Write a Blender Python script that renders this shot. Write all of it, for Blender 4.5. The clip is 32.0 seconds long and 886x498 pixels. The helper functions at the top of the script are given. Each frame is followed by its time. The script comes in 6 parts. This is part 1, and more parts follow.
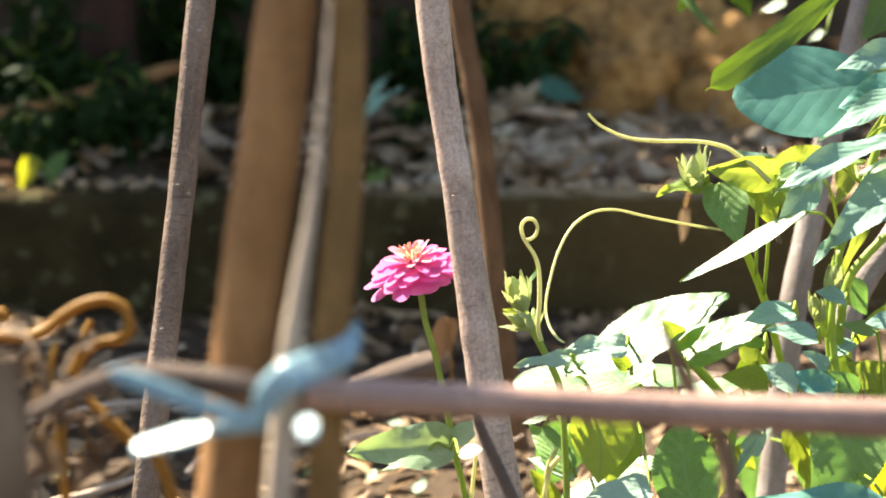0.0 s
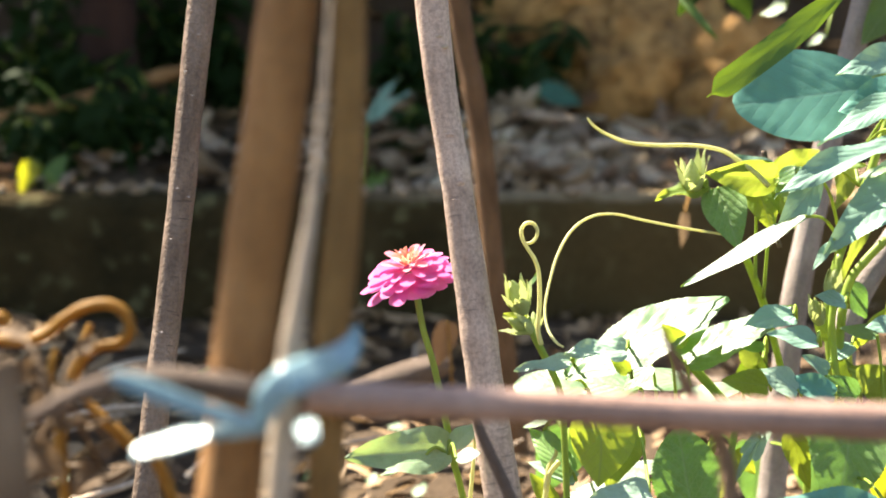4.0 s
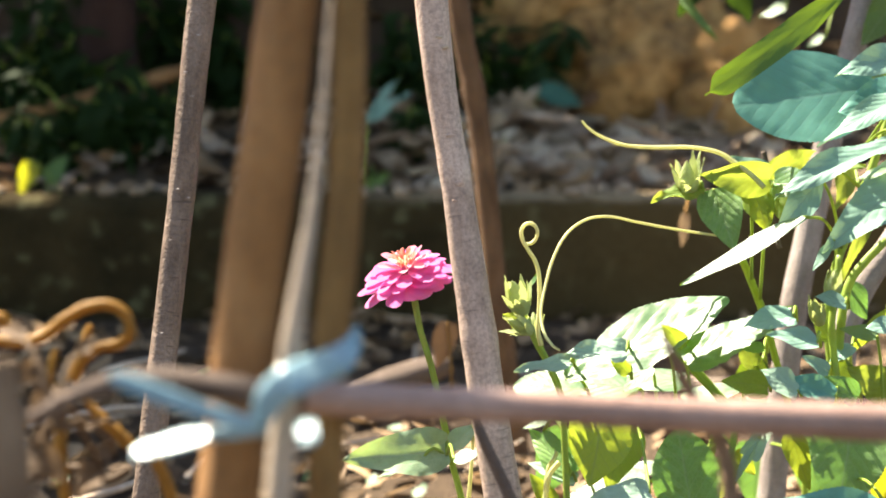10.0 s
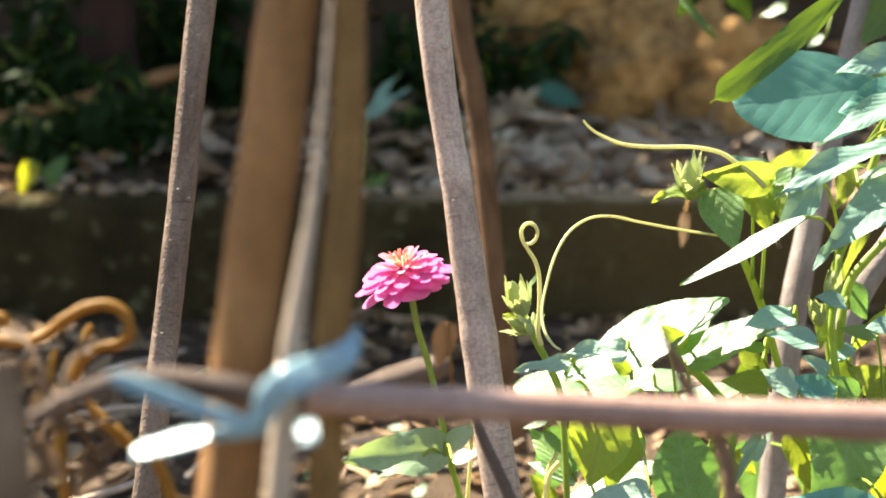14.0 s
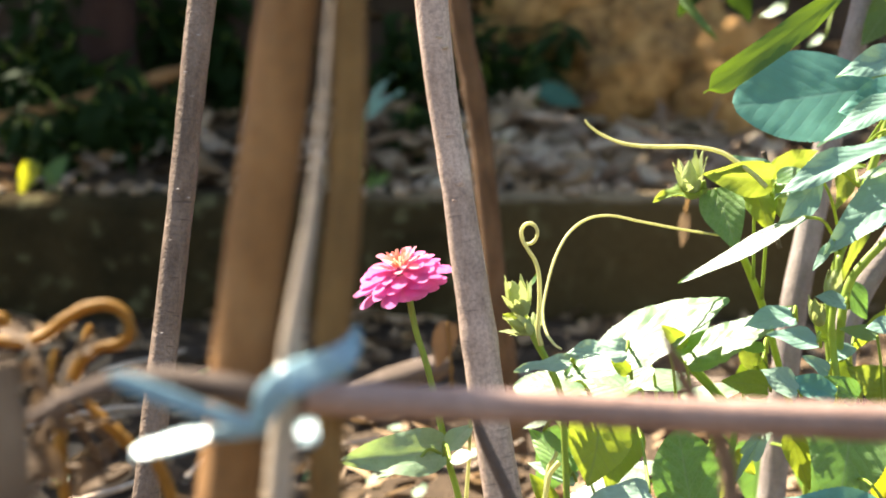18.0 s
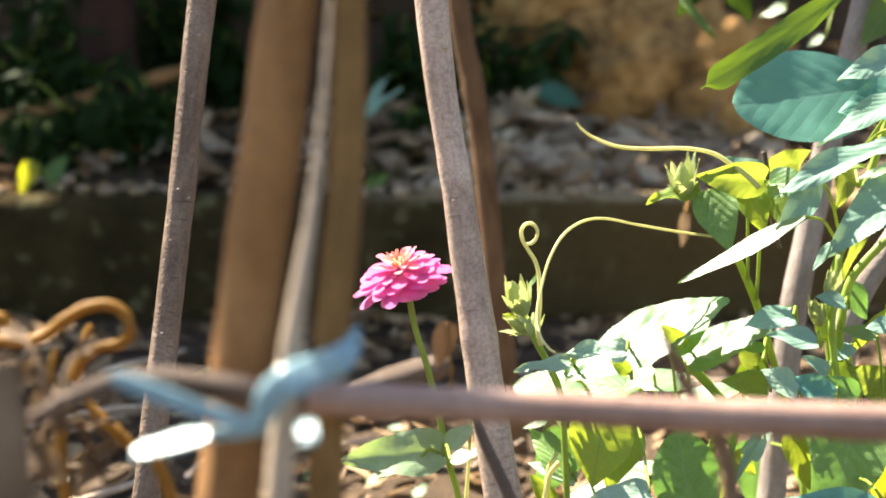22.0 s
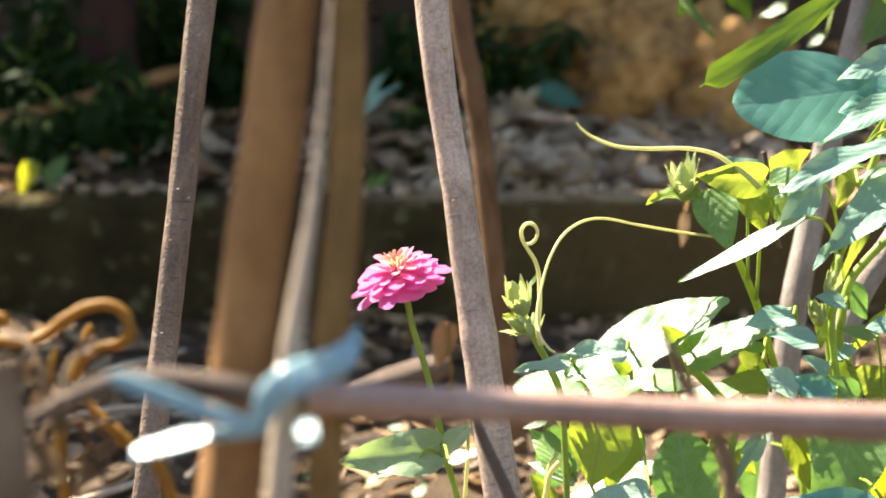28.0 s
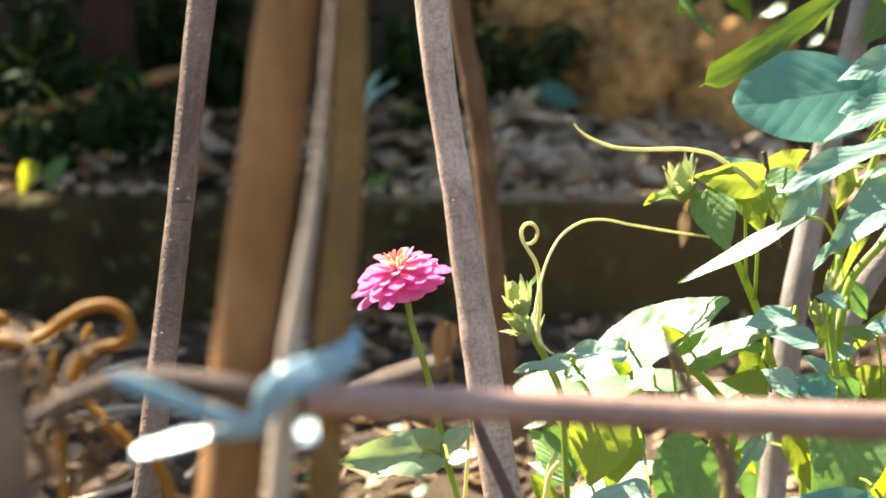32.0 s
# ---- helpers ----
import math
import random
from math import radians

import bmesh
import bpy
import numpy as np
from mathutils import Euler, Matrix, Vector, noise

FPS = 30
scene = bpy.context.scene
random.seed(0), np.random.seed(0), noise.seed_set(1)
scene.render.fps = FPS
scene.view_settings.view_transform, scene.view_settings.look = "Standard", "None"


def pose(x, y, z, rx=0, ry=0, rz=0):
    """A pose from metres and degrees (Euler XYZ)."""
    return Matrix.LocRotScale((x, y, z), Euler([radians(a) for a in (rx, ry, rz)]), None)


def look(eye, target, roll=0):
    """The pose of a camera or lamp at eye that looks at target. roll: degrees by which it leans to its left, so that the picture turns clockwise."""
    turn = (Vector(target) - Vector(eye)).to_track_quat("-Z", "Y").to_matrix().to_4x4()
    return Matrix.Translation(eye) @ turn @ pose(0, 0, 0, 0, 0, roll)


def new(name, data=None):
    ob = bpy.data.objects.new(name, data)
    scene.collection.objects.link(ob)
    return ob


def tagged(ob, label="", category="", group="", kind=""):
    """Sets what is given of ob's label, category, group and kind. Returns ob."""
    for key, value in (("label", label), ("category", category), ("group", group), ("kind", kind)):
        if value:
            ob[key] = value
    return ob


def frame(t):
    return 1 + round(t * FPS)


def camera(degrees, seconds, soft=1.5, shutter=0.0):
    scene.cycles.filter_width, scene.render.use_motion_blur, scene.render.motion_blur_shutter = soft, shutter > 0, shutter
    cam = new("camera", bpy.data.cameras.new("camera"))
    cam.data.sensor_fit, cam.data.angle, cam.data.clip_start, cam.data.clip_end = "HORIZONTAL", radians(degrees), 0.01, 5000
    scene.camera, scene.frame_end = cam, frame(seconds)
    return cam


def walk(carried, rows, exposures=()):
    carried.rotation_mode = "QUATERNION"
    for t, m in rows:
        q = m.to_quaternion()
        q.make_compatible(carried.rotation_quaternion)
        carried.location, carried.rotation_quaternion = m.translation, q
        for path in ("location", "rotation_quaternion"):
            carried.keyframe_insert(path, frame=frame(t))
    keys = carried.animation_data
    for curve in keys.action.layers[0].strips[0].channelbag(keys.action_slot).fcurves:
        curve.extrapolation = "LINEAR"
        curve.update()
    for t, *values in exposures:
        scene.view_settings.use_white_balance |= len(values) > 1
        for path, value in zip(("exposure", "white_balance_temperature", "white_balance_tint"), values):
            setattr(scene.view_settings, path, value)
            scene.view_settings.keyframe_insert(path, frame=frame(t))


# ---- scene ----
# ---- camera: held still, its tilt settles during the first seconds ----
EYE = (0.0, 0.0, 0.46)
cam = camera(32, 32.0, soft=1.8)
cam.data.dof.use_dof = True
cam.data.dof.focus_distance = 0.965
cam.data.dof.aperture_fstop = 6.4


def tilt(down):
    """The camera's pose, tilted down by so many degrees."""
    return pose(*EYE, 90 - down, 0, 0)


walk(cam, [(0, tilt(9.17)), (0.5, tilt(9.095)), (1, tilt(9.075)), (2, tilt(9.07)), (2.5, tilt(9.035)), (3.5, tilt(9.03)),
           (5.5, tilt(9.01)), (6.5, tilt(9.0)), (32, tilt(9.0))], [(0, 2.48, 7120, 12), (32, 2.48, 7120, 12)])

# ---- light: high sun behind the plants, clear sky ----
SUN_EL, SUN_AZ = 56, -48          # azimuth from +y towards +x
world = bpy.data.worlds.new("world")
scene.world = world
world.use_nodes = True
wn = world.node_tree
sky = wn.nodes.new("ShaderNodeTexSky")
sky.sky_type, sky.sun_disc = "NISHITA", False
sky.sun_elevation, sky.sun_rotation = radians(SUN_EL), radians(SUN_AZ)
wn.links.new(sky.outputs[0], wn.nodes["Background"].inputs[0])
wn.nodes["Background"].inputs[1].default_value = 0.058
sun_way = Vector((math.cos(radians(SUN_EL)) * math.sin(radians(SUN_AZ)), math.cos(radians(SUN_EL)) * math.cos(radians(SUN_AZ)), math.sin(radians(SUN_EL))))
sun = new("sun", bpy.data.lights.new("sun", "SUN"))
sun.data.energy, sun.data.angle, sun.data.color = 5.0, radians(0.5), (1.0, 0.93, 0.82)
sun.matrix_world = look(sun_way * 20, (0, 0, 0))


# ---- materials ----
class Nodes:
    """A small builder of node materials."""

    def __init__(self, name):
        self.mat = bpy.data.materials.new(name)
        self.mat.use_nodes = True
        self.tree = self.mat.node_tree
        self.bsdf = self.tree.nodes["Principled BSDF"]
        self.out = self.tree.nodes["Material Output"]

    def add(self, kind, **values):
        node = self.tree.nodes.new(kind)
        for key, value in values.items():
            node.inputs[key].default_value = value
        return node

    def join(self, a, b):
        self.tree.links.new(a, b)

    def coords(self, which="Object", scale=(1, 1, 1)):
        tc = self.add("ShaderNodeTexCoord")
        mp = self.add("ShaderNodeMapping")
        mp.inputs["Scale"].default_value = scale
        self.join(tc.outputs[which], mp.inputs["Vector"])
        return mp.outputs[0]

    def noise(self, vec, scale, detail=4, rough=0.55):
        n = self.add("ShaderNodeTexNoise", Scale=scale, Detail=detail, Roughness=rough)
        self.join(vec, n.inputs["Vector"])
        return n.outputs["Fac"]

    def ramp(self, fac, stops):
        n = self.add("ShaderNodeValToRGB")
        e = n.color_ramp.elements
        while len(e) < len(stops):
            e.new(0.5)
        for el, (at, col) in zip(e, stops):
            el.position, el.color = at, (*col, 1)
        self.join(fac, n.inputs[0])
        return n.outputs[0]

    def mix(self, fac, a, b, mode="MIX"):
        n = self.add("ShaderNodeMix")
        n.data_type, n.blend_type = "RGBA", mode
        for sock, v in ((n.inputs["Factor"], fac), (n.inputs[6], a), (n.inputs[7], b)):
            if hasattr(v, "is_output"):
                self.join(v, sock)
            elif isinstance(v, tuple):
                sock.default_value = (*v, 1)
            else:
                sock.default_value = v
        return n.outputs[2]

    def maths(self, op, a, b=0.0):
        n = self.add("ShaderNodeMath")
        n.operation = op
        for i, v in enumerate((a, b)):
            if hasattr(v, "is_output"):
                self.join(v, n.inputs[i])
            else:
                n.inputs[i].default_value = v
        return n.outputs[0]

    def bump(self, height, strength=0.4, distance=0.002):
        n = self.add("ShaderNodeBump", Strength=strength, Distance=distance)
        self.join(height, n.inputs["Height"])
        self.join(n.outputs[0], self.bsdf.inputs["Normal"])
        return n.outputs[0]

    def finish(self, color, roughness=0.8, spec=0.4):
        if hasattr(color, "is_output"):
            self.join(color, self.bsdf.inputs["Base Color"])
        else:
            self.bsdf.inputs["Base Color"].default_value = (*color, 1)
        if hasattr(roughness, "is_output"):
            self.join(roughness, self.bsdf.inputs["Roughness"])
        else:
            self.bsdf.inputs["Roughness"].default_value = roughness
        self.bsdf.inputs["Specular IOR Level"].default_value = spec
        return self.mat

    def thin(self, color, share, normal=None):
        """Lets light through a thin sheet: mixes in a translucent closure."""
        t = self.add("ShaderNodeBsdfTranslucent")
        if hasattr(color, "is_output"):
            self.join(color, t.inputs["Color"])
        else:
            t.inputs["Color"].default_value = (*color, 1)
        m = self.add("ShaderNodeMixShader", Fac=share)
        self.join(self.bsdf.outputs[0], m.inputs[1])
        self.join(t.outputs[0], m.inputs[2])
        self.join(m.outputs[0], self.out.inputs["Surface"])


def bark(name, dark, mid, light, streak=1.0, spots=0.0, rough=0.85, relief=0.7):
    """Bark or weathered wood: streaks along the stem, blotches, small scars."""
    n = Nodes(name)
    uv = n.coords("UV", (60, 14, 1))
    ob = n.coords("Object")
    grain = n.noise(uv, 3.0 * streak, 6, 0.65)
    blotch = n.noise(ob, 22, 3)
    col = n.ramp(grain, [(0.25, dark), (0.5, mid), (0.78, light)])
    col = n.mix(0.55, col, n.ramp(blotch, [(0.3, dark), (0.55, mid), (0.75, light)]), "MIX")
    fine = n.noise(ob, 420, 3)
    col = n.mix(0.35, col, n.ramp(fine, [(0.35, dark), (0.6, light)]), "OVERLAY")
    if spots:
        scar = n.noise(n.coords("UV", (25, 160, 1)), 2.2, 2)
        col = n.mix(n.ramp(scar, [(0.62, (0, 0, 0)), (0.7, (spots, spots, spots))]), col, tuple(0.35 * c for c in mid))
    n.bump(n.maths("ADD", grain, n.maths("MULTIPLY", fine, 0.8)), relief, 0.004)
    return n.finish(col, rough, 0.3)


def foliage(name, face, back, vein, share=0.45, gloss=0.38, spec=0.5, along_veins=7.0, across_veins=6.0, relief=0.3):
    """A leaf blade: midrib and side veins by the blade's own coordinates, mottling, light let through."""
    n = Nodes(name)
    sep = n.add("ShaderNodeSeparateXYZ")
    tc = n.add("ShaderNodeTexCoord")
    n.join(tc.outputs["UV"], sep.inputs[0])
    along, across = sep.outputs[0], n.maths("ABSOLUTE", sep.outputs[1])
    white, black = (1, 1, 1), (0, 0, 0)
    rib = n.ramp(across, [(0.0, white), (0.03, black)])
    bent = n.maths("MULTIPLY", n.maths("SUBTRACT", n.noise(n.coords("Object"), 60, 2), 0.5), 0.5)
    phase = n.maths("FRACT", n.maths("ADD", bent, n.maths("SUBTRACT", n.maths("MULTIPLY", along, along_veins), n.maths("MULTIPLY", across, across_veins))))
    pillow = n.maths("ABSOLUTE", n.maths("SUBTRACT", phase, 0.5))      # 0 on a side vein, 0.5 half way between two
    side = n.ramp(pillow, [(0.0, white), (0.07, black)])
    veins = n.maths("MAXIMUM", rib, n.maths("MULTIPLY", side, 0.7))
    ob = n.coords("Object")
    mott = n.noise(ob, 90, 4)
    cells = n.add("ShaderNodeTexVoronoi", Scale=300.0)
    cells.feature = "DISTANCE_TO_EDGE"
    n.join(ob, cells.inputs["Vector"])
    net = n.ramp(cells.outputs["Distance"], [(0.0, white), (0.12, black)])
    info = n.add("ShaderNodeObjectInfo")
    tone = n.mix(info.outputs["Random"], tuple(0.8 * c for c in face), tuple(min(1, 1.2 * c) for c in face))
    col = n.mix(n.ramp(mott, [(0.35, (0, 0, 0)), (0.7, (1, 1, 1))]), tone, tuple(1.35 * c for c in face))
    col = n.mix(n.maths("MULTIPLY", net, 0.35), col, vein)
    col = n.mix(veins, col, vein)
    thru = n.mix(veins, n.mix(mott, back, tuple(0.75 * c for c in back)), tuple(0.6 * c for c in back))
    swell = n.maths("SQRT", n.maths("MULTIPLY", pillow, 2.0))
    height = n.maths("ADD", n.maths("MULTIPLY", swell, 0.9), n.maths("MULTIPLY", n.noise(ob, 120, 2), 0.7))
    height = n.maths("SUBTRACT", height, n.maths("ADD", n.maths("MULTIPLY", rib, 0.6), n.maths("MULTIPLY", net, 0.16)))
    n.bump(height, relief, 0.0011)
    mat = n.finish(col, n.maths("ADD", gloss, n.maths("MULTIPLY", mott, 0.2)), spec)
    n.thin(thru, share)
    return mat


def petal_paint(name, inner, outer, back):
    n = Nodes(name)
    sep = n.add("ShaderNodeSeparateXYZ")
    tc = n.add("ShaderNodeTexCoord")
    n.join(tc.outputs["UV"], sep.inputs[0])
    info = n.add("ShaderNodeObjectInfo")
    col = n.ramp(sep.outputs[0], [(0.0, inner), (0.45, outer), (0.92, tuple(0.95 * c for c in outer)), (1.0, tuple(min(1, c + 0.12) for c in outer))])
    col = n.mix(n.maths("MULTIPLY", info.outputs["Random"], 0.35), col, tuple(min(1, 0.7 * c + 0.2) for c in outer))
    streak = n.noise(n.coords("UV", (2, 26, 1)), 2.0, 3)
    col = n.mix(0.3, col, n.ramp(streak, [(0.3, tuple(0.7 * c for c in outer)), (0.7, outer)]))
    n.bump(streak, 0.35, 0.0008)
    mat = n.finish(col, 0.6, 0.25)
    n.thin(back, 0.48)
    return mat


def plain(name, stops, scale, bump_scale, strength=0.6, distance=0.004, rough=0.9, spec=0.3, thin_share=0.0):
    """Earth, stone, dry leaf and the like: two scales of variation."""
    n = Nodes(name)
    ob = n.coords("Object")
    a, b = n.noise(ob, scale, 5), n.noise(ob, bump_scale, 5, 0.65)
    col = n.ramp(a, stops)
    col = n.mix(0.5, col, n.ramp(b, [(0.3, tuple(0.55 * c for c in stops[0][1])), (0.7, stops[-1][1])]))
    rnd = n.add("ShaderNodeNewGeometry").outputs["Random Per Island"]
    col = n.mix(0.6, col, n.mix(rnd, tuple(0.45 * c for c in stops[0][1]), tuple(min(0.8, 1.35 * c) for c in stops[-1][1])), "MIX") if thin_share else col
    n.bump(b, strength, distance)
    mat = n.finish(col, rough, spec)
    if thin_share:
        n.thin(col, thin_share)
    return mat


BARK_POST = bark("bark_post", (0.15, 0.081, 0.033), (0.335, 0.189, 0.074), (0.44, 0.27, 0.122))
BARK_DRY = bark("bark_dry", (0.11, 0.072, 0.042), (0.24, 0.17, 0.108), (0.38, 0.29, 0.20))
BARK_BROWN = bark("bark_brown", (0.08, 0.058, 0.044), (0.17, 0.13, 0.102), (0.25, 0.20, 0.165))
BARK_RUST = bark("bark_rust", (0.08, 0.043, 0.018), (0.19, 0.108, 0.05), (0.28, 0.172, 0.09))
BARK_OLIVE = bark("bark_olive", (0.125, 0.075, 0.028), (0.275, 0.172, 0.062), (0.38, 0.25, 0.11))
BARK_PALE = bark("bark_pale", (0.27, 0.22, 0.165), (0.48, 0.40, 0.31), (0.62, 0.54, 0.44))
BARK_CANE = bark("bark_cane", (0.22, 0.162, 0.128), (0.49, 0.392, 0.325), (0.65, 0.55, 0.47), 1.0, 0.5, 0.85, 0.22)
BARK_DARK = bark("bark_dark", (0.09, 0.064, 0.046), (0.245, 0.187, 0.142), (0.40, 0.33, 0.27), 1.0, 0.8, 0.7, 0.55)
BARK_BAR = bark("bark_bar", (0.19, 0.125, 0.10), (0.36, 0.253, 0.208), (0.50, 0.388, 0.332), 0.8, 0.3, 0.42, 0.25)
BARK_GREY = bark("bark_grey", (0.16, 0.135, 0.115), (0.30, 0.26, 0.23), (0.42, 0.38, 0.35), 1.0, 0.4, 0.85, 0.4)
LEAF = foliage("leaf_green", (0.06, 0.155, 0.065), (0.36, 0.56, 0.04), (0.13, 0.24, 0.10), 0.42, 0.38, 0.95, relief=0.22)
LEAF_YOUNG = foliage("leaf_young", (0.14, 0.24, 0.045), (0.40, 0.49, 0.05), (0.25, 0.36, 0.10), 0.52, 0.45, 0.4)
LEAF_LIME = foliage("leaf_lime", (0.14, 0.25, 0.035), (0.52, 0.64, 0.045), (0.25, 0.36, 0.10), 0.52, 0.45, 0.4)
LEAF_YELLOW = foliage("leaf_yellow", (0.30, 0.33, 0.03), (0.74, 0.74, 0.03), (0.30, 0.34, 0.05), 0.55, 0.45, 0.4)
LEAF_ZINNIA = foliage("leaf_zinnia", (0.20, 0.32, 0.19), (0.40, 0.57, 0.14), (0.32, 0.43, 0.26), 0.32, 0.42, 0.5, 0.7, 3.6)
LEAF_TOP = foliage("leaf_top", (0.075, 0.15, 0.03), (0.12, 0.195, 0.011), (0.13, 0.21, 0.045), 0.45, 0.45, 0.35, 5.0, 3.0)
# the sky's bluish reflection on the vine is put into this leaf colour
LEAF_TEAL = foliage("leaf_teal", (0.082, 0.24, 0.19), (0.17, 0.40, 0.18), (0.12, 0.29, 0.23), 0.24, 0.5, 0.3, relief=0.12)
LEAF_BANK = foliage("leaf_bank", (0.03, 0.105, 0.07), (0.08, 0.20, 0.08), (0.05, 0.13, 0.09), 0.24, 0.5, 0.3)
LEAF_PALE = foliage("leaf_pale", (0.235, 0.36, 0.265), (0.32, 0.46, 0.19), (0.29, 0.42, 0.31), 0.26, 0.42, 0.4, relief=0.2)
# bluish sky sheen of leaves turned from the sun, put into the base colour
LEAF_SAGE = foliage("leaf_sage", (0.165, 0.295, 0.225), (0.25, 0.40, 0.17), (0.21, 0.34, 0.265), 0.24, 0.45, 0.35, relief=0.2)
LEAF_MID = foliage("leaf_mid", (0.075, 0.155, 0.03), (0.17, 0.25, 0.014), (0.17, 0.27, 0.08), 0.45, 0.4, 0.5)
LEAF_DEEP = foliage("leaf_deep", (0.13, 0.25, 0.07), (0.22, 0.46, 0.07), (0.25, 0.38, 0.16), 0.38, 0.4, 0.5, relief=0.6)
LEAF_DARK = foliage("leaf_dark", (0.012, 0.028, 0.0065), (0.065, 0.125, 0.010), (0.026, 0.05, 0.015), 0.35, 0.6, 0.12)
STEM = foliage("stem_green", (0.23, 0.33, 0.05), (0.55, 0.66, 0.12), (0.23, 0.33, 0.06), 0.32, 0.4, 0.5)
TENDRIL = foliage("tendril_pale", (0.62, 0.62, 0.30), (0.85, 0.82, 0.42), (0.62, 0.62, 0.30), 0.45, 0.35, 0.6)
BUD = foliage("bud_green", (0.30, 0.37, 0.15), (0.55, 0.62, 0.20), (0.52, 0.56, 0.34), 0.36, 0.45, 0.4)
PETAL = petal_paint("petal_pink", (0.52, 0.055, 0.27), (0.69, 0.15, 0.43), (0.90, 0.25, 0.58))
PETAL_TOP = petal_paint("petal_peach", (0.55, 0.12, 0.17), (0.72, 0.32, 0.38), (0.90, 0.42, 0.48))
FLORET = petal_paint("floret_orange", (0.36, 0.05, 0.03), (0.72, 0.28, 0.18), (0.90, 0.38, 0.24))
SOIL = plain("soil", [(0.3, (0.026, 0.016, 0.008)), (0.55, (0.064, 0.040, 0.020)), (0.8, (0.135, 0.09, 0.05))], 9, 140, 0.9, 0.012)
LITTER = plain("dry_leaf", [(0.3, (0.08, 0.041, 0.015)), (0.6, (0.225, 0.13, 0.056)), (0.8, (0.47, 0.32, 0.175))], 40, 260, 0.4, 0.002, 0.65, 0.4, 0.25)
LITTER_PALE = plain("bleached_leaf", [(0.3, (0.22, 0.115, 0.065)), (0.6, (0.49, 0.305, 0.19)), (0.8, (0.74, 0.54, 0.38))], 40, 260, 0.4, 0.002, 0.6, 0.4, 0.25)
DRY_STEM = plain("dry_stem", [(0.3, (0.06, 0.022, 0.002)), (0.6, (0.24, 0.10, 0.007)), (0.8, (0.46, 0.235, 0.022))], 50, 300, 0.4, 0.002, 0.55, 0.4, 0.35)
DRY_HUSK = plain("dry_husk", [(0.3, (0.03, 0.017, 0.007)), (0.6, (0.09, 0.055, 0.027)), (0.8, (0.19, 0.125, 0.07))], 50, 300, 0.4, 0.002, 0.7, 0.3, 0.3)
DRY_DULL = plain("dull_dry_leaf", [(0.3, (0.04, 0.02, 0.009)), (0.6, (0.12, 0.065, 0.03)), (0.8, (0.22, 0.13, 0.07))], 50, 300, 0.4, 0.002, 0.8, 0.2, 0.12)
BARK_TREE = bark("bark_tree", (0.022, 0.009, 0.0045), (0.055, 0.022, 0.011), (0.09, 0.042, 0.023))
TWIG = plain("dry_twig", [(0.3, (0.24, 0.165, 0.11)), (0.6, (0.50, 0.38, 0.27)), (0.8, (0.68, 0.57, 0.45))], 30, 300, 0.4, 0.002, 0.8, 0.3)
STONE = plain("stone", [(0.3, (0.16, 0.105, 0.06)), (0.55, (0.38, 0.27, 0.165)), (0.8, (0.58, 0.45, 0.31))], 16, 110, 0.8, 0.008)
ROCK = plain("rock", [(0.38, (0.045, 0.02, 0.006)), (0.50, (0.42, 0.205, 0.056)), (0.68, (0.76, 0.45, 0.155))], 8, 36, 1.0, 0.03)
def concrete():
    """Old edging concrete: dark with damp and moss, with pale lichen blots. Haze towards +x and a sunlit top are put
    into the colour.
    """
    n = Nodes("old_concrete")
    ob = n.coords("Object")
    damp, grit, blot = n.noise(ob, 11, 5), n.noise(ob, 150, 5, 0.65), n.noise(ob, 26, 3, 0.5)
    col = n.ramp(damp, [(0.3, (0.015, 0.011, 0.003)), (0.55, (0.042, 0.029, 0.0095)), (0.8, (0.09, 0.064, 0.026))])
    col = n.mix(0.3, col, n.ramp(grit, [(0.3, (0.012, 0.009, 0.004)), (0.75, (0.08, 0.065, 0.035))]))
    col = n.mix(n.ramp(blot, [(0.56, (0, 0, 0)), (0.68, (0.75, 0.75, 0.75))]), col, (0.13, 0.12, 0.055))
    # lens haze towards +x is put into the colour, its edge broken by noise
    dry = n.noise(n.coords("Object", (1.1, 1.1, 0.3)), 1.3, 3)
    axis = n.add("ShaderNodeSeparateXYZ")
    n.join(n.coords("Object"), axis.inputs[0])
    haze_side = n.maths("ADD", n.maths("MULTIPLY", axis.outputs[0], 1.1), dry)
    col = n.mix(n.ramp(haze_side, [(0.46, (0, 0, 0)), (0.85, (0.8, 0.8, 0.8))]), col, n.mix(grit, (0.065, 0.042, 0.014), (0.165, 0.112, 0.045)))
    # the sun along the top edge is painted as a paler band, fading towards -x
    lit_top = n.maths("ADD", axis.outputs[2], n.maths("MULTIPLY", n.noise(ob, 30, 3), 0.014))
    col = n.mix(n.ramp(lit_top, [(0.180, (0, 0, 0)), (0.188, (0.8, 0.8, 0.8))]), col, n.mix(n.ramp(haze_side, [(0.25, (0, 0, 0)), (0.6, (1, 1, 1))]), col, n.mix(grit, (0.20, 0.14, 0.075), (0.42, 0.33, 0.21))))      # tan painted for the sunlit top
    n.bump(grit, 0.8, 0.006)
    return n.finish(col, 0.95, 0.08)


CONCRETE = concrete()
STRAP = plain("strap_plastic", [(0.3, (0.145, 0.27, 0.305)), (0.7, (0.27, 0.415, 0.455))], 70, 240, 0.3, 0.001, 0.33, 0.55)


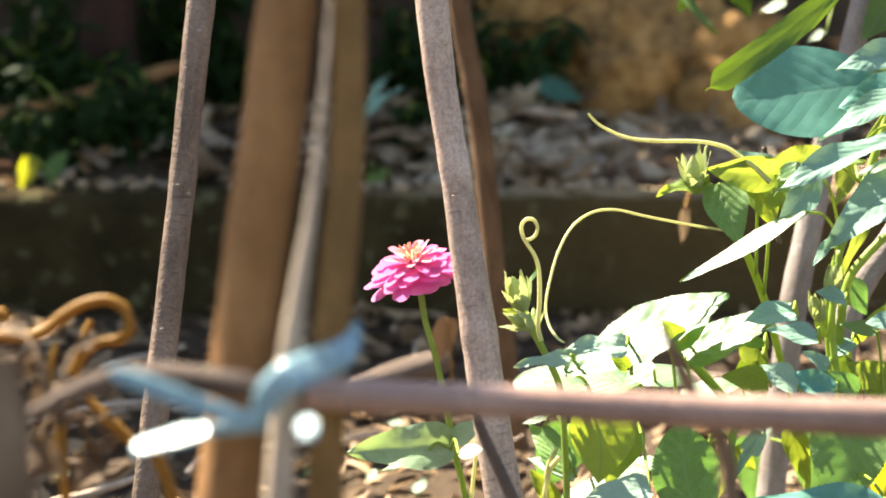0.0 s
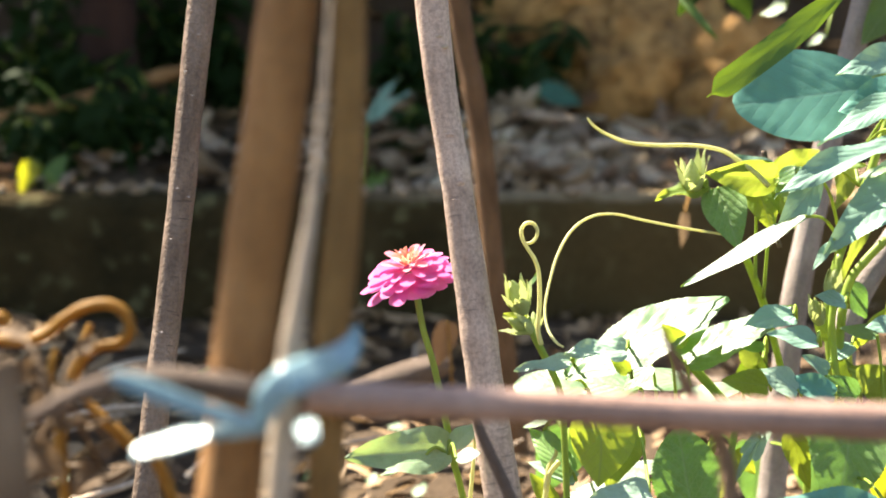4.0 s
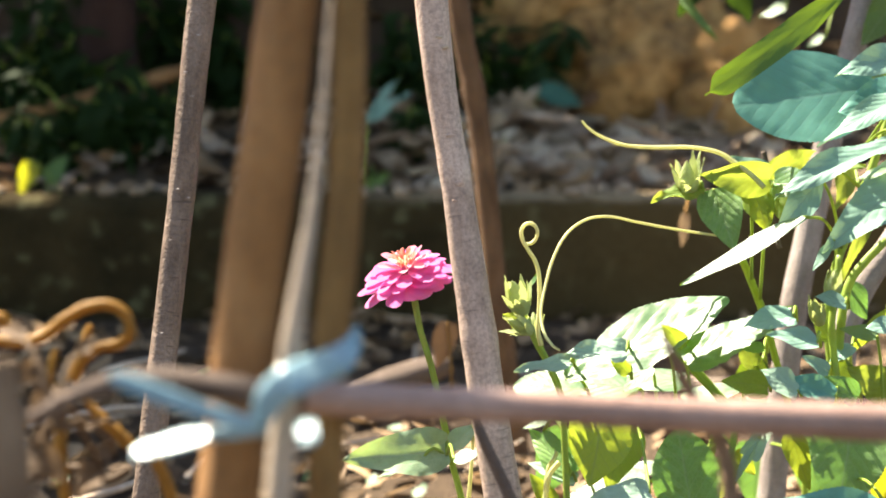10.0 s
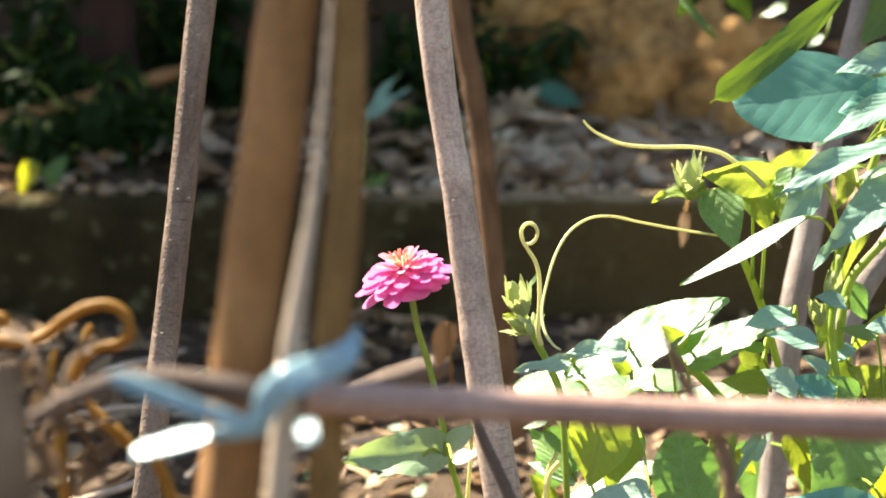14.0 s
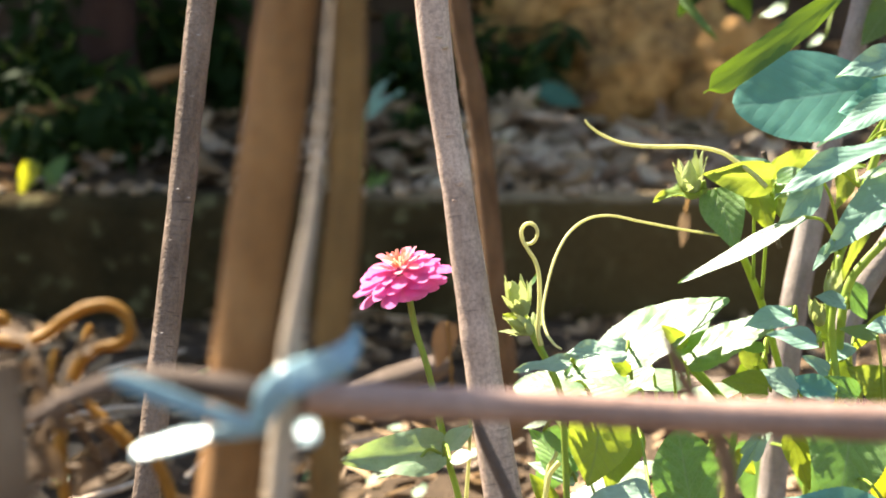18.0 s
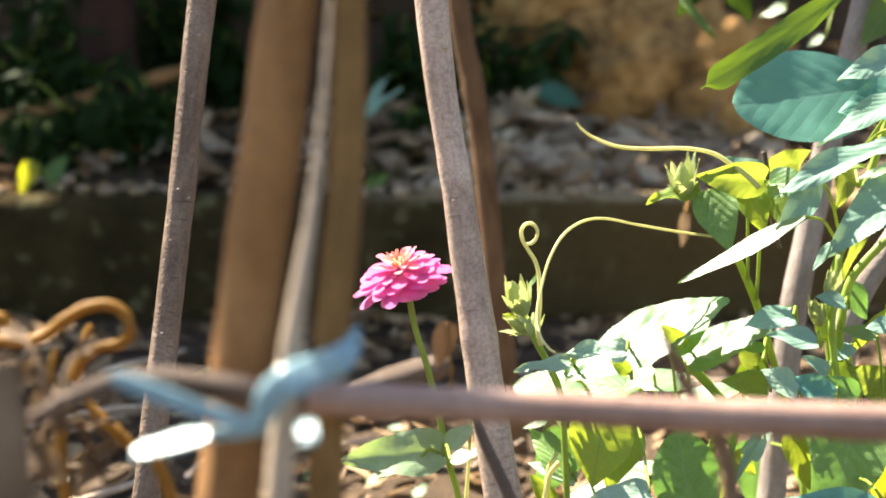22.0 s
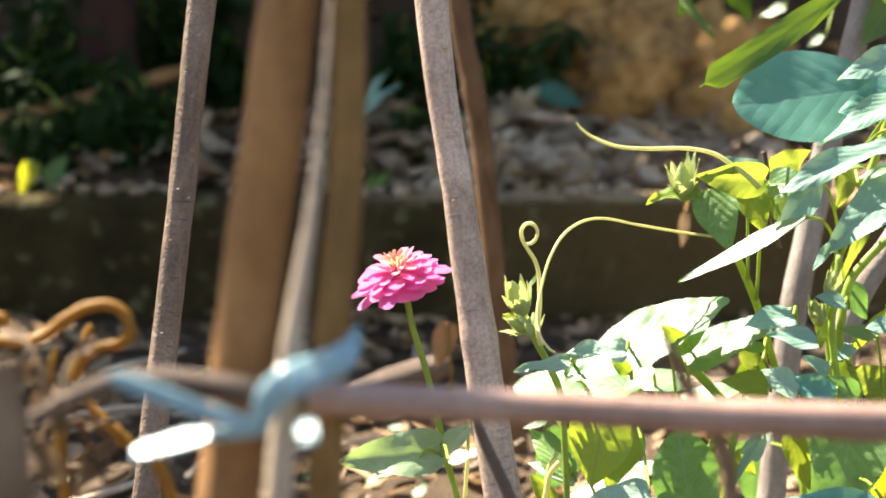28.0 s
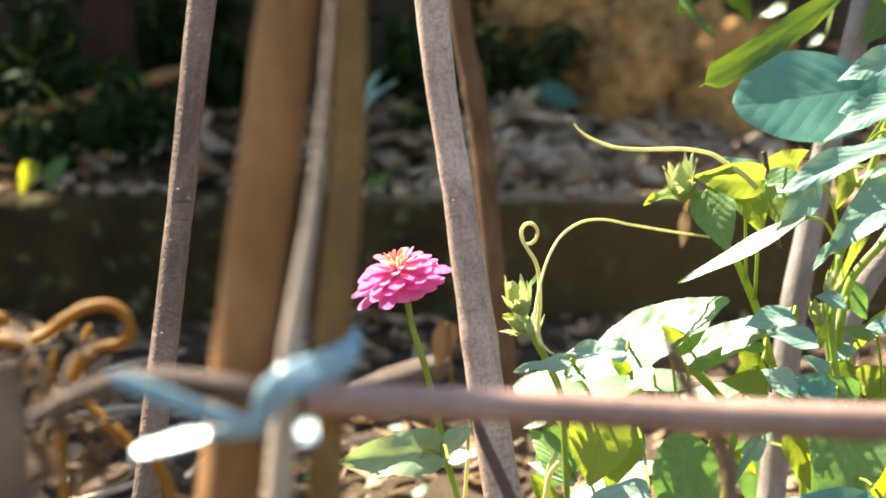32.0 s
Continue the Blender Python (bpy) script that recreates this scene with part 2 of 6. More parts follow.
# ---- mesh helpers ----
def mesh_object(name, verts, faces, mat, parent=None, uvs=None, label="", origin=None):
    """One mesh object; verts in the parent's space, or about an origin of its own."""
    me = bpy.data.meshes.new(name)
    if origin is not None:
        o = Vector(origin)
        verts = [Vector(v) - o for v in verts]
    me.from_pydata([tuple(v) for v in verts], [], faces)
    if uvs is not None:
        layer = me.uv_layers.new(name="UVMap")
        idx = np.empty(len(me.loops), dtype=np.int32)
        me.loops.foreach_get("vertex_index", idx)
        layer.data.foreach_set("uv", np.asarray(uvs, dtype=np.float32)[idx].ravel())
    me.polygons.foreach_set("use_smooth", [True] * len(me.polygons))
    me.materials.append(mat)
    ob = new(name, me)
    if parent is not None:
        ob.parent = parent
    if origin is not None:
        ob.matrix_basis = Matrix.Translation(origin)
    if label:
        ob["label"] = label
    return ob


def thing(name, base, label, category, group="", kind=""):
    """An Empty at a thing's base, to parent its parts."""
    ob = new(name)
    ob.empty_display_size = 0.02
    ob.matrix_basis = Matrix.Translation(base)
    return tagged(ob, label, category, group, kind)


def inside(ob, pts):
    """World points (with radii or without) in a thing's own space."""
    b = ob.matrix_basis.translation
    return [(p[0] - b.x, p[1] - b.y, p[2] - b.z, *p[3:]) for p in pts]


def spline(pts, n):
    """n points along a smooth curve through pts, radii carried along."""
    a = np.array(pts, dtype=float)
    if len(a) == 2:
        return [a[0] + (a[1] - a[0]) * i / (n - 1) for i in range(n)]
    a = np.vstack([2 * a[0] - a[1], a, 2 * a[-1] - a[-2]])
    a[0, 3:], a[-1, 3:] = a[1, 3:], a[-2, 3:]
    out, k = [], len(a) - 3
    for i in range(n):
        s = i / (n - 1) * k
        j = min(int(s), k - 1)
        t = s - j
        p0, p1, p2, p3 = a[j:j + 4]
        out.append(0.5 * (2 * p1 + (p2 - p0) * t + (2 * p0 - 5 * p1 + 4 * p2 - p3) * t * t + (3 * p1 - p0 - 3 * p2 + p3) * t ** 3))
    return out


def tube(name, pts, mat, parent=None, sides=14, rings=40, rough=0.0, seed=0.0, label="", flat=1.0, knots=()):
    """A stem through pts (x, y, z, radius), with uneven bark and swollen knots."""
    path = spline(pts, rings)
    verts, faces, uvs = [], [], []
    up = Vector((0.1, 1, 0.2)).normalized()
    run = 0.0
    for i, p in enumerate(path):
        a, b = path[max(0, i - 1)], path[min(rings - 1, i + 1)]
        way = Vector(b[:3]) - Vector(a[:3])
        way.normalize()
        side = way.cross(up)
        if side.length < 1e-4:
            side = way.cross(Vector((1, 0, 0)))
        side.normalize()
        up = side.cross(way).normalized()
        if i:
            run += (Vector(p[:3]) - Vector(path[i - 1][:3])).length
        swell = 1.0
        for at, amount, spread in knots:
            swell += amount * math.exp(-((i / (rings - 1) - at) / spread) ** 2)
        for k in range(sides):
            w = 2 * math.pi * k / sides
            d = side * math.cos(w) + up * math.sin(w) * flat
            r = p[3] * swell
            if rough:
                q = Vector((math.cos(w) * 1.5 + seed, math.sin(w) * 1.5, run * 26))
                r *= 1 + rough * (noise.noise(q) + 0.55 * noise.noise(q * 3.1))
            verts.append(Vector(p[:3]) + d * r)
            uvs.append((k / sides * 2 * math.pi * p[3], run))
    for i in range(rings - 1):
        for k in range(sides):
            k2 = (k + 1) % sides
            faces.append((i * sides + k, i * sides + k2, (i + 1) * sides + k2, (i + 1) * sides + k))
    faces.append(tuple(range(sides))[::-1])
    faces.append(tuple((rings - 1) * sides + k for k in range(sides)))
    return mesh_object(name, verts, faces, mat, parent, uvs, label)


def stake(name, pts, mat, label, category="stake", top=0.95, rough=0.06, seed=1.0, rings=130, knots=(), group=""):
    """A garden stake: pts run from the top down; it is carried on into the soil and up to its cut end."""
    a, b, c, d = (Vector(p[:3]) for p in (pts[0], pts[1], pts[-2], pts[-1]))
    down, rise = (d - c).normalized(), (a - b).normalized()
    foot = d + down * ((d.z + 0.03) / -down.z)
    n = max(1, round((foot - d).length / 0.045))
    pts = list(pts) + [(*d.lerp(foot, (i + 1) / n), pts[-1][3] * (1 + 0.05 * (i + 1) / n)) for i in range(n)]
    if top is not None and top > a.z + 0.02:
        head = a + rise * ((top - a.z) / rise.z)
        n = max(1, round((head - a).length / 0.045))
        pts = [(*head.lerp(a, i / n), pts[0][3] * (0.92 + 0.08 * i / n)) for i in range(n)] + pts
    ob = tube(name, pts, mat, None, 18, rings, rough, seed, label, 1.0, knots)
    return tagged(ob, label, category, group)


def blade_frame(base, tip, normal):
    x = Vector(tip) - Vector(base)
    length = x.length
    x.normalize()
    z = Vector(normal) - x * x.dot(Vector(normal))
    z.normalize()
    return Matrix((x, z.cross(x), z)).transposed(), length


def leaf_mesh(base, tip, normal, width, shape="ovate", fold=0.15, droop=0.1, wave=0.035, teeth=0.03, seed=0.0, quilt=0.004, crinkle=0.006):
    """A leaf blade from base to tip. Shapes: ovate, oval, lance, strap (blunt, with a bristle tip), lobed (a palmate blade whose stalk joins it in the notch)."""
    turn, length = blade_frame(base, tip, normal)
    rnd = random.Random(seed)
    verts, faces, uvs = [], [], []
    half = width / 2
    if shape == "lobed":
        rings, spokes = 11, 96
        lobes = [-2.1, -1.05, 0.0, 1.05, 2.1]
        sizes = [0.62, 0.82, 1.0, 0.85, 0.6]
        verts.append(Vector((0, 0, 0)))
        uvs.append((0, 0))
        for i in range(1, rings + 1):
            for k in range(spokes):
                th = -math.pi * 0.93 + 2 * math.pi * 0.93 * k / (spokes - 1)
                edge = 0.0
                for lo, sz in zip(lobes, sizes):
                    edge = max(edge, sz * (0.60 + 0.40 * math.exp(-((th - lo) / 0.36) ** 2)))
                edge *= 1 + teeth * (1.6 * abs(((k * 0.37 + rnd.random() * 0.12) % 1.0) - 0.5) - 0.4) * (i / rings) ** 4
                r = edge * i / rings
                near = min(lobes, key=lambda lo: abs(th - lo))
                dt = th - near
                x, y = r * math.cos(th), r * math.sin(th)
                ribs = abs(math.sin(dt)) * r
                z = fold * abs(y) * 0.8 - droop * r * r + 0.05 * min(ribs, 0.16)
                z += wave * r * math.sin(5 * th + seed) + quilt * math.sin(44 * (r * math.cos(dt) - 0.8 * ribs))
                verts.append(Vector((x * length, y * half * 1.18, z * length)))
                uvs.append((r * math.cos(dt), r * math.sin(dt)))
        for k in range(spokes - 1):
            faces.append((0, 1 + k, 2 + k))
        for i in range(rings - 1):
            for k in range(spokes - 1):
                a = 1 + i * spokes + k
                faces.append((a, a + spokes, a + spokes + 1, a + 1))
    else:
        nu, nv = 56, 12
        ribbing = max(0.45, min(1.0, length / 0.06))      # small blades have fewer side veins
        for i in range(nu + 1):
            u = i / nu
            if shape == "lance":
                w = math.sin(math.pi * min(1, u * 0.96 + 0.04) ** 0.85) ** 0.8
            elif shape == "oval":
                w = max(0.0, math.sin(math.pi * (0.03 + 0.96 * u))) ** 0.62
            elif shape == "strap":
                w = min(1.0, (u / 0.3) ** 0.5) * (1 if u < 0.86 else max(0.05, 1 - ((u - 0.86) / 0.1) ** 2.6) if u < 0.96 else 0.05)
            else:
                w = math.sin(math.pi * (0.06 + 0.94 * u) ** 0.62) ** 0.85 if u < 1 else 0
            bite = (1.0 if i % 2 else -0.6) * (0.6 + 0.8 * rnd.random())
            w = max(0.01, w * (1 + teeth * bite))
            sway = 0.05 * math.sin(2.2 * u + seed) * u * (1 - u)
            for j in range(nv + 1):
                v = j / nv * 2 - 1
                y = v * w
                z = fold * abs(y) * half / length - droop * u * u + wave * abs(v) ** 2 * math.sin(9 * u + seed + (2 if v > 0 else 0))
                z += quilt * math.sin(2 * math.pi * (u * 7 - abs(y) * 2.2) + noise.noise(Vector((u * 3, v, seed)))) * min(1, abs(v) * 2) * (1 - u)
                z += crinkle * (noise.noise(Vector((u * 7, y * 4 + 5, seed))) + 0.5 * noise.noise(Vector((u * 16, y * 9 + 5, seed + 3))))
                verts.append(Vector((u * length, y * half + sway * length, z * length)))
                uvs.append((u * ribbing, y * 0.5))
        for i in range(nu):
            for j in range(nv):
                a = i * (nv + 1) + j
                faces.append((a, a + nv + 1, a + nv + 2, a + 1))
    return [turn @ v for v in verts], faces, uvs


def leaf(parent, base, tip, normal, width, mat, shape="ovate", node=None, label="", stalk=None, **how):
    """A leaf with its stalk, as a part of a plant; base, tip and node in world space."""
    b = parent.matrix_basis.translation
    verts, faces, uvs = leaf_mesh(base, tip, normal, width, shape, **how)
    ob = mesh_object("leaf", verts, faces, mat, parent, uvs, label)
    ob.matrix_basis = Matrix.Translation(Vector(base) - b)
    if node is not None:
        mid = (Vector(base) + Vector(node)) / 2 + Vector((0, 0, 0.008))
        o = Vector(base)
        tube("leaf_stalk", [(*(Vector(node) - o), 0.0012), (*(mid - o), 0.0010), (0, 0, 0, 0.0010)], stalk or STEM, ob, 8, 10)
    return ob


# ---- ground: one sheet from the flower bed over the bank to the horizon ----
def ground_height(x, y):
    prof = [(-400, 0), (2.27, 0), (2.33, 0.165), (2.85, 0.275), (3.0, 0.62), (3.25, 1.25), (3.7, 1.75), (6, 2.0), (400, 2.0)]
    z = 0.0
    for (y0, z0), (y1, z1) in zip(prof, prof[1:]):
        if y0 <= y <= y1:
            z = z0 + (z1 - z0) * (y - y0) / (y1 - y0)
    amp = 0.012 if y < 2.3 else 0.05 if y < 2.85 else 0.16
    if 2.2 < y < 2.36:
        amp = 0.0
    near = max(0.0, 1 - abs(x) / 12) if abs(y) < 12 else 0.0
    return z + near * amp * (noise.noise(Vector((x * 5, y * 5, 0.3))) + 0.5 * noise.noise(Vector((x * 17, y * 17, 1.7))))


def build_ground():
    xs = sorted(set([-300, -120, -50, -20, -10, -6, -4, 4, 6, 10, 20, 50, 120, 300] + [-3 + 0.05 * i for i in range(121)]))
    ys = sorted(set([-300, -120, -50, -20, -8, -4, -2, -1, 4.5, 5, 6, 8, 12, 25, 60, 150, 300] + [-0.5 + 0.05 * i for i in range(46)] + [1.8 + 0.03 * i for i in range(75)]))
    verts = [(x, y, ground_height(x, y)) for y in ys for x in xs]
    nx = len(xs)
    faces = [(j * nx + i, j * nx + i + 1, (j + 1) * nx + i + 1, (j + 1) * nx + i) for j in range(len(ys) - 1) for i in range(nx - 1)]
    tagged(mesh_object("ground", verts, faces, SOIL), "dark brown garden soil rising to a steep bank", "ground", kind="structure")


def build_kerb():
    """A low edging wall of weathered concrete with a chipped top edge."""
    nx = 240
    verts, faces = [], []
    prof = [(2.232, -0.05), (2.232, 0.02), (2.232, 0.07), (2.232, 0.12), (2.234, 0.165), (2.242, 0.180), (2.26, 0.184), (2.30, 0.183), (2.33, 0.178), (2.335, 0.10)]
    m = len(prof)
    for i in range(nx + 1):
        x = -3 + 6 * i / nx
        for j, (y, z) in enumerate(prof):
            q = Vector((x * 9, y * 9, z * 9))
            chip = 0.010 * max(0, noise.noise(q * 1.7) - 0.1) if j in (4, 5, 6) else 0
            verts.append((x, y + 0.004 * noise.noise(q) + chip, z + 0.003 * noise.noise(q * 2.3) - chip))
    for i in range(nx):
        for j in range(m - 1):
            a = i * m + j
            faces.append((a, a + m, a + m + 1, a + 1))
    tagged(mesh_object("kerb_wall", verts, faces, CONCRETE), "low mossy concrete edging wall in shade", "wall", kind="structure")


build_ground()
build_kerb()


def build_litter():
    """Dry fallen leaves, each a curled sheet, over the bed and the foot of the bank."""
    rnd = random.Random(5)
    verts, faces = [], []

    def drop(x, y, size, lift=0.004):
        z = ground_height(x, y) + lift
        yaw, pitch, roll = rnd.uniform(0, 6.28), rnd.uniform(-0.5, 0.5), rnd.uniform(-0.6, 0.6)
        m = Matrix.Translation((x, y, z)) @ Euler((roll, pitch, yaw)).to_matrix().to_4x4()
        o = len(verts)
        curl, w = rnd.uniform(-0.5, 0.9), rnd.uniform(0.35, 0.6)
        for i in range(5):
            u = i / 4
            hw = size * w * math.sin(math.pi * (0.08 + 0.9 * u)) * 0.5
            for v in (-1, 0, 1):
                verts.append(m @ Vector(((u - 0.5) * size, v * hw, size * (curl * (u - 0.5) ** 2 + 0.18 * abs(v) * curl))))
        for i in range(4):
            for j in range(2):
                a = o + i * 3 + j
                faces.append((a, a + 3, a + 4, a + 1))

    for _ in range(1500):
        drop(rnd.uniform(-0.9, 0.9), rnd.uniform(1.0, 2.22), rnd.uniform(0.02, 0.06), rnd.uniform(0.002, 0.015))
    for _ in range(1300):
        drop(rnd.uniform(-1.1, 1.1), rnd.uniform(2.3, 2.95), rnd.uniform(0.025, 0.08), rnd.uniform(0.003, 0.02))
    tagged(mesh_object("leaf_litter", verts, faces, LITTER), "dry brown fallen leaves strewn over the soil", "leaf litter", kind="stuff")
    verts, faces = [], []
    for k in range(350):
        x, y = (rnd.uniform(0.0, 0.55), rnd.uniform(2.35, 2.8)) if k < 290 else (rnd.uniform(-0.8, 0.0), rnd.uniform(2.34, 2.5))
        drop(x, y, rnd.uniform(0.045, 0.11), rnd.uniform(0.014, 0.034))
    tagged(mesh_object("bleached_litter", verts, faces, LITTER_PALE), "bleached grey fallen leaves on the foot of the bank", "leaf litter", kind="stuff")


build_litter()


def build_twigs():
    """Dry twigs and stalks fallen on the foot of the bank and on the bed."""
    rnd = random.Random(9)
    verts, faces = [], []
    for k in range(160):
        far = k < 130
        x, y = rnd.uniform(-1.0, 1.0), rnd.uniform(2.34, 2.9) if far else rnd.uniform(1.1, 2.15)
        yaw, length, r = rnd.gauss(0, 0.7), rnd.uniform(0.06, 0.24), rnd.uniform(0.0015, 0.005)
        way = Vector((math.cos(yaw), math.sin(yaw), 0))
        bow, o = rnd.uniform(-0.02, 0.03), len(verts)
        for i in range(6):
            u = i / 5
            p = Vector((x, y, 0)) + way * (u - 0.5) * length
            p.z = ground_height(p.x, p.y) + 0.012 + r + bow * u
            for j in range(5):
                a = 2 * math.pi * j / 5
                verts.append(p + (Vector((-way.y, way.x, 0)) * math.cos(a) + Vector((0, 0, 1)) * math.sin(a)) * r * (1.1 - 0.5 * u))
        for i in range(5):
            for j in range(5):
                q = o + i * 5
                faces.append((q + j, q + (j + 1) % 5, q + 5 + (j + 1) % 5, q + 5 + j))
    tagged(mesh_object("twig_litter", verts, faces, TWIG), "thin dry grey twigs scattered on the ground", "twigs", kind="stuff")


build_twigs()


def rock(x, y, z, sx, sy, sz, seed, mat=ROCK, label="rough brown rock set in the bank", fine=4):
    bm = bmesh.new()
    bmesh.ops.create_icosphere(bm, subdivisions=fine, radius=1)
    for v in bm.verts:
        q = v.co * 1.3 + Vector((seed, 0, 0))
        k = 1 + 0.34 * noise.noise(q) + 0.17 * noise.noise(q * 2.7) + 0.10 * noise.noise(q * 6.5) - 0.10 * abs(noise.noise(q * 3.3))
        v.co = Vector((v.co.x * sx, v.co.y * sy, v.co.z * sz)) * k
    me = bpy.data.meshes.new("rock")
    bm.to_mesh(me)
    bm.free()
    me.polygons.foreach_set("use_smooth", [True] * len(me.polygons))
    me.materials.append(mat)
    ob = new("rock", me)
    ob.matrix_basis = pose(x, y, z, 0, 0, seed * 40)
    return tagged(ob, label, "rock", "rocks of the bank")


rock(*(0.3441, 2.8186, 0.3568), 0.21, 0.15, 0.135, 1.0)
rock(*(0.5108, 2.7672, 0.2885), 0.14, 0.13, 0.17, 2.2)
rock(*(0.2117, 2.9106, 0.4267), 0.18, 0.13, 0.12, 3.1)
rock(*(0.4477, 2.8669, 0.4066), 0.09, 0.10, 0.08, 9.6)
rock(*(0.4570, 2.7417, 0.2551), 0.05, 0.06, 0.07, 10.3)
rock(*(0.2966, 2.7480, 0.2947), 0.06, 0.06, 0.03, 11.8)
rock(*(0.5096, 2.7055, 0.2824), 0.11, 0.08, 0.16, 13.4)
rock(*(0.2066, 2.4887, 0.1917), 0.045, 0.04, 0.03, 4.4, STONE, "pale weathered stone among the fallen leaves")
rock(*(0.1346, 2.5064, 0.1759), 0.035, 0.035, 0.025, 5.2, STONE, "pale weathered stone among the fallen leaves")
rock(*(0.3005, 2.5093, 0.1941), 0.04, 0.04, 0.03, 6.7, STONE, "pale weathered stone among the fallen leaves")
rock(*(-0.0866, 2.5107, 0.2032), 0.04, 0.035, 0.022, 8.1, STONE, "pale weathered stone among the fallen leaves")


def fallen(pts, label, mat=BARK_POST, seed=1.0):
    return tagged(tube("fallen_branch", pts, mat, None, 12, 40, 0.12, seed), label, "branch", "fallen branches")


fallen([(-0.8280, 2.4354, 0.1750, 0.0197), (-0.7717, 2.4987, 0.2550, 0.0183), (-0.6803, 2.5025, 0.2793, 0.0155), (-0.6163, 2.5051, 0.2956, 0.0137), (-0.5568, 2.5083, 0.3155, 0.0101)], "dead brown branch lying on the shaded bank", BARK_POST, 2.0)
fallen([(-0.5520, 2.7086, 0.3019, 0.0138), (-0.4887, 2.5616, 0.3328, 0.0121), (-0.4514, 2.5637, 0.3457, 0.0112), (-0.4048, 2.5651, 0.3549, 0.0084)], "short dead branch stub on the shaded bank", BARK_POST, 3.0)
fallen([(0.1442, 2.7040, 0.2727, 0.0069), (0.2133, 2.7028, 0.2649, 0.0079), (0.3022, 2.7032, 0.2678, 0.0074), (0.3911, 2.7052, 0.2805, 0.0049)], "thin dry grey twig on the leafy bank", BARK_PALE, 4.0)
fallen([(0.0930, 2.6388, 0.1804, 0.0087), (0.1512, 2.6445, 0.2168, 0.0087), (0.2094, 2.6494, 0.2474, 0.0058)], "thin dry twig leaning on the bank", BARK_DRY, 5.0)
fallen([(0.2166, 2.6179, 0.2404, 0.0067), (0.2741, 2.6111, 0.1978, 0.0086), (0.3124, 2.6044, 0.1552, 0.0086)], "dry grey twig on the leaf litter", BARK_PALE, 6.0)
fallen([(0.2341, 2.4948, 0.2306, 0.0073), (0.2981, 2.4965, 0.2414, 0.0091), (0.3712, 2.4948, 0.2306, 0.0073)], "grey dry stick on the leafy bank", BARK_PALE, 8.0)
fallen([(0.0871, 2.4645, 0.1670, 0.0073), (0.1778, 2.4669, 0.1822, 0.0091), (0.2685, 2.4655, 0.1733, 0.0082), (0.3411, 2.4695, 0.1984, 0.0054)], "long grey dry stick above the edging wall", BARK_DRY, 9.0)
fallen([(-0.1225, 2.4958, 0.2369, 0.0064), (-0.0768, 2.4980, 0.2504, 0.0082), (-0.0219, 2.4971, 0.2450, 0.0064)], "short grey stick on the bank", BARK_DRY, 10.0)
fallen([(-0.5254, 2.4432, 0.1605, 0.0054), (-0.4805, 2.4442, 0.1667, 0.0063), (-0.4085, 2.4431, 0.1596, 0.0054)], "dry twig on top of the edging wall", BARK_DRY, 11.0)

fallen([(0.0969, 2.4888, 0.1926, 0.0064), (0.1326, 2.4937, 0.2233, 0.0051), (0.1682, 2.4985, 0.2541, 0.0038)], "dry pale stick lying among the litter of the bank", BARK_PALE, 31.0)
fallen([(0.2268, 2.4985, 0.2541, 0.0055), (0.2478, 2.4907, 0.2048, 0.0044), (0.2688, 2.4830, 0.1556, 0.0033)], "dry pale stick lying among the litter of the bank", BARK_DRY, 32.0)
fallen([(0.1463, 2.5031, 0.2830, 0.0055), (0.1829, 2.5024, 0.2784, 0.0044), (0.2194, 2.5017, 0.2739, 0.0033)], "dry pale stick lying among the litter of the bank", BARK_PALE, 33.0)
fallen([(0.2871, 2.5017, 0.2739, 0.0055), (0.3301, 2.4990, 0.2568, 0.0044), (0.3731, 2.4963, 0.2396, 0.0033)], "dry pale stick lying among the litter of the bank", BARK_DRY, 34.0)
fallen([(0.1024, 2.4828, 0.1547, 0.0055), (0.1554, 2.4842, 0.1637, 0.0044), (0.2085, 2.4857, 0.1728, 0.0033)], "dry pale stick lying among the litter of the bank", BARK_PALE, 35.0)
fallen([(0.2048, 2.4828, 0.1547, 0.0064), (0.2761, 2.4822, 0.1511, 0.0051), (0.3475, 2.4817, 0.1475, 0.0038)], "dry pale stick lying among the litter of the bank", BARK_DRY, 36.0)
fallen([(0.3036, 2.4845, 0.1655, 0.0055), (0.3438, 2.4878, 0.1863, 0.0044), (0.3840, 2.4911, 0.2071, 0.0033)], "dry pale stick lying among the litter of the bank", BARK_PALE, 37.0)
fallen([(0.1609, 2.4908, 0.2053, 0.0046), (0.2021, 2.4888, 0.1926, 0.0037), (0.2432, 2.4868, 0.1800, 0.0027)], "dry pale stick lying among the litter of the bank", BARK_DRY, 38.0)
fallen([(-0.1317, 2.4940, 0.2252, 0.0055), (-0.0837, 2.4917, 0.2107, 0.0044), (-0.0357, 2.4894, 0.1963, 0.0033)], "dry pale stick lying among the litter of the bank", BARK_DRY, 39.0)
fallen([(0.3621, 2.4894, 0.1963, 0.0055), (0.4124, 2.4917, 0.2107, 0.0044), (0.4627, 2.4940, 0.2252, 0.0033)], "dry pale stick lying among the litter of the bank", BARK_PALE, 40.0)


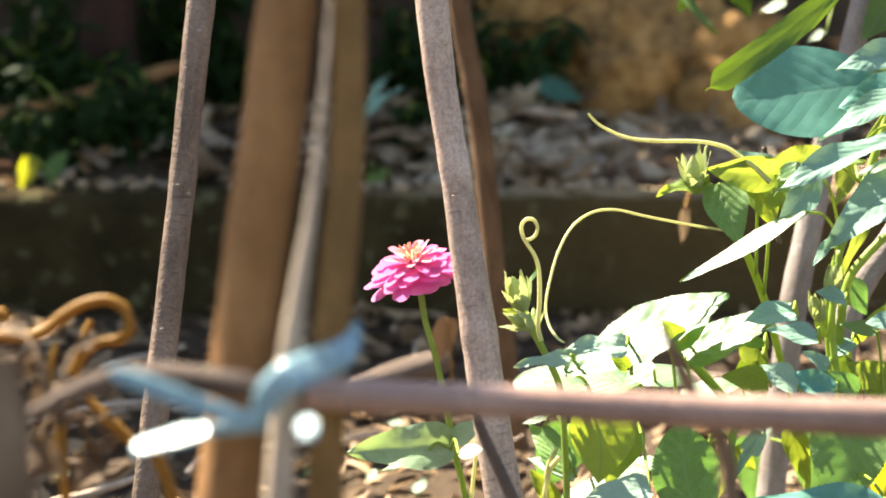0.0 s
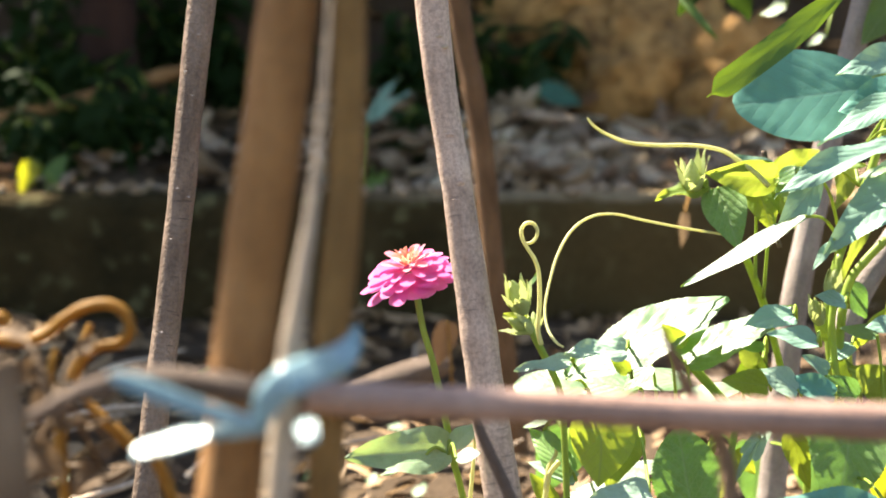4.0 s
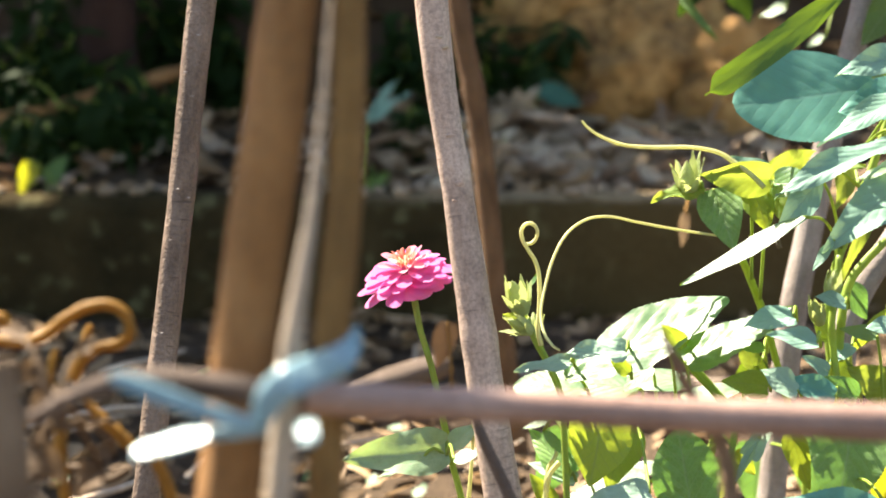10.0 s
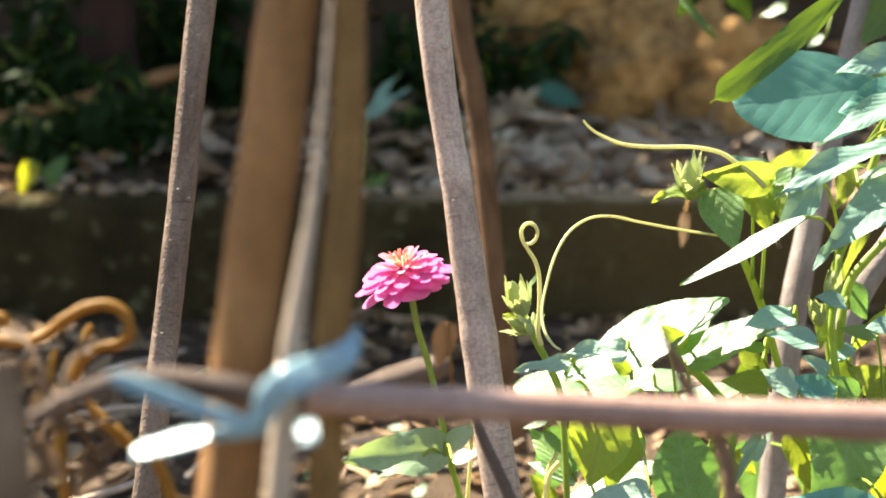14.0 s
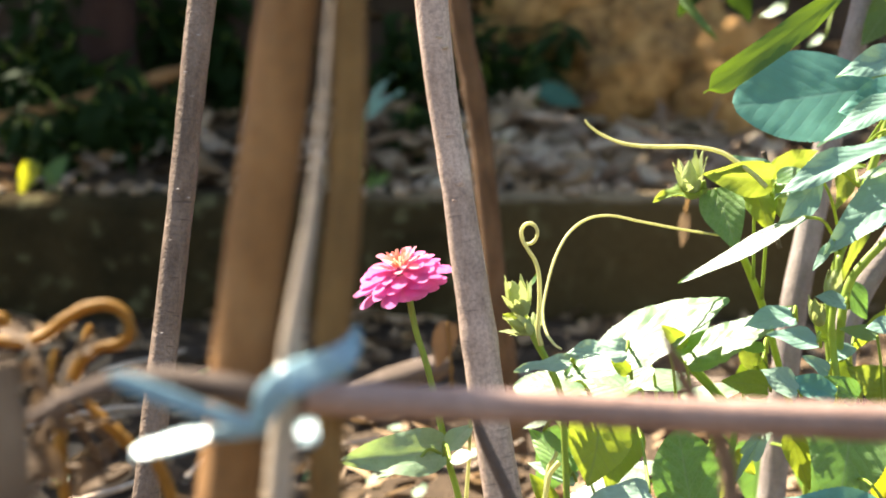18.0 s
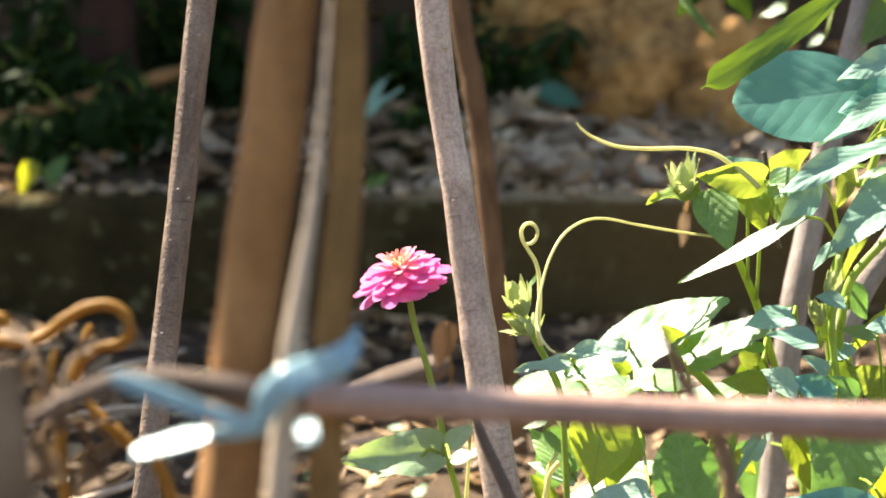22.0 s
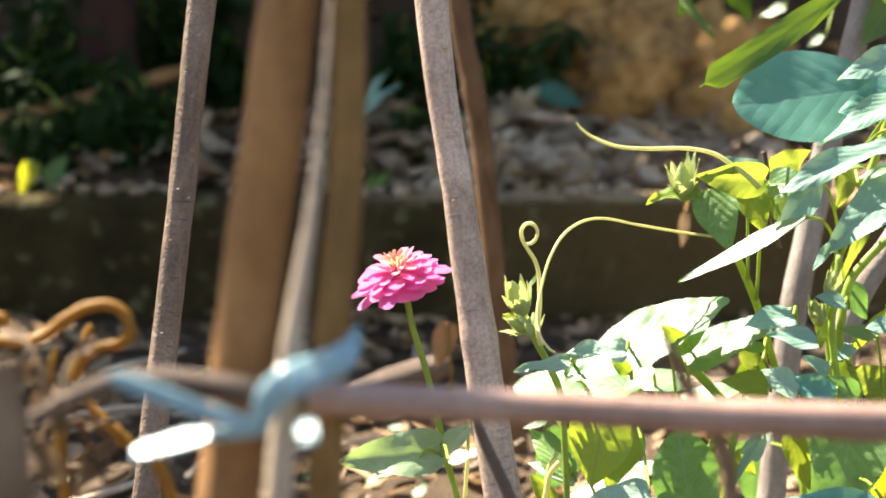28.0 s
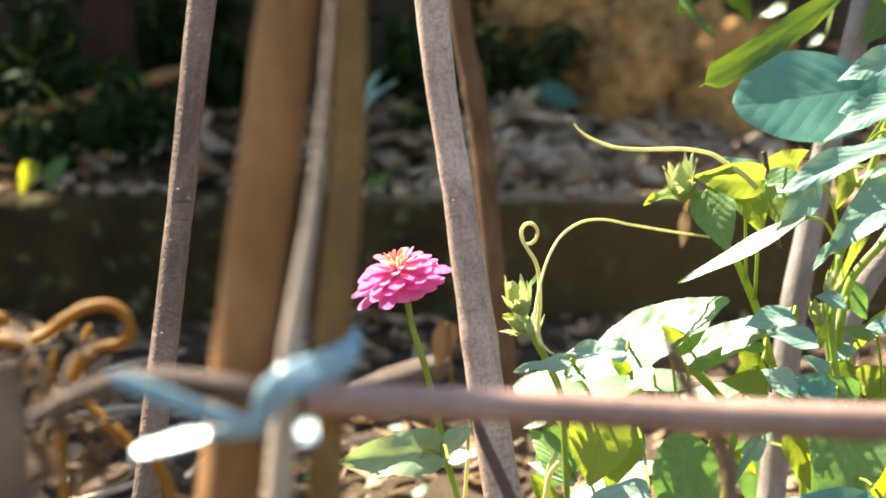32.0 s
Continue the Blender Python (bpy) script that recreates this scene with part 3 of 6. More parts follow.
def scatter_sticks():
    """Short pale sticks and pebbles strewn over the foot of the bank."""
    rnd = random.Random(21)
    for k in range(52):
        x = rnd.uniform(0.05, 0.5) if k < 38 else rnd.uniform(-0.75, 0.0)
        y = rnd.uniform(2.38, 2.66)
        yaw, half, r = rnd.gauss(0.0, 0.7), rnd.uniform(0.03, 0.09), rnd.uniform(0.004, 0.009)
        dx, dy = math.cos(yaw) * half, math.sin(yaw) * half
        ends = [(x - dx, y - dy), (x + 0.01, y), (x + dx, y + dy)]
        lift = rnd.uniform(-0.01, 0.03)
        fallen([(px, py, ground_height(px, py) + 0.015 + r + lift * i, r * (1.1 - 0.3 * i)) for i, (px, py) in enumerate(ends)],
               "short pale dry stick on the bank", BARK_DRY if k % 3 else BARK_PALE, k * 1.7)
    for k in range(5):
        x, y, r = rnd.uniform(0.0, 0.55), rnd.uniform(2.36, 2.72), rnd.uniform(0.012, 0.024)
        rock(x, y, ground_height(x, y) + r * 0.5, r * 1.2, r, r * 0.8, 20 + k * 1.3, STONE, "pale weathered stone among the fallen leaves")


def kerb_pebbles():
    """Small pebbles and crumbs on top of the edging wall."""
    rnd = random.Random(33)
    for k in range(34):
        x, y, r = rnd.uniform(-0.14, 0.52) if k < 27 else rnd.uniform(-0.7, -0.3), rnd.uniform(2.255, 2.315), rnd.uniform(0.006, 0.013)
        rock(x, y, 0.184 + r * 0.3, r * 1.3, r, r * 0.8, 50 + k * 1.3, STONE, "small pale pebble on the edging wall", 2)


scatter_sticks()
kerb_pebbles()
fallen([(-0.1270, 1.5042, 0.0490, 0.0142), (-0.0703, 1.5088, 0.0781, 0.0147), (-0.0136, 1.5119, 0.0977, 0.0142), (0.0091, 1.5133, 0.1061, 0.0102)], "grey weathered branch lying on the soil", BARK_BROWN, 7.0)


# ---- stakes and the crossbar of the fence ----
stakes = {}
stakes["dark"] = stake("stake", [(-0.1445, 0.9370, 0.4627, 0.0087), (-0.1482, 0.9317, 0.4292, 0.0083), (-0.1516, 0.9264, 0.3958, 0.0080), (-0.1549, 0.9211, 0.3624, 0.0080), (-0.1587, 0.9158, 0.3290, 0.0080), (-0.1624, 0.9105, 0.2956, 0.0080), (-0.1665, 0.9052, 0.2622, 0.0081), (-0.1705, 0.8999, 0.2288, 0.0083), (-0.1746, 0.8946, 0.1953, 0.0081), (-0.1780, 0.8903, 0.1679, 0.0081)], BARK_DARK, "slim dark grey stick with rough speckled bark", seed=3.0, rough=0.09, group="fence stakes")
stakes["post"] = stake("stake", [(-0.0513, 0.5242, 0.4615, 0.0100), (-0.0541, 0.5212, 0.4428, 0.0104), (-0.0560, 0.5183, 0.4241, 0.0106), (-0.0587, 0.5153, 0.4054, 0.0108), (-0.0617, 0.5123, 0.3867, 0.0107), (-0.0640, 0.5094, 0.3680, 0.0106), (-0.0662, 0.5064, 0.3493, 0.0106), (-0.0704, 0.5005, 0.3119, 0.0108), (-0.0719, 0.4981, 0.2966, 0.0110)], BARK_POST, "thick brown wooden stake of the fence", seed=8.0, rough=0.05, group="fence stakes")
stake("stake", [(-0.0316, 0.5204, 0.4615, 0.0060), (-0.0314, 0.5160, 0.4336, 0.0058), (-0.0323, 0.5116, 0.4058, 0.0060), (-0.0338, 0.5081, 0.3835, 0.0062), (-0.0357, 0.5052, 0.3650, 0.0063), (-0.0378, 0.5016, 0.3427, 0.0062), (-0.0387, 0.4969, 0.3130, 0.0060), (-0.0393, 0.4945, 0.2978, 0.0060)], BARK_OLIVE, "olive brown stake beside the thick fence post", seed=12.0, rough=0.04, group="fence stakes")
stake("stake", [(-0.0343, 0.4749, 0.4613, 0.0006), (-0.0353, 0.4722, 0.4444, 0.0008), (-0.0367, 0.4695, 0.4275, 0.0011), (-0.0384, 0.4668, 0.4105, 0.0015), (-0.0405, 0.4641, 0.3936, 0.0020), (-0.0425, 0.4623, 0.3818, 0.0024), (-0.0448, 0.4598, 0.3665, 0.0031), (-0.0465, 0.4574, 0.3513, 0.0039), (-0.0484, 0.4547, 0.3343, 0.0041), (-0.0501, 0.4512, 0.3120, 0.0045)], BARK_PALE, "thin pale grey stick bound to the fence", seed=17.0, rough=0.04, group="fence stakes")
stakes["cane"] = stake("stake", [(-0.0071, 0.9521, 0.4627, 0.0102), (-0.0040, 0.9473, 0.4321, 0.0097), (0.0001, 0.9425, 0.4016, 0.0094), (0.0046, 0.9382, 0.3744, 0.0092), (0.0090, 0.9339, 0.3472, 0.0094), (0.0138, 0.9285, 0.3133, 0.0101), (0.0180, 0.9242, 0.2861, 0.0105), (0.0221, 0.9199, 0.2590, 0.0110), (0.0262, 0.9150, 0.2284, 0.0113), (0.0310, 0.9102, 0.1978, 0.0113), (0.0369, 0.9047, 0.1632, 0.0117)], BARK_CANE, "greyish brown cane with fine scarred bark", seed=23.0, rough=0.05, knots=((0.58, 0.07, 0.012), (0.72, 0.06, 0.012)), group="fence stakes")
stake("stake", [(0.0146, 1.6187, 0.4691, 0.0117), (0.0216, 1.6117, 0.4241, 0.0117), (0.0298, 1.6051, 0.3837, 0.0117), (0.0396, 1.5951, 0.3203, 0.0117), (0.0472, 1.5831, 0.2453, 0.0117), (0.0543, 1.5722, 0.1749, 0.0117), (0.0626, 1.5624, 0.1143, 0.0117), (0.0690, 1.5548, 0.0664, 0.0117), (0.0821, 1.5396, -0.0300, 0.0117)], BARK_RUST, "slim brown stake standing behind the cane", seed=29.0, rough=0.05, knots=((0.42, 0.10, 0.008), (0.66, 0.08, 0.008)), group="fence stakes")
stake("stake", [(-0.1229, 0.4100, 0.3641, 0.0065), (-0.1210, 0.4081, 0.3520, 0.0068), (-0.1192, 0.4062, 0.3398, 0.0069), (-0.1180, 0.4042, 0.3274, 0.0071)], BARK_DRY, "short grey brown stake at the fence end", top=None, seed=31.0, rough=0.05, group="fence stakes")
stakes["grey"] = stake("stake", [(0.3447, 1.2763, 0.4636, 0.0106), (0.3327, 1.2691, 0.4181, 0.0106), (0.3189, 1.2611, 0.3680, 0.0108), (0.3078, 1.2539, 0.3225, 0.0108), (0.2968, 1.2453, 0.2679, 0.0108), (0.2848, 1.2359, 0.2087, 0.0113), (0.2737, 1.2215, 0.1177, 0.0115), (0.2682, 1.2136, 0.0676, 0.0115)], BARK_GREY, "pale grey stick supporting the vine", seed=37.0, rough=0.05, group="fence stakes")
# this stick stands in for a dark shadow line across the cane
stake("stake", [(0.0143, 0.7579, 0.2588, 0.0017), (0.0183, 0.7562, 0.2481, 0.0026), (0.0237, 0.7542, 0.2360, 0.0029), (0.0297, 0.7522, 0.2233, 0.0031), (0.0354, 0.7503, 0.2109, 0.0031), (0.0445, 0.7472, 0.1917, 0.0034)], BARK_BROWN, "thin dark stick standing in for the shadow line across the cane", top=None, seed=47.0, rough=0.08, group="fence stakes")
stake("stake", [(0.3632, 1.1524, 0.3209, 0.0098), (0.3377, 1.1464, 0.2831, 0.0098), (0.3123, 1.1405, 0.2454, 0.0100), (0.3010, 1.1345, 0.2077, 0.0100), (0.2990, 1.1280, 0.1532, 0.0100)], BARK_GREY, "slanting pale stick among the vine leaves", top=None, seed=41.0, rough=0.05, group="fence stakes")
stake("stake", [(0.0788, 0.5437, 0.3449, 0.0012), (0.0816, 0.5425, 0.3377, 0.0018), (0.0881, 0.5403, 0.3233, 0.0024), (0.0970, 0.5380, 0.3092, 0.0028), (0.1019, 0.5361, 0.2972, 0.0030), (0.1033, 0.5342, 0.2848, 0.0032)], BARK_DRY, "thin brown stick behind the crossbar", top=None, seed=43.0, rough=0.05, group="fence stakes")



def knots_on(ob, spots, mat):
    """Small swollen scars of cut side shoots on a stick: (x, y, z, size)."""
    for k, (x, y, z, size) in enumerate(spots):
        bm = bmesh.new()
        bmesh.ops.create_uvsphere(bm, u_segments=14, v_segments=9, radius=1)
        for v in bm.verts:
            w = 1 + 0.15 * noise.noise(v.co * 2 + Vector((k, 0, 0)))
            ring = 0.6 if v.co.y < -0.85 else 1.0
            v.co = Vector((v.co.x * size * w, v.co.y * size * 0.4 * ring, v.co.z * size * (0.35 + 0.25 * math.sin(k * 2.1)) * w))
        me = bpy.data.meshes.new("knot")
        bm.to_mesh(me)
        bm.free()
        me.polygons.foreach_set("use_smooth", [True] * len(me.polygons))
        me.materials.append(mat)
        knot = new("knot", me)
        knot.parent = ob
        knot.matrix_basis = Matrix.Translation((x, y, z))


KNOTS = plain("knot_wood", [(0.3, (0.20, 0.16, 0.13)), (0.6, (0.38, 0.33, 0.29)), (0.8, (0.52, 0.47, 0.43))], 120, 500, 0.5, 0.001, 0.8, 0.3)
knots_on(stakes["dark"], [(*(-0.1446, 0.9241, 0.4421), 0.0015), (*(-0.1526, 0.9206, 0.4203), 0.0012), (*(-0.1478, 0.9134, 0.4067), 0.0012), (*(-0.1573, 0.9098, 0.3519), 0.0012), (*(-0.1506, 0.9090, 0.3469), 0.0010), (*(-0.1613, 0.9051, 0.3222), 0.0012), (*(-0.1667, 0.8964, 0.2676), 0.0012)], KNOTS)
knots_on(stakes["cane"], [(*(-0.0026, 0.9392, 0.4405), 0.0027), (*(0.0014, 0.9382, 0.4345), 0.0024)], BARK_PALE)
knots_on(stakes["cane"], [(*(0.0042, 0.9299, 0.3820), 0.0027), (*(0.0099, 0.9254, 0.3535), 0.0031), (*(0.0076, 0.9238, 0.3434), 0.0024)], BARK_CANE)
knots_on(stakes["post"], [(*(-0.0606, 0.5078, 0.4189), 0.0028), (*(-0.0632, 0.5009, 0.3752), 0.0021)], BARK_POST)
knots_on(stakes["grey"], [(*(0.2978, 1.2340, 0.2927), 0.0041), (*(0.2737, 1.2119, 0.1533), 0.0041)], KNOTS)

tagged(tube("crossbar", [(-0.0558, 0.4729, 0.3384, 0.0036), (-0.0517, 0.4845, 0.3353, 0.0050), (-0.0269, 0.4960, 0.3308, 0.0056), (0.0221, 0.5075, 0.3259, 0.0056), (0.0812, 0.5187, 0.3198, 0.0060), (0.1566, 0.5299, 0.3138, 0.0069), (0.2278, 0.5413, 0.3086, 0.0073), (0.3160, 0.5526, 0.3033, 0.0076)], BARK_BAR, None, 18, 120, 0.04, 51.0, "", 1.0, ((0.3, 0.08, 0.02), (0.62, 0.06, 0.015))),
       "smooth reddish brown stick tied across the stakes", "crossbar")


tagged(tube("tied_stick", [(-0.1312, 0.4775, 0.3295, 0.0023), (-0.1177, 0.4786, 0.3366, 0.0032), (-0.1024, 0.4793, 0.3413, 0.0040), (-0.0871, 0.4793, 0.3413, 0.0043), (-0.0727, 0.4791, 0.3398, 0.0045), (-0.0565, 0.4787, 0.3375, 0.0045), (-0.0439, 0.4785, 0.3363, 0.0041)], BARK_BROWN, None, 14, 60, 0.07, 55.0),
       "short dark stick tied to the end of the crossbar", "stick")


def ribbon(name, pts, mat, parent, normal, label="", thick=0.0004, curl=0.12, end_normal=None):
    """A strip of strap through pts (x, y, z, half width), slightly cupped, with thickness."""
    path = spline(pts, 40)
    verts, faces = [], []
    m = 6
    for i, p in enumerate(path):
        way = (Vector(path[min(39, i + 1)][:3]) - Vector(path[max(0, i - 1)][:3])).normalized()
        z = Vector(normal).lerp(Vector(end_normal or normal), i / 39)
        z = (z - way * way.dot(z)).normalized()
        y = z.cross(way)
        for s in (1, -1):
            for j in range(m + 1):
                v = j / m * 2 - 1
                v *= s
                wob = 0.10 * noise.noise(Vector((i * 0.2, v * 2, p[3] * 90)))
                verts.append(Vector(p[:3]) + y * v * p[3] + z * (p[3] * (curl * (1 - v * v) + wob) + s * thick))
    k = 2 * (m + 1)
    for i in range(39):
        for j in range(k):
            faces.append((i * k + j, i * k + (j + 1) % k, (i + 1) * k + (j + 1) % k, (i + 1) * k + j))
    faces += [tuple(range(k))[::-1], tuple(39 * k + j for j in range(k))]
    return mesh_object(name, verts, faces, mat, parent, None, label)


tie = thing("strap_tie", (-0.0483, 0.4524, 0.3438), "pale blue plastic strap knotted round the stakes and crossbar", "strap")
ribbon("band", inside(tie, [(-0.0536, 0.4379, 0.3352, 0.0020), (-0.0527, 0.4368, 0.3413, 0.0033), (-0.0496, 0.4368, 0.3478, 0.0046), (-0.0437, 0.4375, 0.3523, 0.0051), (-0.0375, 0.4507, 0.3522, 0.0051), (-0.0324, 0.4707, 0.3506, 0.0049), (-0.0290, 0.4812, 0.3530, 0.0031), (-0.0277, 0.4850, 0.3581, 0.0009)]), STRAP, tie, (0, -0.9, 0.45), end_normal=(0.1, -0.95, 0.25))
ribbon("tail", inside(tie, [(-0.0951, 0.4309, 0.3552, 0.0011), (-0.0909, 0.4306, 0.3533, 0.0026), (-0.0815, 0.4301, 0.3500, 0.0027), (-0.0711, 0.4304, 0.3457, 0.0026), (-0.0617, 0.4319, 0.3420, 0.0024), (-0.0544, 0.4344, 0.3389, 0.0023)]), STRAP, tie, (0.3, -0.9, 0.3))
ribbon("loose_end", inside(tie, [(-0.0932, 0.4496, 0.3264, 0.0026), (-0.0888, 0.4498, 0.3276, 0.0037), (-0.0806, 0.4502, 0.3298, 0.0043), (-0.0735, 0.4504, 0.3315, 0.0039), (-0.0704, 0.4505, 0.3322, 0.0022)]), STRAP, tie, (-0.19, -0.45, 0.87), "sunlit loose strap end", curl=0.03)
ribbon("loose_strip", inside(tie, [(-0.0709, 0.4507, 0.3319, 0.0020), (-0.0660, 0.4507, 0.3324, 0.0019), (-0.0600, 0.4507, 0.3328, 0.0017), (-0.0534, 0.4507, 0.3333, 0.0014)]), STRAP, tie, (0.2, -0.95, 0.1))
ribbon("knot", inside(tie, [(-0.0421, 0.4359, 0.3355, 0.0036), (-0.0405, 0.4360, 0.3363, 0.0051), (-0.0382, 0.4361, 0.3369, 0.0051), (-0.0365, 0.4362, 0.3374, 0.0033)]), STRAP, tie, (-0.28, -0.5, 0.82))


# ---- dry curled vine stems at the fence end ----
dry = thing("dry_vine", (-0.1294, 0.4867, 0.1770), "dead orange brown vine curling over the fence end", "dry vine")
DRY_RUNS = [
    (DRY_STEM, [(-0.1862, 0.6048, 0.3278, 0.0023), (-0.1682, 0.6046, 0.3265, 0.0025), (-0.1589, 0.6051, 0.3296, 0.0027), (-0.1519, 0.6059, 0.3352, 0.0025), (-0.1429, 0.6067, 0.3401, 0.0023), (-0.1336, 0.6069, 0.3412, 0.0023), (-0.1270, 0.6063, 0.3372, 0.0023), (-0.1252, 0.6052, 0.3305, 0.0023), (-0.1297, 0.6044, 0.3256, 0.0023), (-0.1374, 0.6042, 0.3243, 0.0020), (-0.1442, 0.6034, 0.3193, 0.0023), (-0.1483, 0.6021, 0.3109, 0.0025)]),
    (DRY_STEM, [(-0.1536, 0.6002, 0.3247, 0.0011), (-0.1550, 0.5994, 0.3198, 0.0018), (-0.1567, 0.5983, 0.3127, 0.0020), (-0.1576, 0.5972, 0.3056, 0.0018)]),
    (DRY_STEM, [(-0.1472, 0.5899, 0.3107, 0.0018), (-0.1494, 0.5882, 0.2997, 0.0022), (-0.1498, 0.5861, 0.2866, 0.0024), (-0.1485, 0.5840, 0.2735, 0.0022), (-0.1476, 0.5792, 0.2428, 0.0020), (-0.1494, 0.5618, 0.1334, 0.0020)]),
    (DRY_STEM, [(-0.1461, 0.6127, 0.3011, 0.0014), (-0.1415, 0.6118, 0.2952, 0.0023), (-0.1332, 0.6106, 0.2879, 0.0025), (-0.1272, 0.6097, 0.2820, 0.0023), (-0.1203, 0.6089, 0.2770, 0.0018)]),
    (DRY_STEM, [(-0.1191, 0.6035, 0.2815, 0.0016), (-0.1146, 0.6026, 0.2756, 0.0025), (-0.1105, 0.6010, 0.2657, 0.0027), (-0.1077, 0.5989, 0.2522, 0.0023)]),
    (DRY_STEM, [(-0.1506, 0.6468, 0.3246, 0.0014), (-0.1521, 0.6462, 0.3208, 0.0019), (-0.1540, 0.6456, 0.3174, 0.0014)]),
    (DRY_STEM, [(-0.1893, 0.6238, 0.3332, 0.0028), (-0.1824, 0.6236, 0.3318, 0.0033), (-0.1786, 0.6233, 0.3300, 0.0019)]),
    (DRY_HUSK, [(-0.1813, 0.6268, 0.3134, 0.0019), (-0.1770, 0.6262, 0.3097, 0.0023), (-0.1794, 0.6249, 0.3018, 0.0023), (-0.1747, 0.6235, 0.2925, 0.0026), (-0.1665, 0.6229, 0.2891, 0.0023)]),
    (DRY_HUSK, [(-0.1711, 0.6313, 0.3036, 0.0021), (-0.1659, 0.6302, 0.2966, 0.0026), (-0.1640, 0.6288, 0.2877, 0.0024), (-0.1692, 0.6271, 0.2769, 0.0024)]),
    (DRY_HUSK, [(-0.1796, 0.6361, 0.2569, 0.0022), (-0.1699, 0.6370, 0.2626, 0.0024), (-0.1555, 0.6372, 0.2640, 0.0024), (-0.1434, 0.6364, 0.2592, 0.0024), (-0.1337, 0.6372, 0.2640, 0.0019)]),
]
for stuff, run in DRY_RUNS:
    tube("dry_stem", inside(dry, run), stuff, dry, 10, 60, 0.15, run[0][0] * 50)
for base, tip, normal, width in [
        ((-0.1426, 0.5545, 0.3175), (-0.1531, 0.5456, 0.3092), (0.3, -0.5, 0.8), 0.0104), ((-0.1529, 0.5589, 0.2969), (-0.1405, 0.5496, 0.2866), (-0.3, -0.7, 0.5), 0.0127),
        ((-0.1391, 0.5817, 0.2970), (-0.1291, 0.5973, 0.2996), (-0.3, -0.5, 0.8), 0.0101), ((-0.1325, 0.5793, 0.2818), (-0.1417, 0.5707, 0.2755), (0.2, -0.4, 0.9), 0.0132),
        ((-0.1510, 0.5431, 0.3413), (-0.1634, 0.5514, 0.3458), (-0.2, -0.45, 0.87), 0.0093), ((-0.1490, 0.5492, 0.3316), (-0.1551, 0.5403, 0.3233), (0.5, -0.8, 0.1), 0.0091),
        ((-0.1325, 0.5497, 0.3346), (-0.1280, 0.5581, 0.3402), (0.1, -0.9, 0.1), 0.0053), ((-0.1271, 0.5803, 0.2883), (-0.1369, 0.5803, 0.2883), (0.1, -0.7, 0.6), 0.0088)]:
    leaf(dry, base, tip, normal, width, DRY_HUSK, "ovate", (-0.1351, 0.5235, 0.3133), "withered curled leaf", DRY_HUSK, fold=0.5, droop=0.3, wave=0.08, seed=base[0] * 99)


# ---- the zinnia ----
zinnia = thing("zinnia", (0.0307, 0.9403, 0.0041), "pink double zinnia on a slender green stem", "flower")
tube("stem", inside(zinnia, [(-0.0198, 0.9840, 0.2804, 0.0025), (-0.0182, 0.9823, 0.2696, 0.0022), (-0.0146, 0.9794, 0.2515, 0.0021), (-0.0075, 0.9757, 0.2281, 0.0021), (0.0007, 0.9700, 0.1919, 0.0022), (0.0059, 0.9660, 0.1667, 0.0022), (0.0113, 0.9629, 0.1468, 0.0022), (0.0198, 0.9563, 0.1052, 0.0029), (0.0307, 0.9400, 0.0023, 0.0033)]), STEM, zinnia, 12, 70, 0.05, 2.0)
HEAD = Vector((-0.0236, 0.9851, 0.2886))
AXIS = Vector((-0.18, -0.24, 0.93)).normalized()


def petal_mesh(length, width, rise, bend, cup):
    """A petal along +x: rises, then bends down, with a blunt notched tip."""
    verts, faces, uvs = [], [], []
    nu, nv = 14, 8
    for i in range(nu + 1):
        u = i / nu
        w = width * 0.5 * (0.25 + 0.75 * math.sin(min(1.0, u * 1.35) * math.pi / 2)) * (1 if u < 0.72 else math.sqrt(max(0.05, 1 - ((u - 0.72) / 0.285) ** 2)))
        for j in range(nv + 1):
            v = j / nv * 2 - 1
            z = rise * u - bend * u * u + cup * v * v * w / length * 2 - 0.05 * cup * abs(v)
            verts.append(Vector((u * length, v * w, z * length)))
            uvs.append((u, v * 0.5))
    for i in range(nu):
        for j in range(nv):
            a = i * (nv + 1) + j
            faces.append((a, a + nv + 1, a + nv + 2, a + 1))
    me = bpy.data.meshes.new("petal")
    me.from_pydata([tuple(v) for v in verts], [], faces)
    layer = me.uv_layers.new(name="UVMap")
    idx = np.empty(len(me.loops), dtype=np.int32)
    me.loops.foreach_get("vertex_index", idx)
    layer.data.foreach_set("uv", np.asarray(uvs, dtype=np.float32)[idx].ravel())
    me.polygons.foreach_set("use_smooth", [True] * len(me.polygons))
    return me


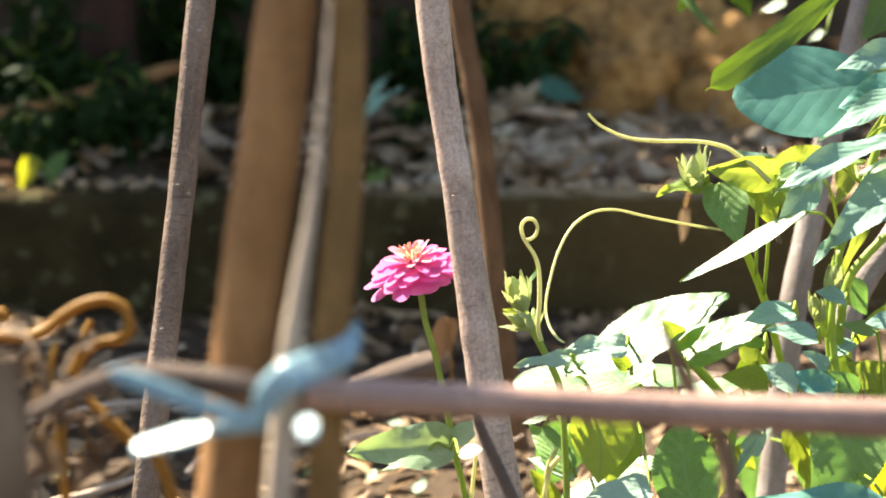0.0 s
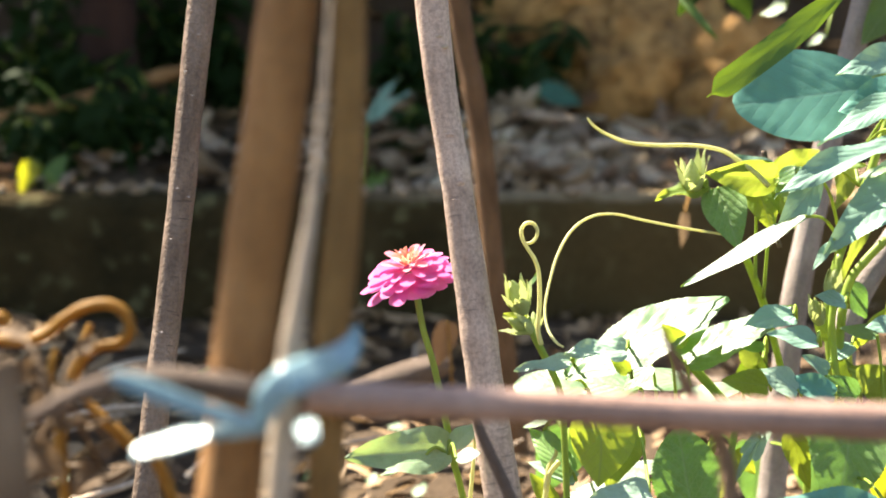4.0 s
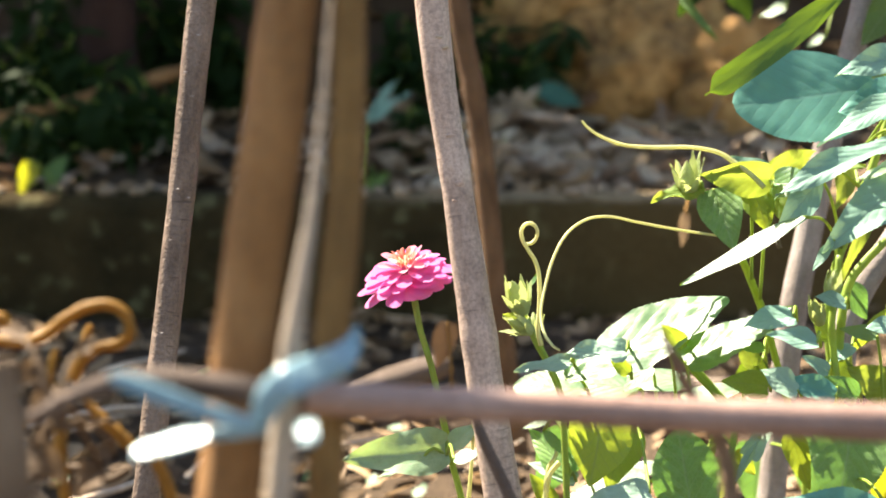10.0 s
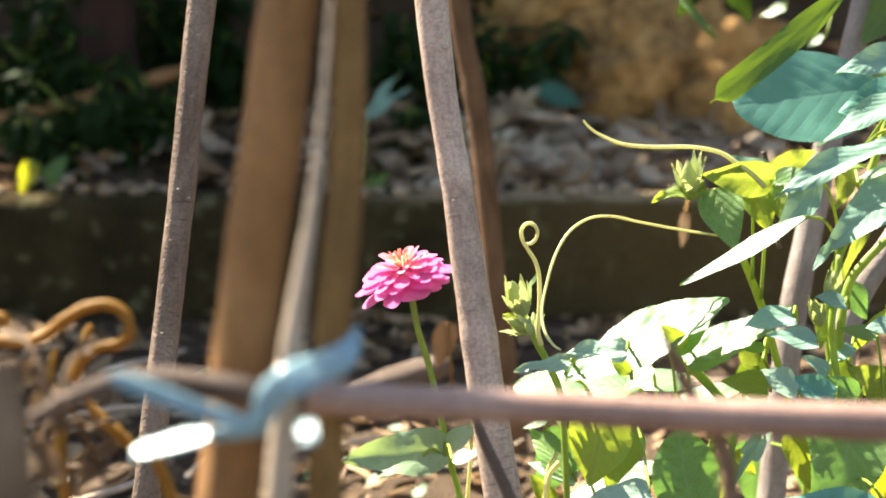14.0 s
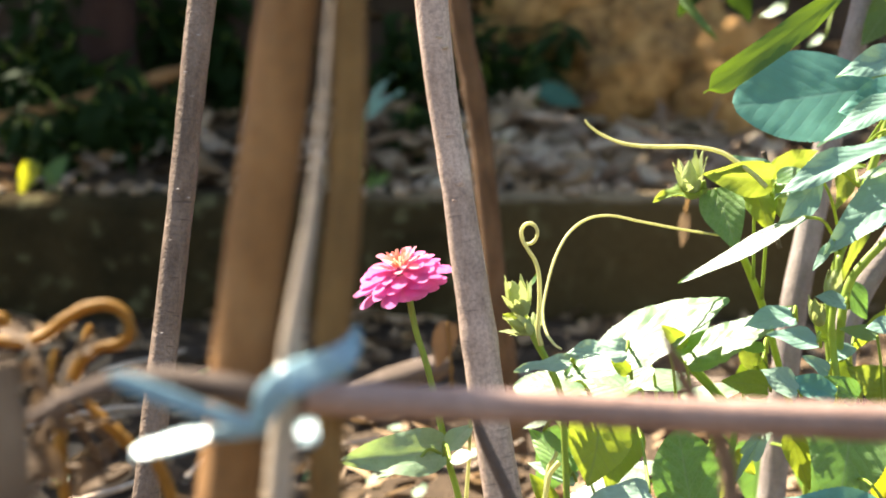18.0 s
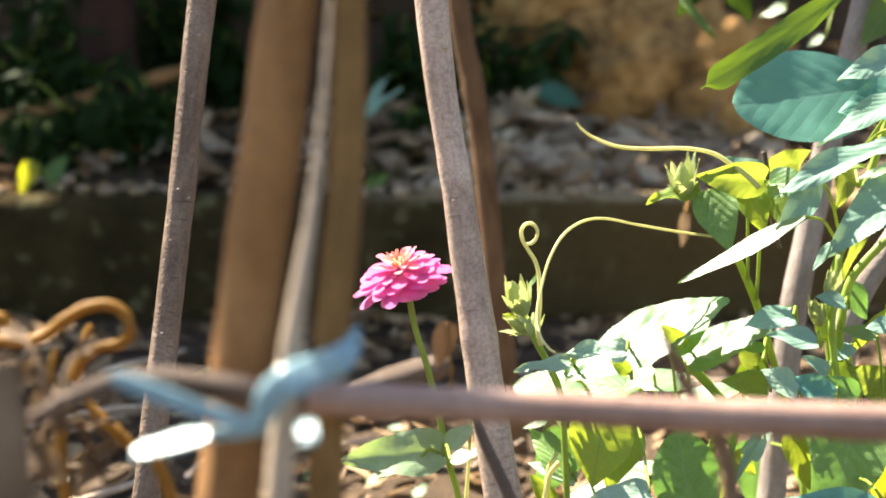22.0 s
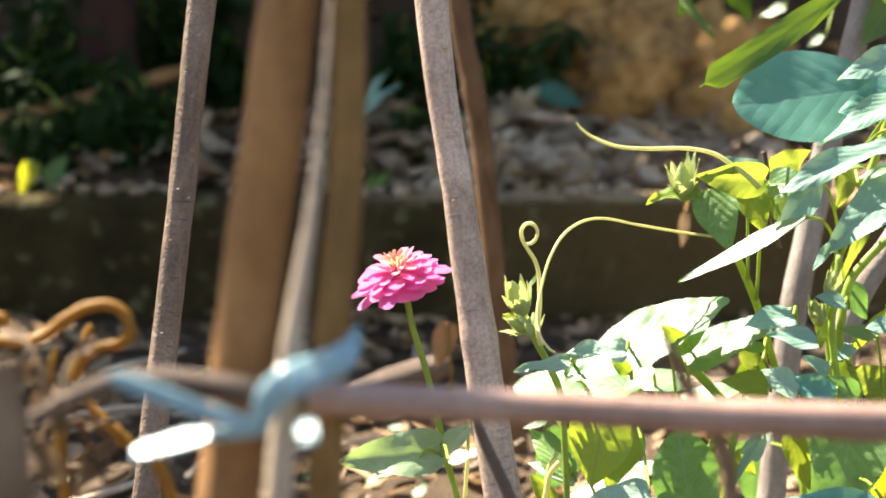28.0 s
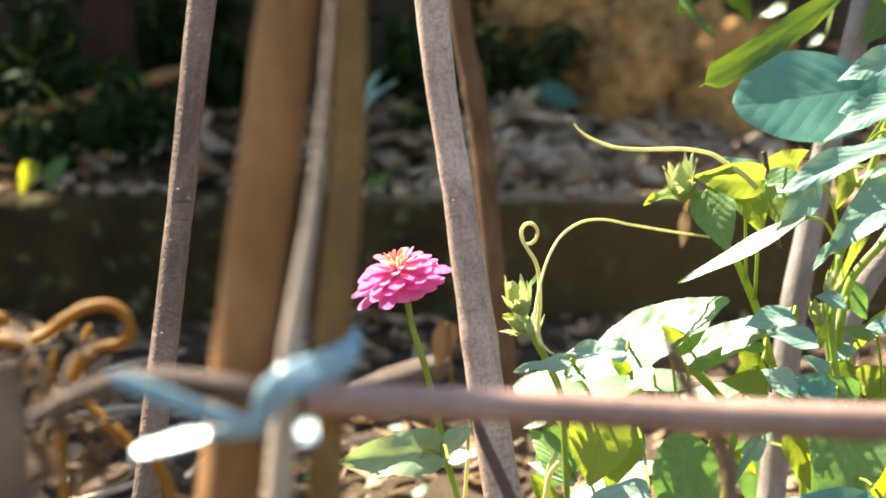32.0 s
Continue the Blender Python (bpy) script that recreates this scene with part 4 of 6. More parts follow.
def build_head():
    base = zinnia.matrix_basis.translation
    turn = AXIS.to_track_quat("Z", "Y").to_matrix().to_4x4()
    bm = bmesh.new()
    bmesh.ops.create_uvsphere(bm, u_segments=24, v_segments=14, radius=1)
    for v in bm.verts:
        v.co = Vector((v.co.x * 0.0085, v.co.y * 0.0085, v.co.z * 0.006 - 0.0080))
    me = bpy.data.meshes.new("flower_head")
    bm.to_mesh(me)
    bm.free()
    me.materials.append(STEM)
    head = new("flower_head", me)
    head.parent = zinnia
    head.matrix_basis = Matrix.Translation(HEAD - base) @ turn
    rnd = random.Random(12)
    # rows from the lowest up: count, height, ring radius, length, width, rise, bend, cup, paint
    rows = [(13, -0.0036, 0.006, 0.0252, 0.0122, -0.02, 0.22, -0.10, PETAL), (13, -0.0020, 0.006, 0.0250, 0.0114, 0.06, 0.22, -0.08, PETAL),
            (12, -0.0004, 0.0058, 0.0236, 0.0106, 0.13, 0.23, -0.06, PETAL), (11, 0.0013, 0.0055, 0.0208, 0.0108, 0.22, 0.24, 0.00, PETAL),
            (10, 0.0029, 0.005, 0.0172, 0.0092, 0.36, 0.26, 0.06, PETAL), (9, 0.0040, 0.0045, 0.0140, 0.0066, 0.62, 0.30, 0.12, PETAL_TOP),
            (8, 0.0046, 0.0040, 0.0112, 0.0044, 1.05, 0.40, 0.2, PETAL_TOP)]
    for r, (count, z, ring, length, width, rise, bend, cup, paint) in enumerate(rows):
        kinds = [petal_mesh(1.04 * length * k, width * w, rise * q, bend * q2, cup) for k, w, q, q2 in ((1, 1, 1, 1), (0.87, 1.06, 1.3, 0.85), (1.08, 0.90, 0.8, 1.15))]
        for me in kinds:
            me.materials.append(paint)
        for i in range(count):
            ob = new("petal", kinds[rnd.randrange(3)])
            ob.parent = head
            a = 360 * (i + 0.5 * (r % 2)) / count + rnd.uniform(-9, 9)
            ob.matrix_basis = pose(0, 0, z + rnd.uniform(-0.0006, 0.0006), 0, 0, a) @ pose(ring, 0, 0, rnd.uniform(-12, 12), rnd.uniform(-6, 4), 0)
    tiny = [petal_mesh(k, 0.0016, 2.0, 0.9, 0.2) for k in (0.0044, 0.0054, 0.0064)]
    for me in tiny:
        me.materials.append(FLORET)
    for i in range(46):
        ob = new("floret", tiny[i % 3])
        ob.parent = head
        ob.matrix_basis = pose(0, 0, 0.0052, 0, 0, i * 137.5) @ pose(0.0052 * math.sqrt(i / 46), 0, 0.001, 0, rnd.uniform(-25, 15), 0)


build_head()
leaf(zinnia, (0.0029, 0.9528, 0.1792), (-0.0631, 0.9375, 0.1783), (-0.05, -0.86, 0.50), 0.0307, LEAF_ZINNIA, "ovate", (0.0022, 0.9523, 0.1760), fold=0.38, droop=0.03, teeth=0.02, seed=1.0, quilt=0.004, wave=0.05, crinkle=0.008)
leaf(zinnia, (0.0032, 0.9526, 0.1782), (0.0212, 0.9702, 0.1934), (-0.30, -0.80, 0.40), 0.0142, LEAF_ZINNIA, "lance", (0.0022, 0.9523, 0.1760), fold=0.3, teeth=0.02, seed=2.0)
leaf(zinnia, (-0.0165, 0.9463, 0.1704), (-0.0432, 0.9508, 0.1642), (-0.29, -0.44, 0.85), 0.0067, LEAF, "lance", (0.0022, 0.9523, 0.1760), fold=0.1, teeth=0.0, seed=90.0)
leaf(zinnia, (0.0064, 0.8843, 0.1939), (0.0200, 0.8801, 0.1993), (-0.31, -0.44, 0.84), 0.0125, LEAF, "lance", (0.0022, 0.9523, 0.1760), fold=0.05, teeth=0.0, seed=3.0, wave=0.01, crinkle=0.003)
tube("side_stem", inside(zinnia, [(0.0198, 0.9705, 0.1948, 0.0011), (0.0190, 0.9671, 0.1739, 0.0011), (0.0176, 0.9643, 0.1558, 0.0013), (0.0161, 0.9614, 0.1378, 0.0015), (0.0154, 0.9597, 0.1269, 0.0015)]), TENDRIL, zinnia, 8, 20)

# ---- the climbing vine: a shoot by the cane ----
shoot = thing("vine_shoot", (0.0818, 0.9320, 0.0158), "young vine shoot with a coiled tendril and hairy buds", "vine")
SHOOT_STEM = [(0.0523, 0.9610, 0.2628, 0.0025), (0.0595, 0.9587, 0.2483, 0.0025), (0.0685, 0.9559, 0.2309, 0.0023), (0.0749, 0.9531, 0.2132, 0.0022), (0.0774, 0.9478, 0.1796, 0.0022), (0.0792, 0.9394, 0.1265, 0.0023), (0.0810, 0.9225, 0.0196, 0.0027)]
tube("stem", inside(shoot, SHOOT_STEM), STEM, shoot, 10, 50, 0.06, 3.0)
tube("tendril", inside(shoot, [(0.0611, 0.9388, 0.2505, 0.0016), (0.0590, 0.9403, 0.2599, 0.0015), (0.0600, 0.9427, 0.2755, 0.0015), (0.0597, 0.9455, 0.2928, 0.0014), (0.0572, 0.9470, 0.3025, 0.0013), (0.0527, 0.9481, 0.3095, 0.0012), (0.0495, 0.9491, 0.3154, 0.0013), (0.0488, 0.9500, 0.3213, 0.0012), (0.0516, 0.9506, 0.3251, 0.0012), (0.0558, 0.9506, 0.3251, 0.0012), (0.0586, 0.9500, 0.3213, 0.0011), (0.0579, 0.9492, 0.3164, 0.0011), (0.0548, 0.9487, 0.3133, 0.0011), (0.0516, 0.9487, 0.3129, 0.0009)]), TENDRIL, shoot, 8, 90, label="pale coiled tendril")


def bud(parent, at, way, size, mat, spikes=6, seed=0, flare=0.25):
    """A closed hairy bud: an egg with a drawn-out tip, clasped by toothed sepals."""
    rnd = random.Random(seed)
    b = parent.matrix_basis.translation
    turn = Vector(way).normalized().to_track_quat("Z", "Y").to_matrix()

    def girth(u):
        return 0.25 * math.sin(math.pi * min(1, 0.1 + 0.9 * u)) ** 0.7 * (1 - 0.45 * u)

    verts, faces, uvs = [], [], []
    for i in range(13):
        u = i / 12
        for k in range(14):
            a = 2 * math.pi * k / 14
            r = girth(u) * (1 + 0.10 * math.cos(5 * a + u)) + 0.006
            verts.append(turn @ Vector((math.cos(a) * r, math.sin(a) * r, 0.92 * u)) * size)
            uvs.append((u, 0.5 * math.sin(a)))
    for i in range(12):
        for k in range(14):
            faces.append((i * 14 + k, i * 14 + (k + 1) % 14, (i + 1) * 14 + (k + 1) % 14, (i + 1) * 14 + k))
    egg = mesh_object("bud", verts, faces, mat, parent, uvs)
    egg.matrix_basis = Matrix.Translation(Vector(at) - b)
    for s in range(spikes):
        a0 = 2 * math.pi * (s + rnd.uniform(-0.25, 0.25)) / spikes
        out, tall = flare * rnd.uniform(0.3, 1.5), rnd.uniform(0.6, 1.12)
        verts, faces, uvs = [], [], []
        for i in range(11):
            u = i / 10
            r = girth(u * tall) * 1.12 + 0.015 + out * u ** 2.4
            w = (0.13 * math.sin(math.pi * (0.18 + 0.82 * u) ** 0.8) + 0.005) * (1.25 if i % 2 else 0.85)
            for j in range(5):
                v = j / 2 - 1
                a = a0 + v * w / max(0.12, r)
                verts.append(turn @ Vector((math.cos(a) * r * (1 + 0.06 * abs(v)), math.sin(a) * r * (1 + 0.06 * abs(v)), u * tall + 0.02 * abs(v))) * size)
                uvs.append((u * 0.5, v * 0.5))
        for i in range(10):
            for j in range(4):
                q = i * 5 + j
                faces.append((q, q + 5, q + 6, q + 1))
        mesh_object("sepal", verts, faces, mat, egg, uvs)
    return egg


bud(shoot, (0.0496, 0.9370, 0.2709), (-0.30, -0.25, 0.9), 0.0262, BUD, 9, 1, 0.24)
bud(shoot, (0.0549, 0.9304, 0.2616), (-0.85, -0.3, 0.45), 0.0200, BUD, 8, 2, 0.3)
bud(shoot, (0.0591, 0.9645, 0.2529), (-0.1, 0.2, 0.9), 0.0150, BUD, 5, 3)
leaf(shoot, (0.0521, 0.9586, 0.2797), (0.0586, 0.9509, 0.2947), (-0.6, -0.5, 0.5), 0.0050, LEAF, "lance", (0.0523, 0.9611, 0.2639), seed=4.0)
leaf(shoot, (0.0528, 0.9552, 0.2585), (0.0385, 0.9468, 0.2690), (0.1, -0.8, 0.5), 0.0128, LEAF_YOUNG, "ovate", (0.0559, 0.9596, 0.2539), teeth=0.15, seed=5.0)

# ---- the swaying sprig with its flower bud ----
sprig = thing("vine_sprig", (0.2394, 1.0210, 0.0027), "swaying vine sprig with lime green leaves and long tendrils", "vine")
SPRIG_STEM = [(0.1639, 0.9936, 0.3408, 0.0026), (0.1721, 1.0020, 0.3297, 0.0026), (0.1850, 1.0090, 0.3100, 0.0026), (0.1974, 1.0168, 0.2955, 0.0026), (0.2077, 1.0237, 0.2751, 0.0026), (0.2181, 1.0299, 0.2506, 0.0026), (0.2330, 1.0345, 0.2027, 0.0024), (0.2530, 1.0400, 0.1307, 0.0024), (0.2394, 1.0204, -0.0012, 0.0030)]
tube("stem", inside(sprig, SPRIG_STEM), STEM, sprig, 10, 70, 0.06, 4.0)
tube("tendril", inside(sprig, [(0.1843, 0.9889, 0.3112, 0.0009), (0.1655, 0.9815, 0.3148, 0.0009), (0.1461, 0.9741, 0.3188, 0.0009), (0.1235, 0.9669, 0.3239, 0.0009), (0.1048, 0.9596, 0.3285, 0.0009), (0.0899, 0.9515, 0.3281, 0.0009), (0.0770, 0.9424, 0.3210, 0.0009), (0.0677, 0.9322, 0.3075, 0.0009), (0.0617, 0.9214, 0.2901, 0.0009), (0.0588, 0.9113, 0.2765, 0.0009), (0.0603, 0.9016, 0.2664, 0.0009), (0.0648, 0.8927, 0.2608, 0.0008), (0.0682, 0.8846, 0.2599, 0.0006)]), TENDRIL, sprig, 8, 110, label="long pale arching tendril")
tube("tendril", inside(sprig, [(0.2057, 0.9840, 0.3441, 0.0017), (0.1977, 0.9852, 0.3520, 0.0017), (0.1868, 0.9865, 0.3598, 0.0016), (0.1760, 0.9875, 0.3663, 0.0014), (0.1579, 0.9880, 0.3695, 0.0013), (0.1325, 0.9880, 0.3695, 0.0013), (0.1144, 0.9883, 0.3713, 0.0012), (0.0999, 0.9892, 0.3770, 0.0010), (0.0927, 0.9900, 0.3820, 0.0009), (0.0891, 0.9907, 0.3863, 0.0007)]), TENDRIL, sprig, 8, 90, label="long pale free tendril")
bud(sprig, (0.1587, 0.9932, 0.3372), (-0.1, -0.25, 0.95), 0.0270, BUD, 9, 5, 0.34)
leaf(sprig, (0.1660, 0.9938, 0.3419), (0.1341, 0.9733, 0.3407), (0.1, -0.6, 0.8), 0.0150, LEAF_YOUNG, "ovate", (0.1686, 0.9928, 0.3357), teeth=0.14, fold=0.3, droop=0.12, wave=0.08, seed=6.0)
leaf(sprig, (0.2114, 0.9947, 0.3480), (0.1645, 0.9753, 0.3531), (0.0, -0.97, 0.0), 0.0241, LEAF_YOUNG, "ovate", (0.2134, 1.0219, 0.2639), fold=0.3, droop=0.05, seed=7.0)
leaf(sprig, (0.2017, 1.0041, 0.3432), (0.2114, 0.9896, 0.3155), (0.08, -0.97, 0.00), 0.0230, LEAF_LIME, "ovate", (0.2057, 1.0141, 0.2788), fold=0.15, teeth=0.02, seed=9.0)
leaf(sprig, (0.2149, 1.0145, 0.3450), (0.1895, 1.0172, 0.3620), (-0.16, -0.60, 0.78), 0.0219, LEAF_SAGE, "ovate", (0.2134, 1.0219, 0.2639), fold=0.15, teeth=0.02, seed=87.0)
leaf(sprig, (0.1748, 0.9938, 0.3419), (0.1859, 0.9729, 0.3063), (-0.1, -0.95, 0.20), 0.0285, LEAF_DEEP, "ovate", (0.1851, 0.9988, 0.3097), fold=0.1, droop=0.1, seed=8.0)
leaf(sprig, (0.2191, 1.0350, 0.3465), (0.2650, 1.0774, 0.3585), (0.0, -0.95, -0.05), 0.0230, LEAF_YOUNG, "ovate", (0.2161, 1.0296, 0.3127), fold=0.1, seed=10.0)
leaf(sprig, (0.2194, 1.0146, 0.3458), (0.2253, 0.9899, 0.3177), (0.1, -0.97, 0.0), 0.0212, LEAF_YOUNG, "ovate", (0.2161, 1.0296, 0.3127), fold=0.1, seed=11.0)
leaf(sprig, (0.2143, 0.9943, 0.3455), (0.2327, 0.9647, 0.3500), (0, -0.85, 0.3), 0.0219, LEAF, "ovate", (0.2161, 1.0296, 0.3127), fold=0.15, seed=12.0)

# ---- the upper vine with its large leaves ----
upper = thing("climbing_vine", (0.2876, 0.9802, 0.0009), "climbing vine with large sunlit toothed leaves", "vine")
UP_STEM = [(0.3199, 1.0582, 0.4930, 0.0030), (0.3123, 1.0499, 0.4404, 0.0027), (0.3028, 1.0427, 0.3954, 0.0027), (0.2845, 1.0338, 0.3390, 0.0029), (0.2647, 1.0255, 0.2864, 0.0030), (0.2590, 1.0201, 0.2526, 0.0030), (0.2647, 1.0106, 0.1925, 0.0030), (0.2762, 0.9999, 0.1249, 0.0030), (0.2876, 0.9799, -0.0010, 0.0034)]
tube("stem", inside(upper, UP_STEM), STEM, upper, 10, 80, 0.06, 5.0)
top_leaf = leaf(upper, (0.2540, 0.9836, 0.4698), (0.1618, 0.9534, 0.4050), (-0.3, -0.93, -0.12), 0.0168, LEAF_TOP, "strap", (0.3104, 1.0410, 0.4481), fold=0.10, droop=0.02, wave=0.012, teeth=0.012, quilt=0.002, seed=13.0, crinkle=0.0022)
blue_leaf = leaf(upper, (0.2850, 1.0247, 0.4070), (0.1885, 1.0016, 0.3945), (-0.05, -0.86, 0.5), 0.0690, LEAF_TEAL, "oval", (0.3016, 1.0421, 0.3916), fold=0.05, droop=0.0, wave=0.012, quilt=0.0015, teeth=0.012, seed=14.0, crinkle=0.004)
leaf(upper, (0.2895, 0.9689, 0.3769), (0.2014, 0.9247, 0.3532), (-0.30, -0.64, 0.70), 0.0205, LEAF_SAGE, "lance", (0.2810, 1.0280, 0.3662), fold=0.3, droop=0.1, seed=15.0, quilt=0.004, crinkle=0.005)
edge_leaf = leaf(upper, (0.2935, 0.9672, 0.4298), (0.2388, 0.9354, 0.4210), (-0.05, -0.8, 0.58), 0.0222, LEAF_SAGE, "ovate", (0.2848, 1.0362, 0.4183), fold=0.2, droop=0.1, seed=16.0, crinkle=0.004)
leaf(upper, (0.2991, 0.9934, 0.4038), (0.2331, 0.9590, 0.3781), (-0.32, -0.62, 0.70), 0.0185, LEAF_SAGE, "ovate", (0.2829, 1.0321, 0.3923), fold=0.2, droop=0.1, teeth=0.04, seed=17.0, quilt=0.002, crinkle=0.004)
white_leaf = leaf(upper, (0.2165, 0.9166, 0.3343), (0.1434, 0.9210, 0.2916), (-0.47, -0.46, 0.76), 0.0150, LEAF, "lance", (0.2685, 1.0273, 0.2977), fold=0.03, droop=0.0, wave=0.008, teeth=0.0, seed=18.0, quilt=0.001, crinkle=0.002)
leaf(upper, (0.3094, 1.0035, 0.4033), (0.2542, 0.9919, 0.3942), (-0.05, -0.80, 0.60), 0.0354, LEAF_TEAL, "ovate", (0.2810, 1.0280, 0.3662), fold=0.1, teeth=0.02, seed=103.0)
leaf(upper, (0.2859, 0.9660, 0.3584), (0.2584, 0.9711, 0.3524), (-0.53, -0.45, 0.72), 0.0076, LEAF, "lance", (0.2810, 1.0280, 0.3662), fold=0.05, teeth=0.0, seed=104.0, crinkle=0.003)
leaf(upper, (0.2430, 0.9490, 0.3150), (0.2289, 0.9461, 0.2970), (-0.16, -0.60, 0.78), 0.0069, LEAF_SAGE, "lance", (0.2647, 1.0255, 0.2864), fold=0.1, teeth=0.0, seed=105.0)
tube("stem", inside(upper, [(0.2140, 1.0275, 0.3632, 0.0018), (0.2159, 1.0256, 0.3513, 0.0018), (0.2174, 1.0230, 0.3346, 0.0018), (0.2200, 1.0202, 0.3171, 0.0018), (0.2245, 1.0174, 0.2992, 0.0018)]), BARK_BROWN, upper, 8, 24, 0.06, 11.0, "dark purplish stem")
hang_leaf = leaf(upper, (0.2996, 0.9758, 0.3566), (0.2356, 0.9388, 0.3145), (-0.1, -0.82, 0.52), 0.0330, LEAF_SAGE, "ovate", (0.2807, 1.0338, 0.3390), fold=0.2, droop=0.12, seed=19.0, quilt=0.003, crinkle=0.010)
leaf(upper, (0.2333, 0.9503, 0.3551), (0.2038, 0.9250, 0.3235), (0.30, -0.80, 0.45), 0.0190, LEAF_SAGE, "lance", (0.2685, 1.0273, 0.2977), fold=0.1, droop=0.05, teeth=0.02, seed=102.0)
leaf(upper, (0.2828, 1.0760, 0.3500), (0.2722, 1.0513, 0.3214), (0.2, -0.95, -0.1), 0.0178, LEAF_YOUNG, "ovate", (0.2800, 1.0338, 0.3390), seed=20.0)
leaf(upper, (0.3062, 1.0934, 0.3320), (0.2828, 1.0627, 0.2661), (0.3, -0.9, -0.1), 0.0134, LEAF_YOUNG, "lance", (0.2800, 1.0338, 0.3390), seed=21.0)
leaf(upper, (0.2303, 0.9858, 0.3556), (0.2647, 0.9667, 0.3629), (0.2, -0.5, 0.8), 0.0132, LEAF_YOUNG, "ovate", (0.2800, 1.0338, 0.3390), seed=22.0)
leaf(upper, (0.3283, 1.1054, 0.4075), (0.2840, 1.1007, 0.3777), (0.1, -0.8, 0.4), 0.0483, LEAF, "lobed", (0.2884, 1.0528, 0.3947), teeth=0.1, seed=23.0)
bud(upper, (0.2509, 0.9826, 0.2714), (0.1, -0.1, 1.0), 0.0219, BUD, 6, 9)
bud(upper, (0.2443, 0.9800, 0.2552), (-0.3, -0.2, 0.8), 0.0200, BUD, 6, 10)

# ---- the low vine leaves round the crossbar ----
low = thing("spreading_vine", (0.1477, 0.9614, 0.0097), "spreading vine with broad sunlit leaves behind the crossbar", "vine")
LOW_STEM = [(0.1040, 1.0004, 0.1921, 0.0022), (0.1247, 1.0002, 0.1906, 0.0024), (0.1435, 0.9999, 0.1891, 0.0026), (0.1624, 0.9996, 0.1869, 0.0028), (0.1823, 0.9990, 0.1832, 0.0030), (0.1756, 0.9950, 0.1579, 0.0034), (0.1567, 0.9873, 0.1095, 0.0038), (0.1492, 0.9705, 0.0034, 0.0041)]
tube("stem", inside(low, LOW_STEM), STEM, low, 10, 60, 0.06, 6.0)
tube("stem", inside(low, [(0.1503, 0.9780, 0.2425, 0.0018), (0.1613, 0.9760, 0.2299, 0.0020), (0.1741, 0.9737, 0.2154, 0.0022), (0.1887, 0.9706, 0.1956, 0.0022), (0.1851, 0.9660, 0.1667, 0.0022)]), STEM, low, 8, 30, 0.05, 7.0)
big_leaf = leaf(low, (0.0779, 0.9472, 0.2268), (0.1792, 0.9553, 0.2781), (-0.42, -0.45, 0.79), 0.0462, LEAF, "oval", (0.1040, 1.0004, 0.1921), fold=0.06, droop=0.0, wave=0.022, teeth=0.012, seed=26.0, quilt=0.009, crinkle=0.014)
leaf(low, (0.1434, 0.9526, 0.2416), (0.1693, 0.9661, 0.2636), (-0.43, -0.45, 0.78), 0.0221, LEAF, "ovate", (0.1495, 0.9581, 0.1997), fold=0.05, wave=0.012, seed=27.0, quilt=0.002, crinkle=0.005)
leaf(low, (0.1542, 0.9617, 0.2351), (0.2227, 0.9677, 0.2706), (-0.45, -0.44, 0.78), 0.0355, LEAF, "ovate", (0.1604, 0.9678, 0.1971), fold=0.05, droop=0.02, wave=0.018, teeth=0.02, seed=29.0, quilt=0.009, crinkle=0.014)
leaf(upper, (0.2211, 0.9564, 0.2656), (0.1885, 0.9459, 0.2634), (-0.16, -0.60, 0.78), 0.0209, LEAF_SAGE, "ovate", (0.2312, 0.9902, 0.2557), fold=0.2, teeth=0.03, seed=91.0, quilt=0.01, crinkle=0.01)
leaf(low, (0.0914, 0.9734, 0.2136), (0.0458, 0.9846, 0.2161), (-0.37, -0.45, 0.81), 0.0315, LEAF, "oval", (0.0970, 0.9823, 0.1931), fold=0.03, wave=0.014, teeth=0.03, seed=31.0, quilt=0.001, crinkle=0.003)
leaf(low, (0.1269, 0.9764, 0.2129), (0.0787, 0.9893, 0.2165), (-0.39, -0.45, 0.81), 0.0284, LEAF, "oval", (0.1329, 0.9853, 0.1923), fold=0.03, wave=0.014, teeth=0.03, seed=35.0, quilt=0.001, crinkle=0.003)
leaf(low, (0.1575, 0.9802, 0.2180), (0.1071, 0.9913, 0.2167), (-0.41, -0.44, 0.80), 0.0214, LEAF, "ovate", (0.1638, 0.9882, 0.1915), fold=0.03, wave=0.014, teeth=0.03, seed=28.0, quilt=0.001, crinkle=0.003)
leaf(low, (0.1926, 0.9782, 0.2117), (0.1556, 0.9856, 0.2086), (-0.43, -0.43, 0.79), 0.0164, LEAF, "oval", (0.1994, 0.9872, 0.1918), fold=0.03, wave=0.012, seed=56.0, quilt=0.001, crinkle=0.003)
leaf(low, (0.1346, 0.9758, 0.2288), (0.1154, 0.9718, 0.2140), (-0.41, -0.44, 0.80), 0.0190, LEAF, "ovate", (0.1407, 0.9823, 0.1931), fold=0.08, wave=0.014, seed=36.0, quilt=0.001, crinkle=0.003)
leaf(low, (0.1120, 0.9236, 0.2504), (0.0749, 0.9189, 0.2528), (-0.16, -0.60, 0.78), 0.0182, LEAF_PALE, "ovate", (0.1183, 0.9573, 0.2398), fold=0.25, wave=0.08, teeth=0.041, seed=33.0, crinkle=0.02)
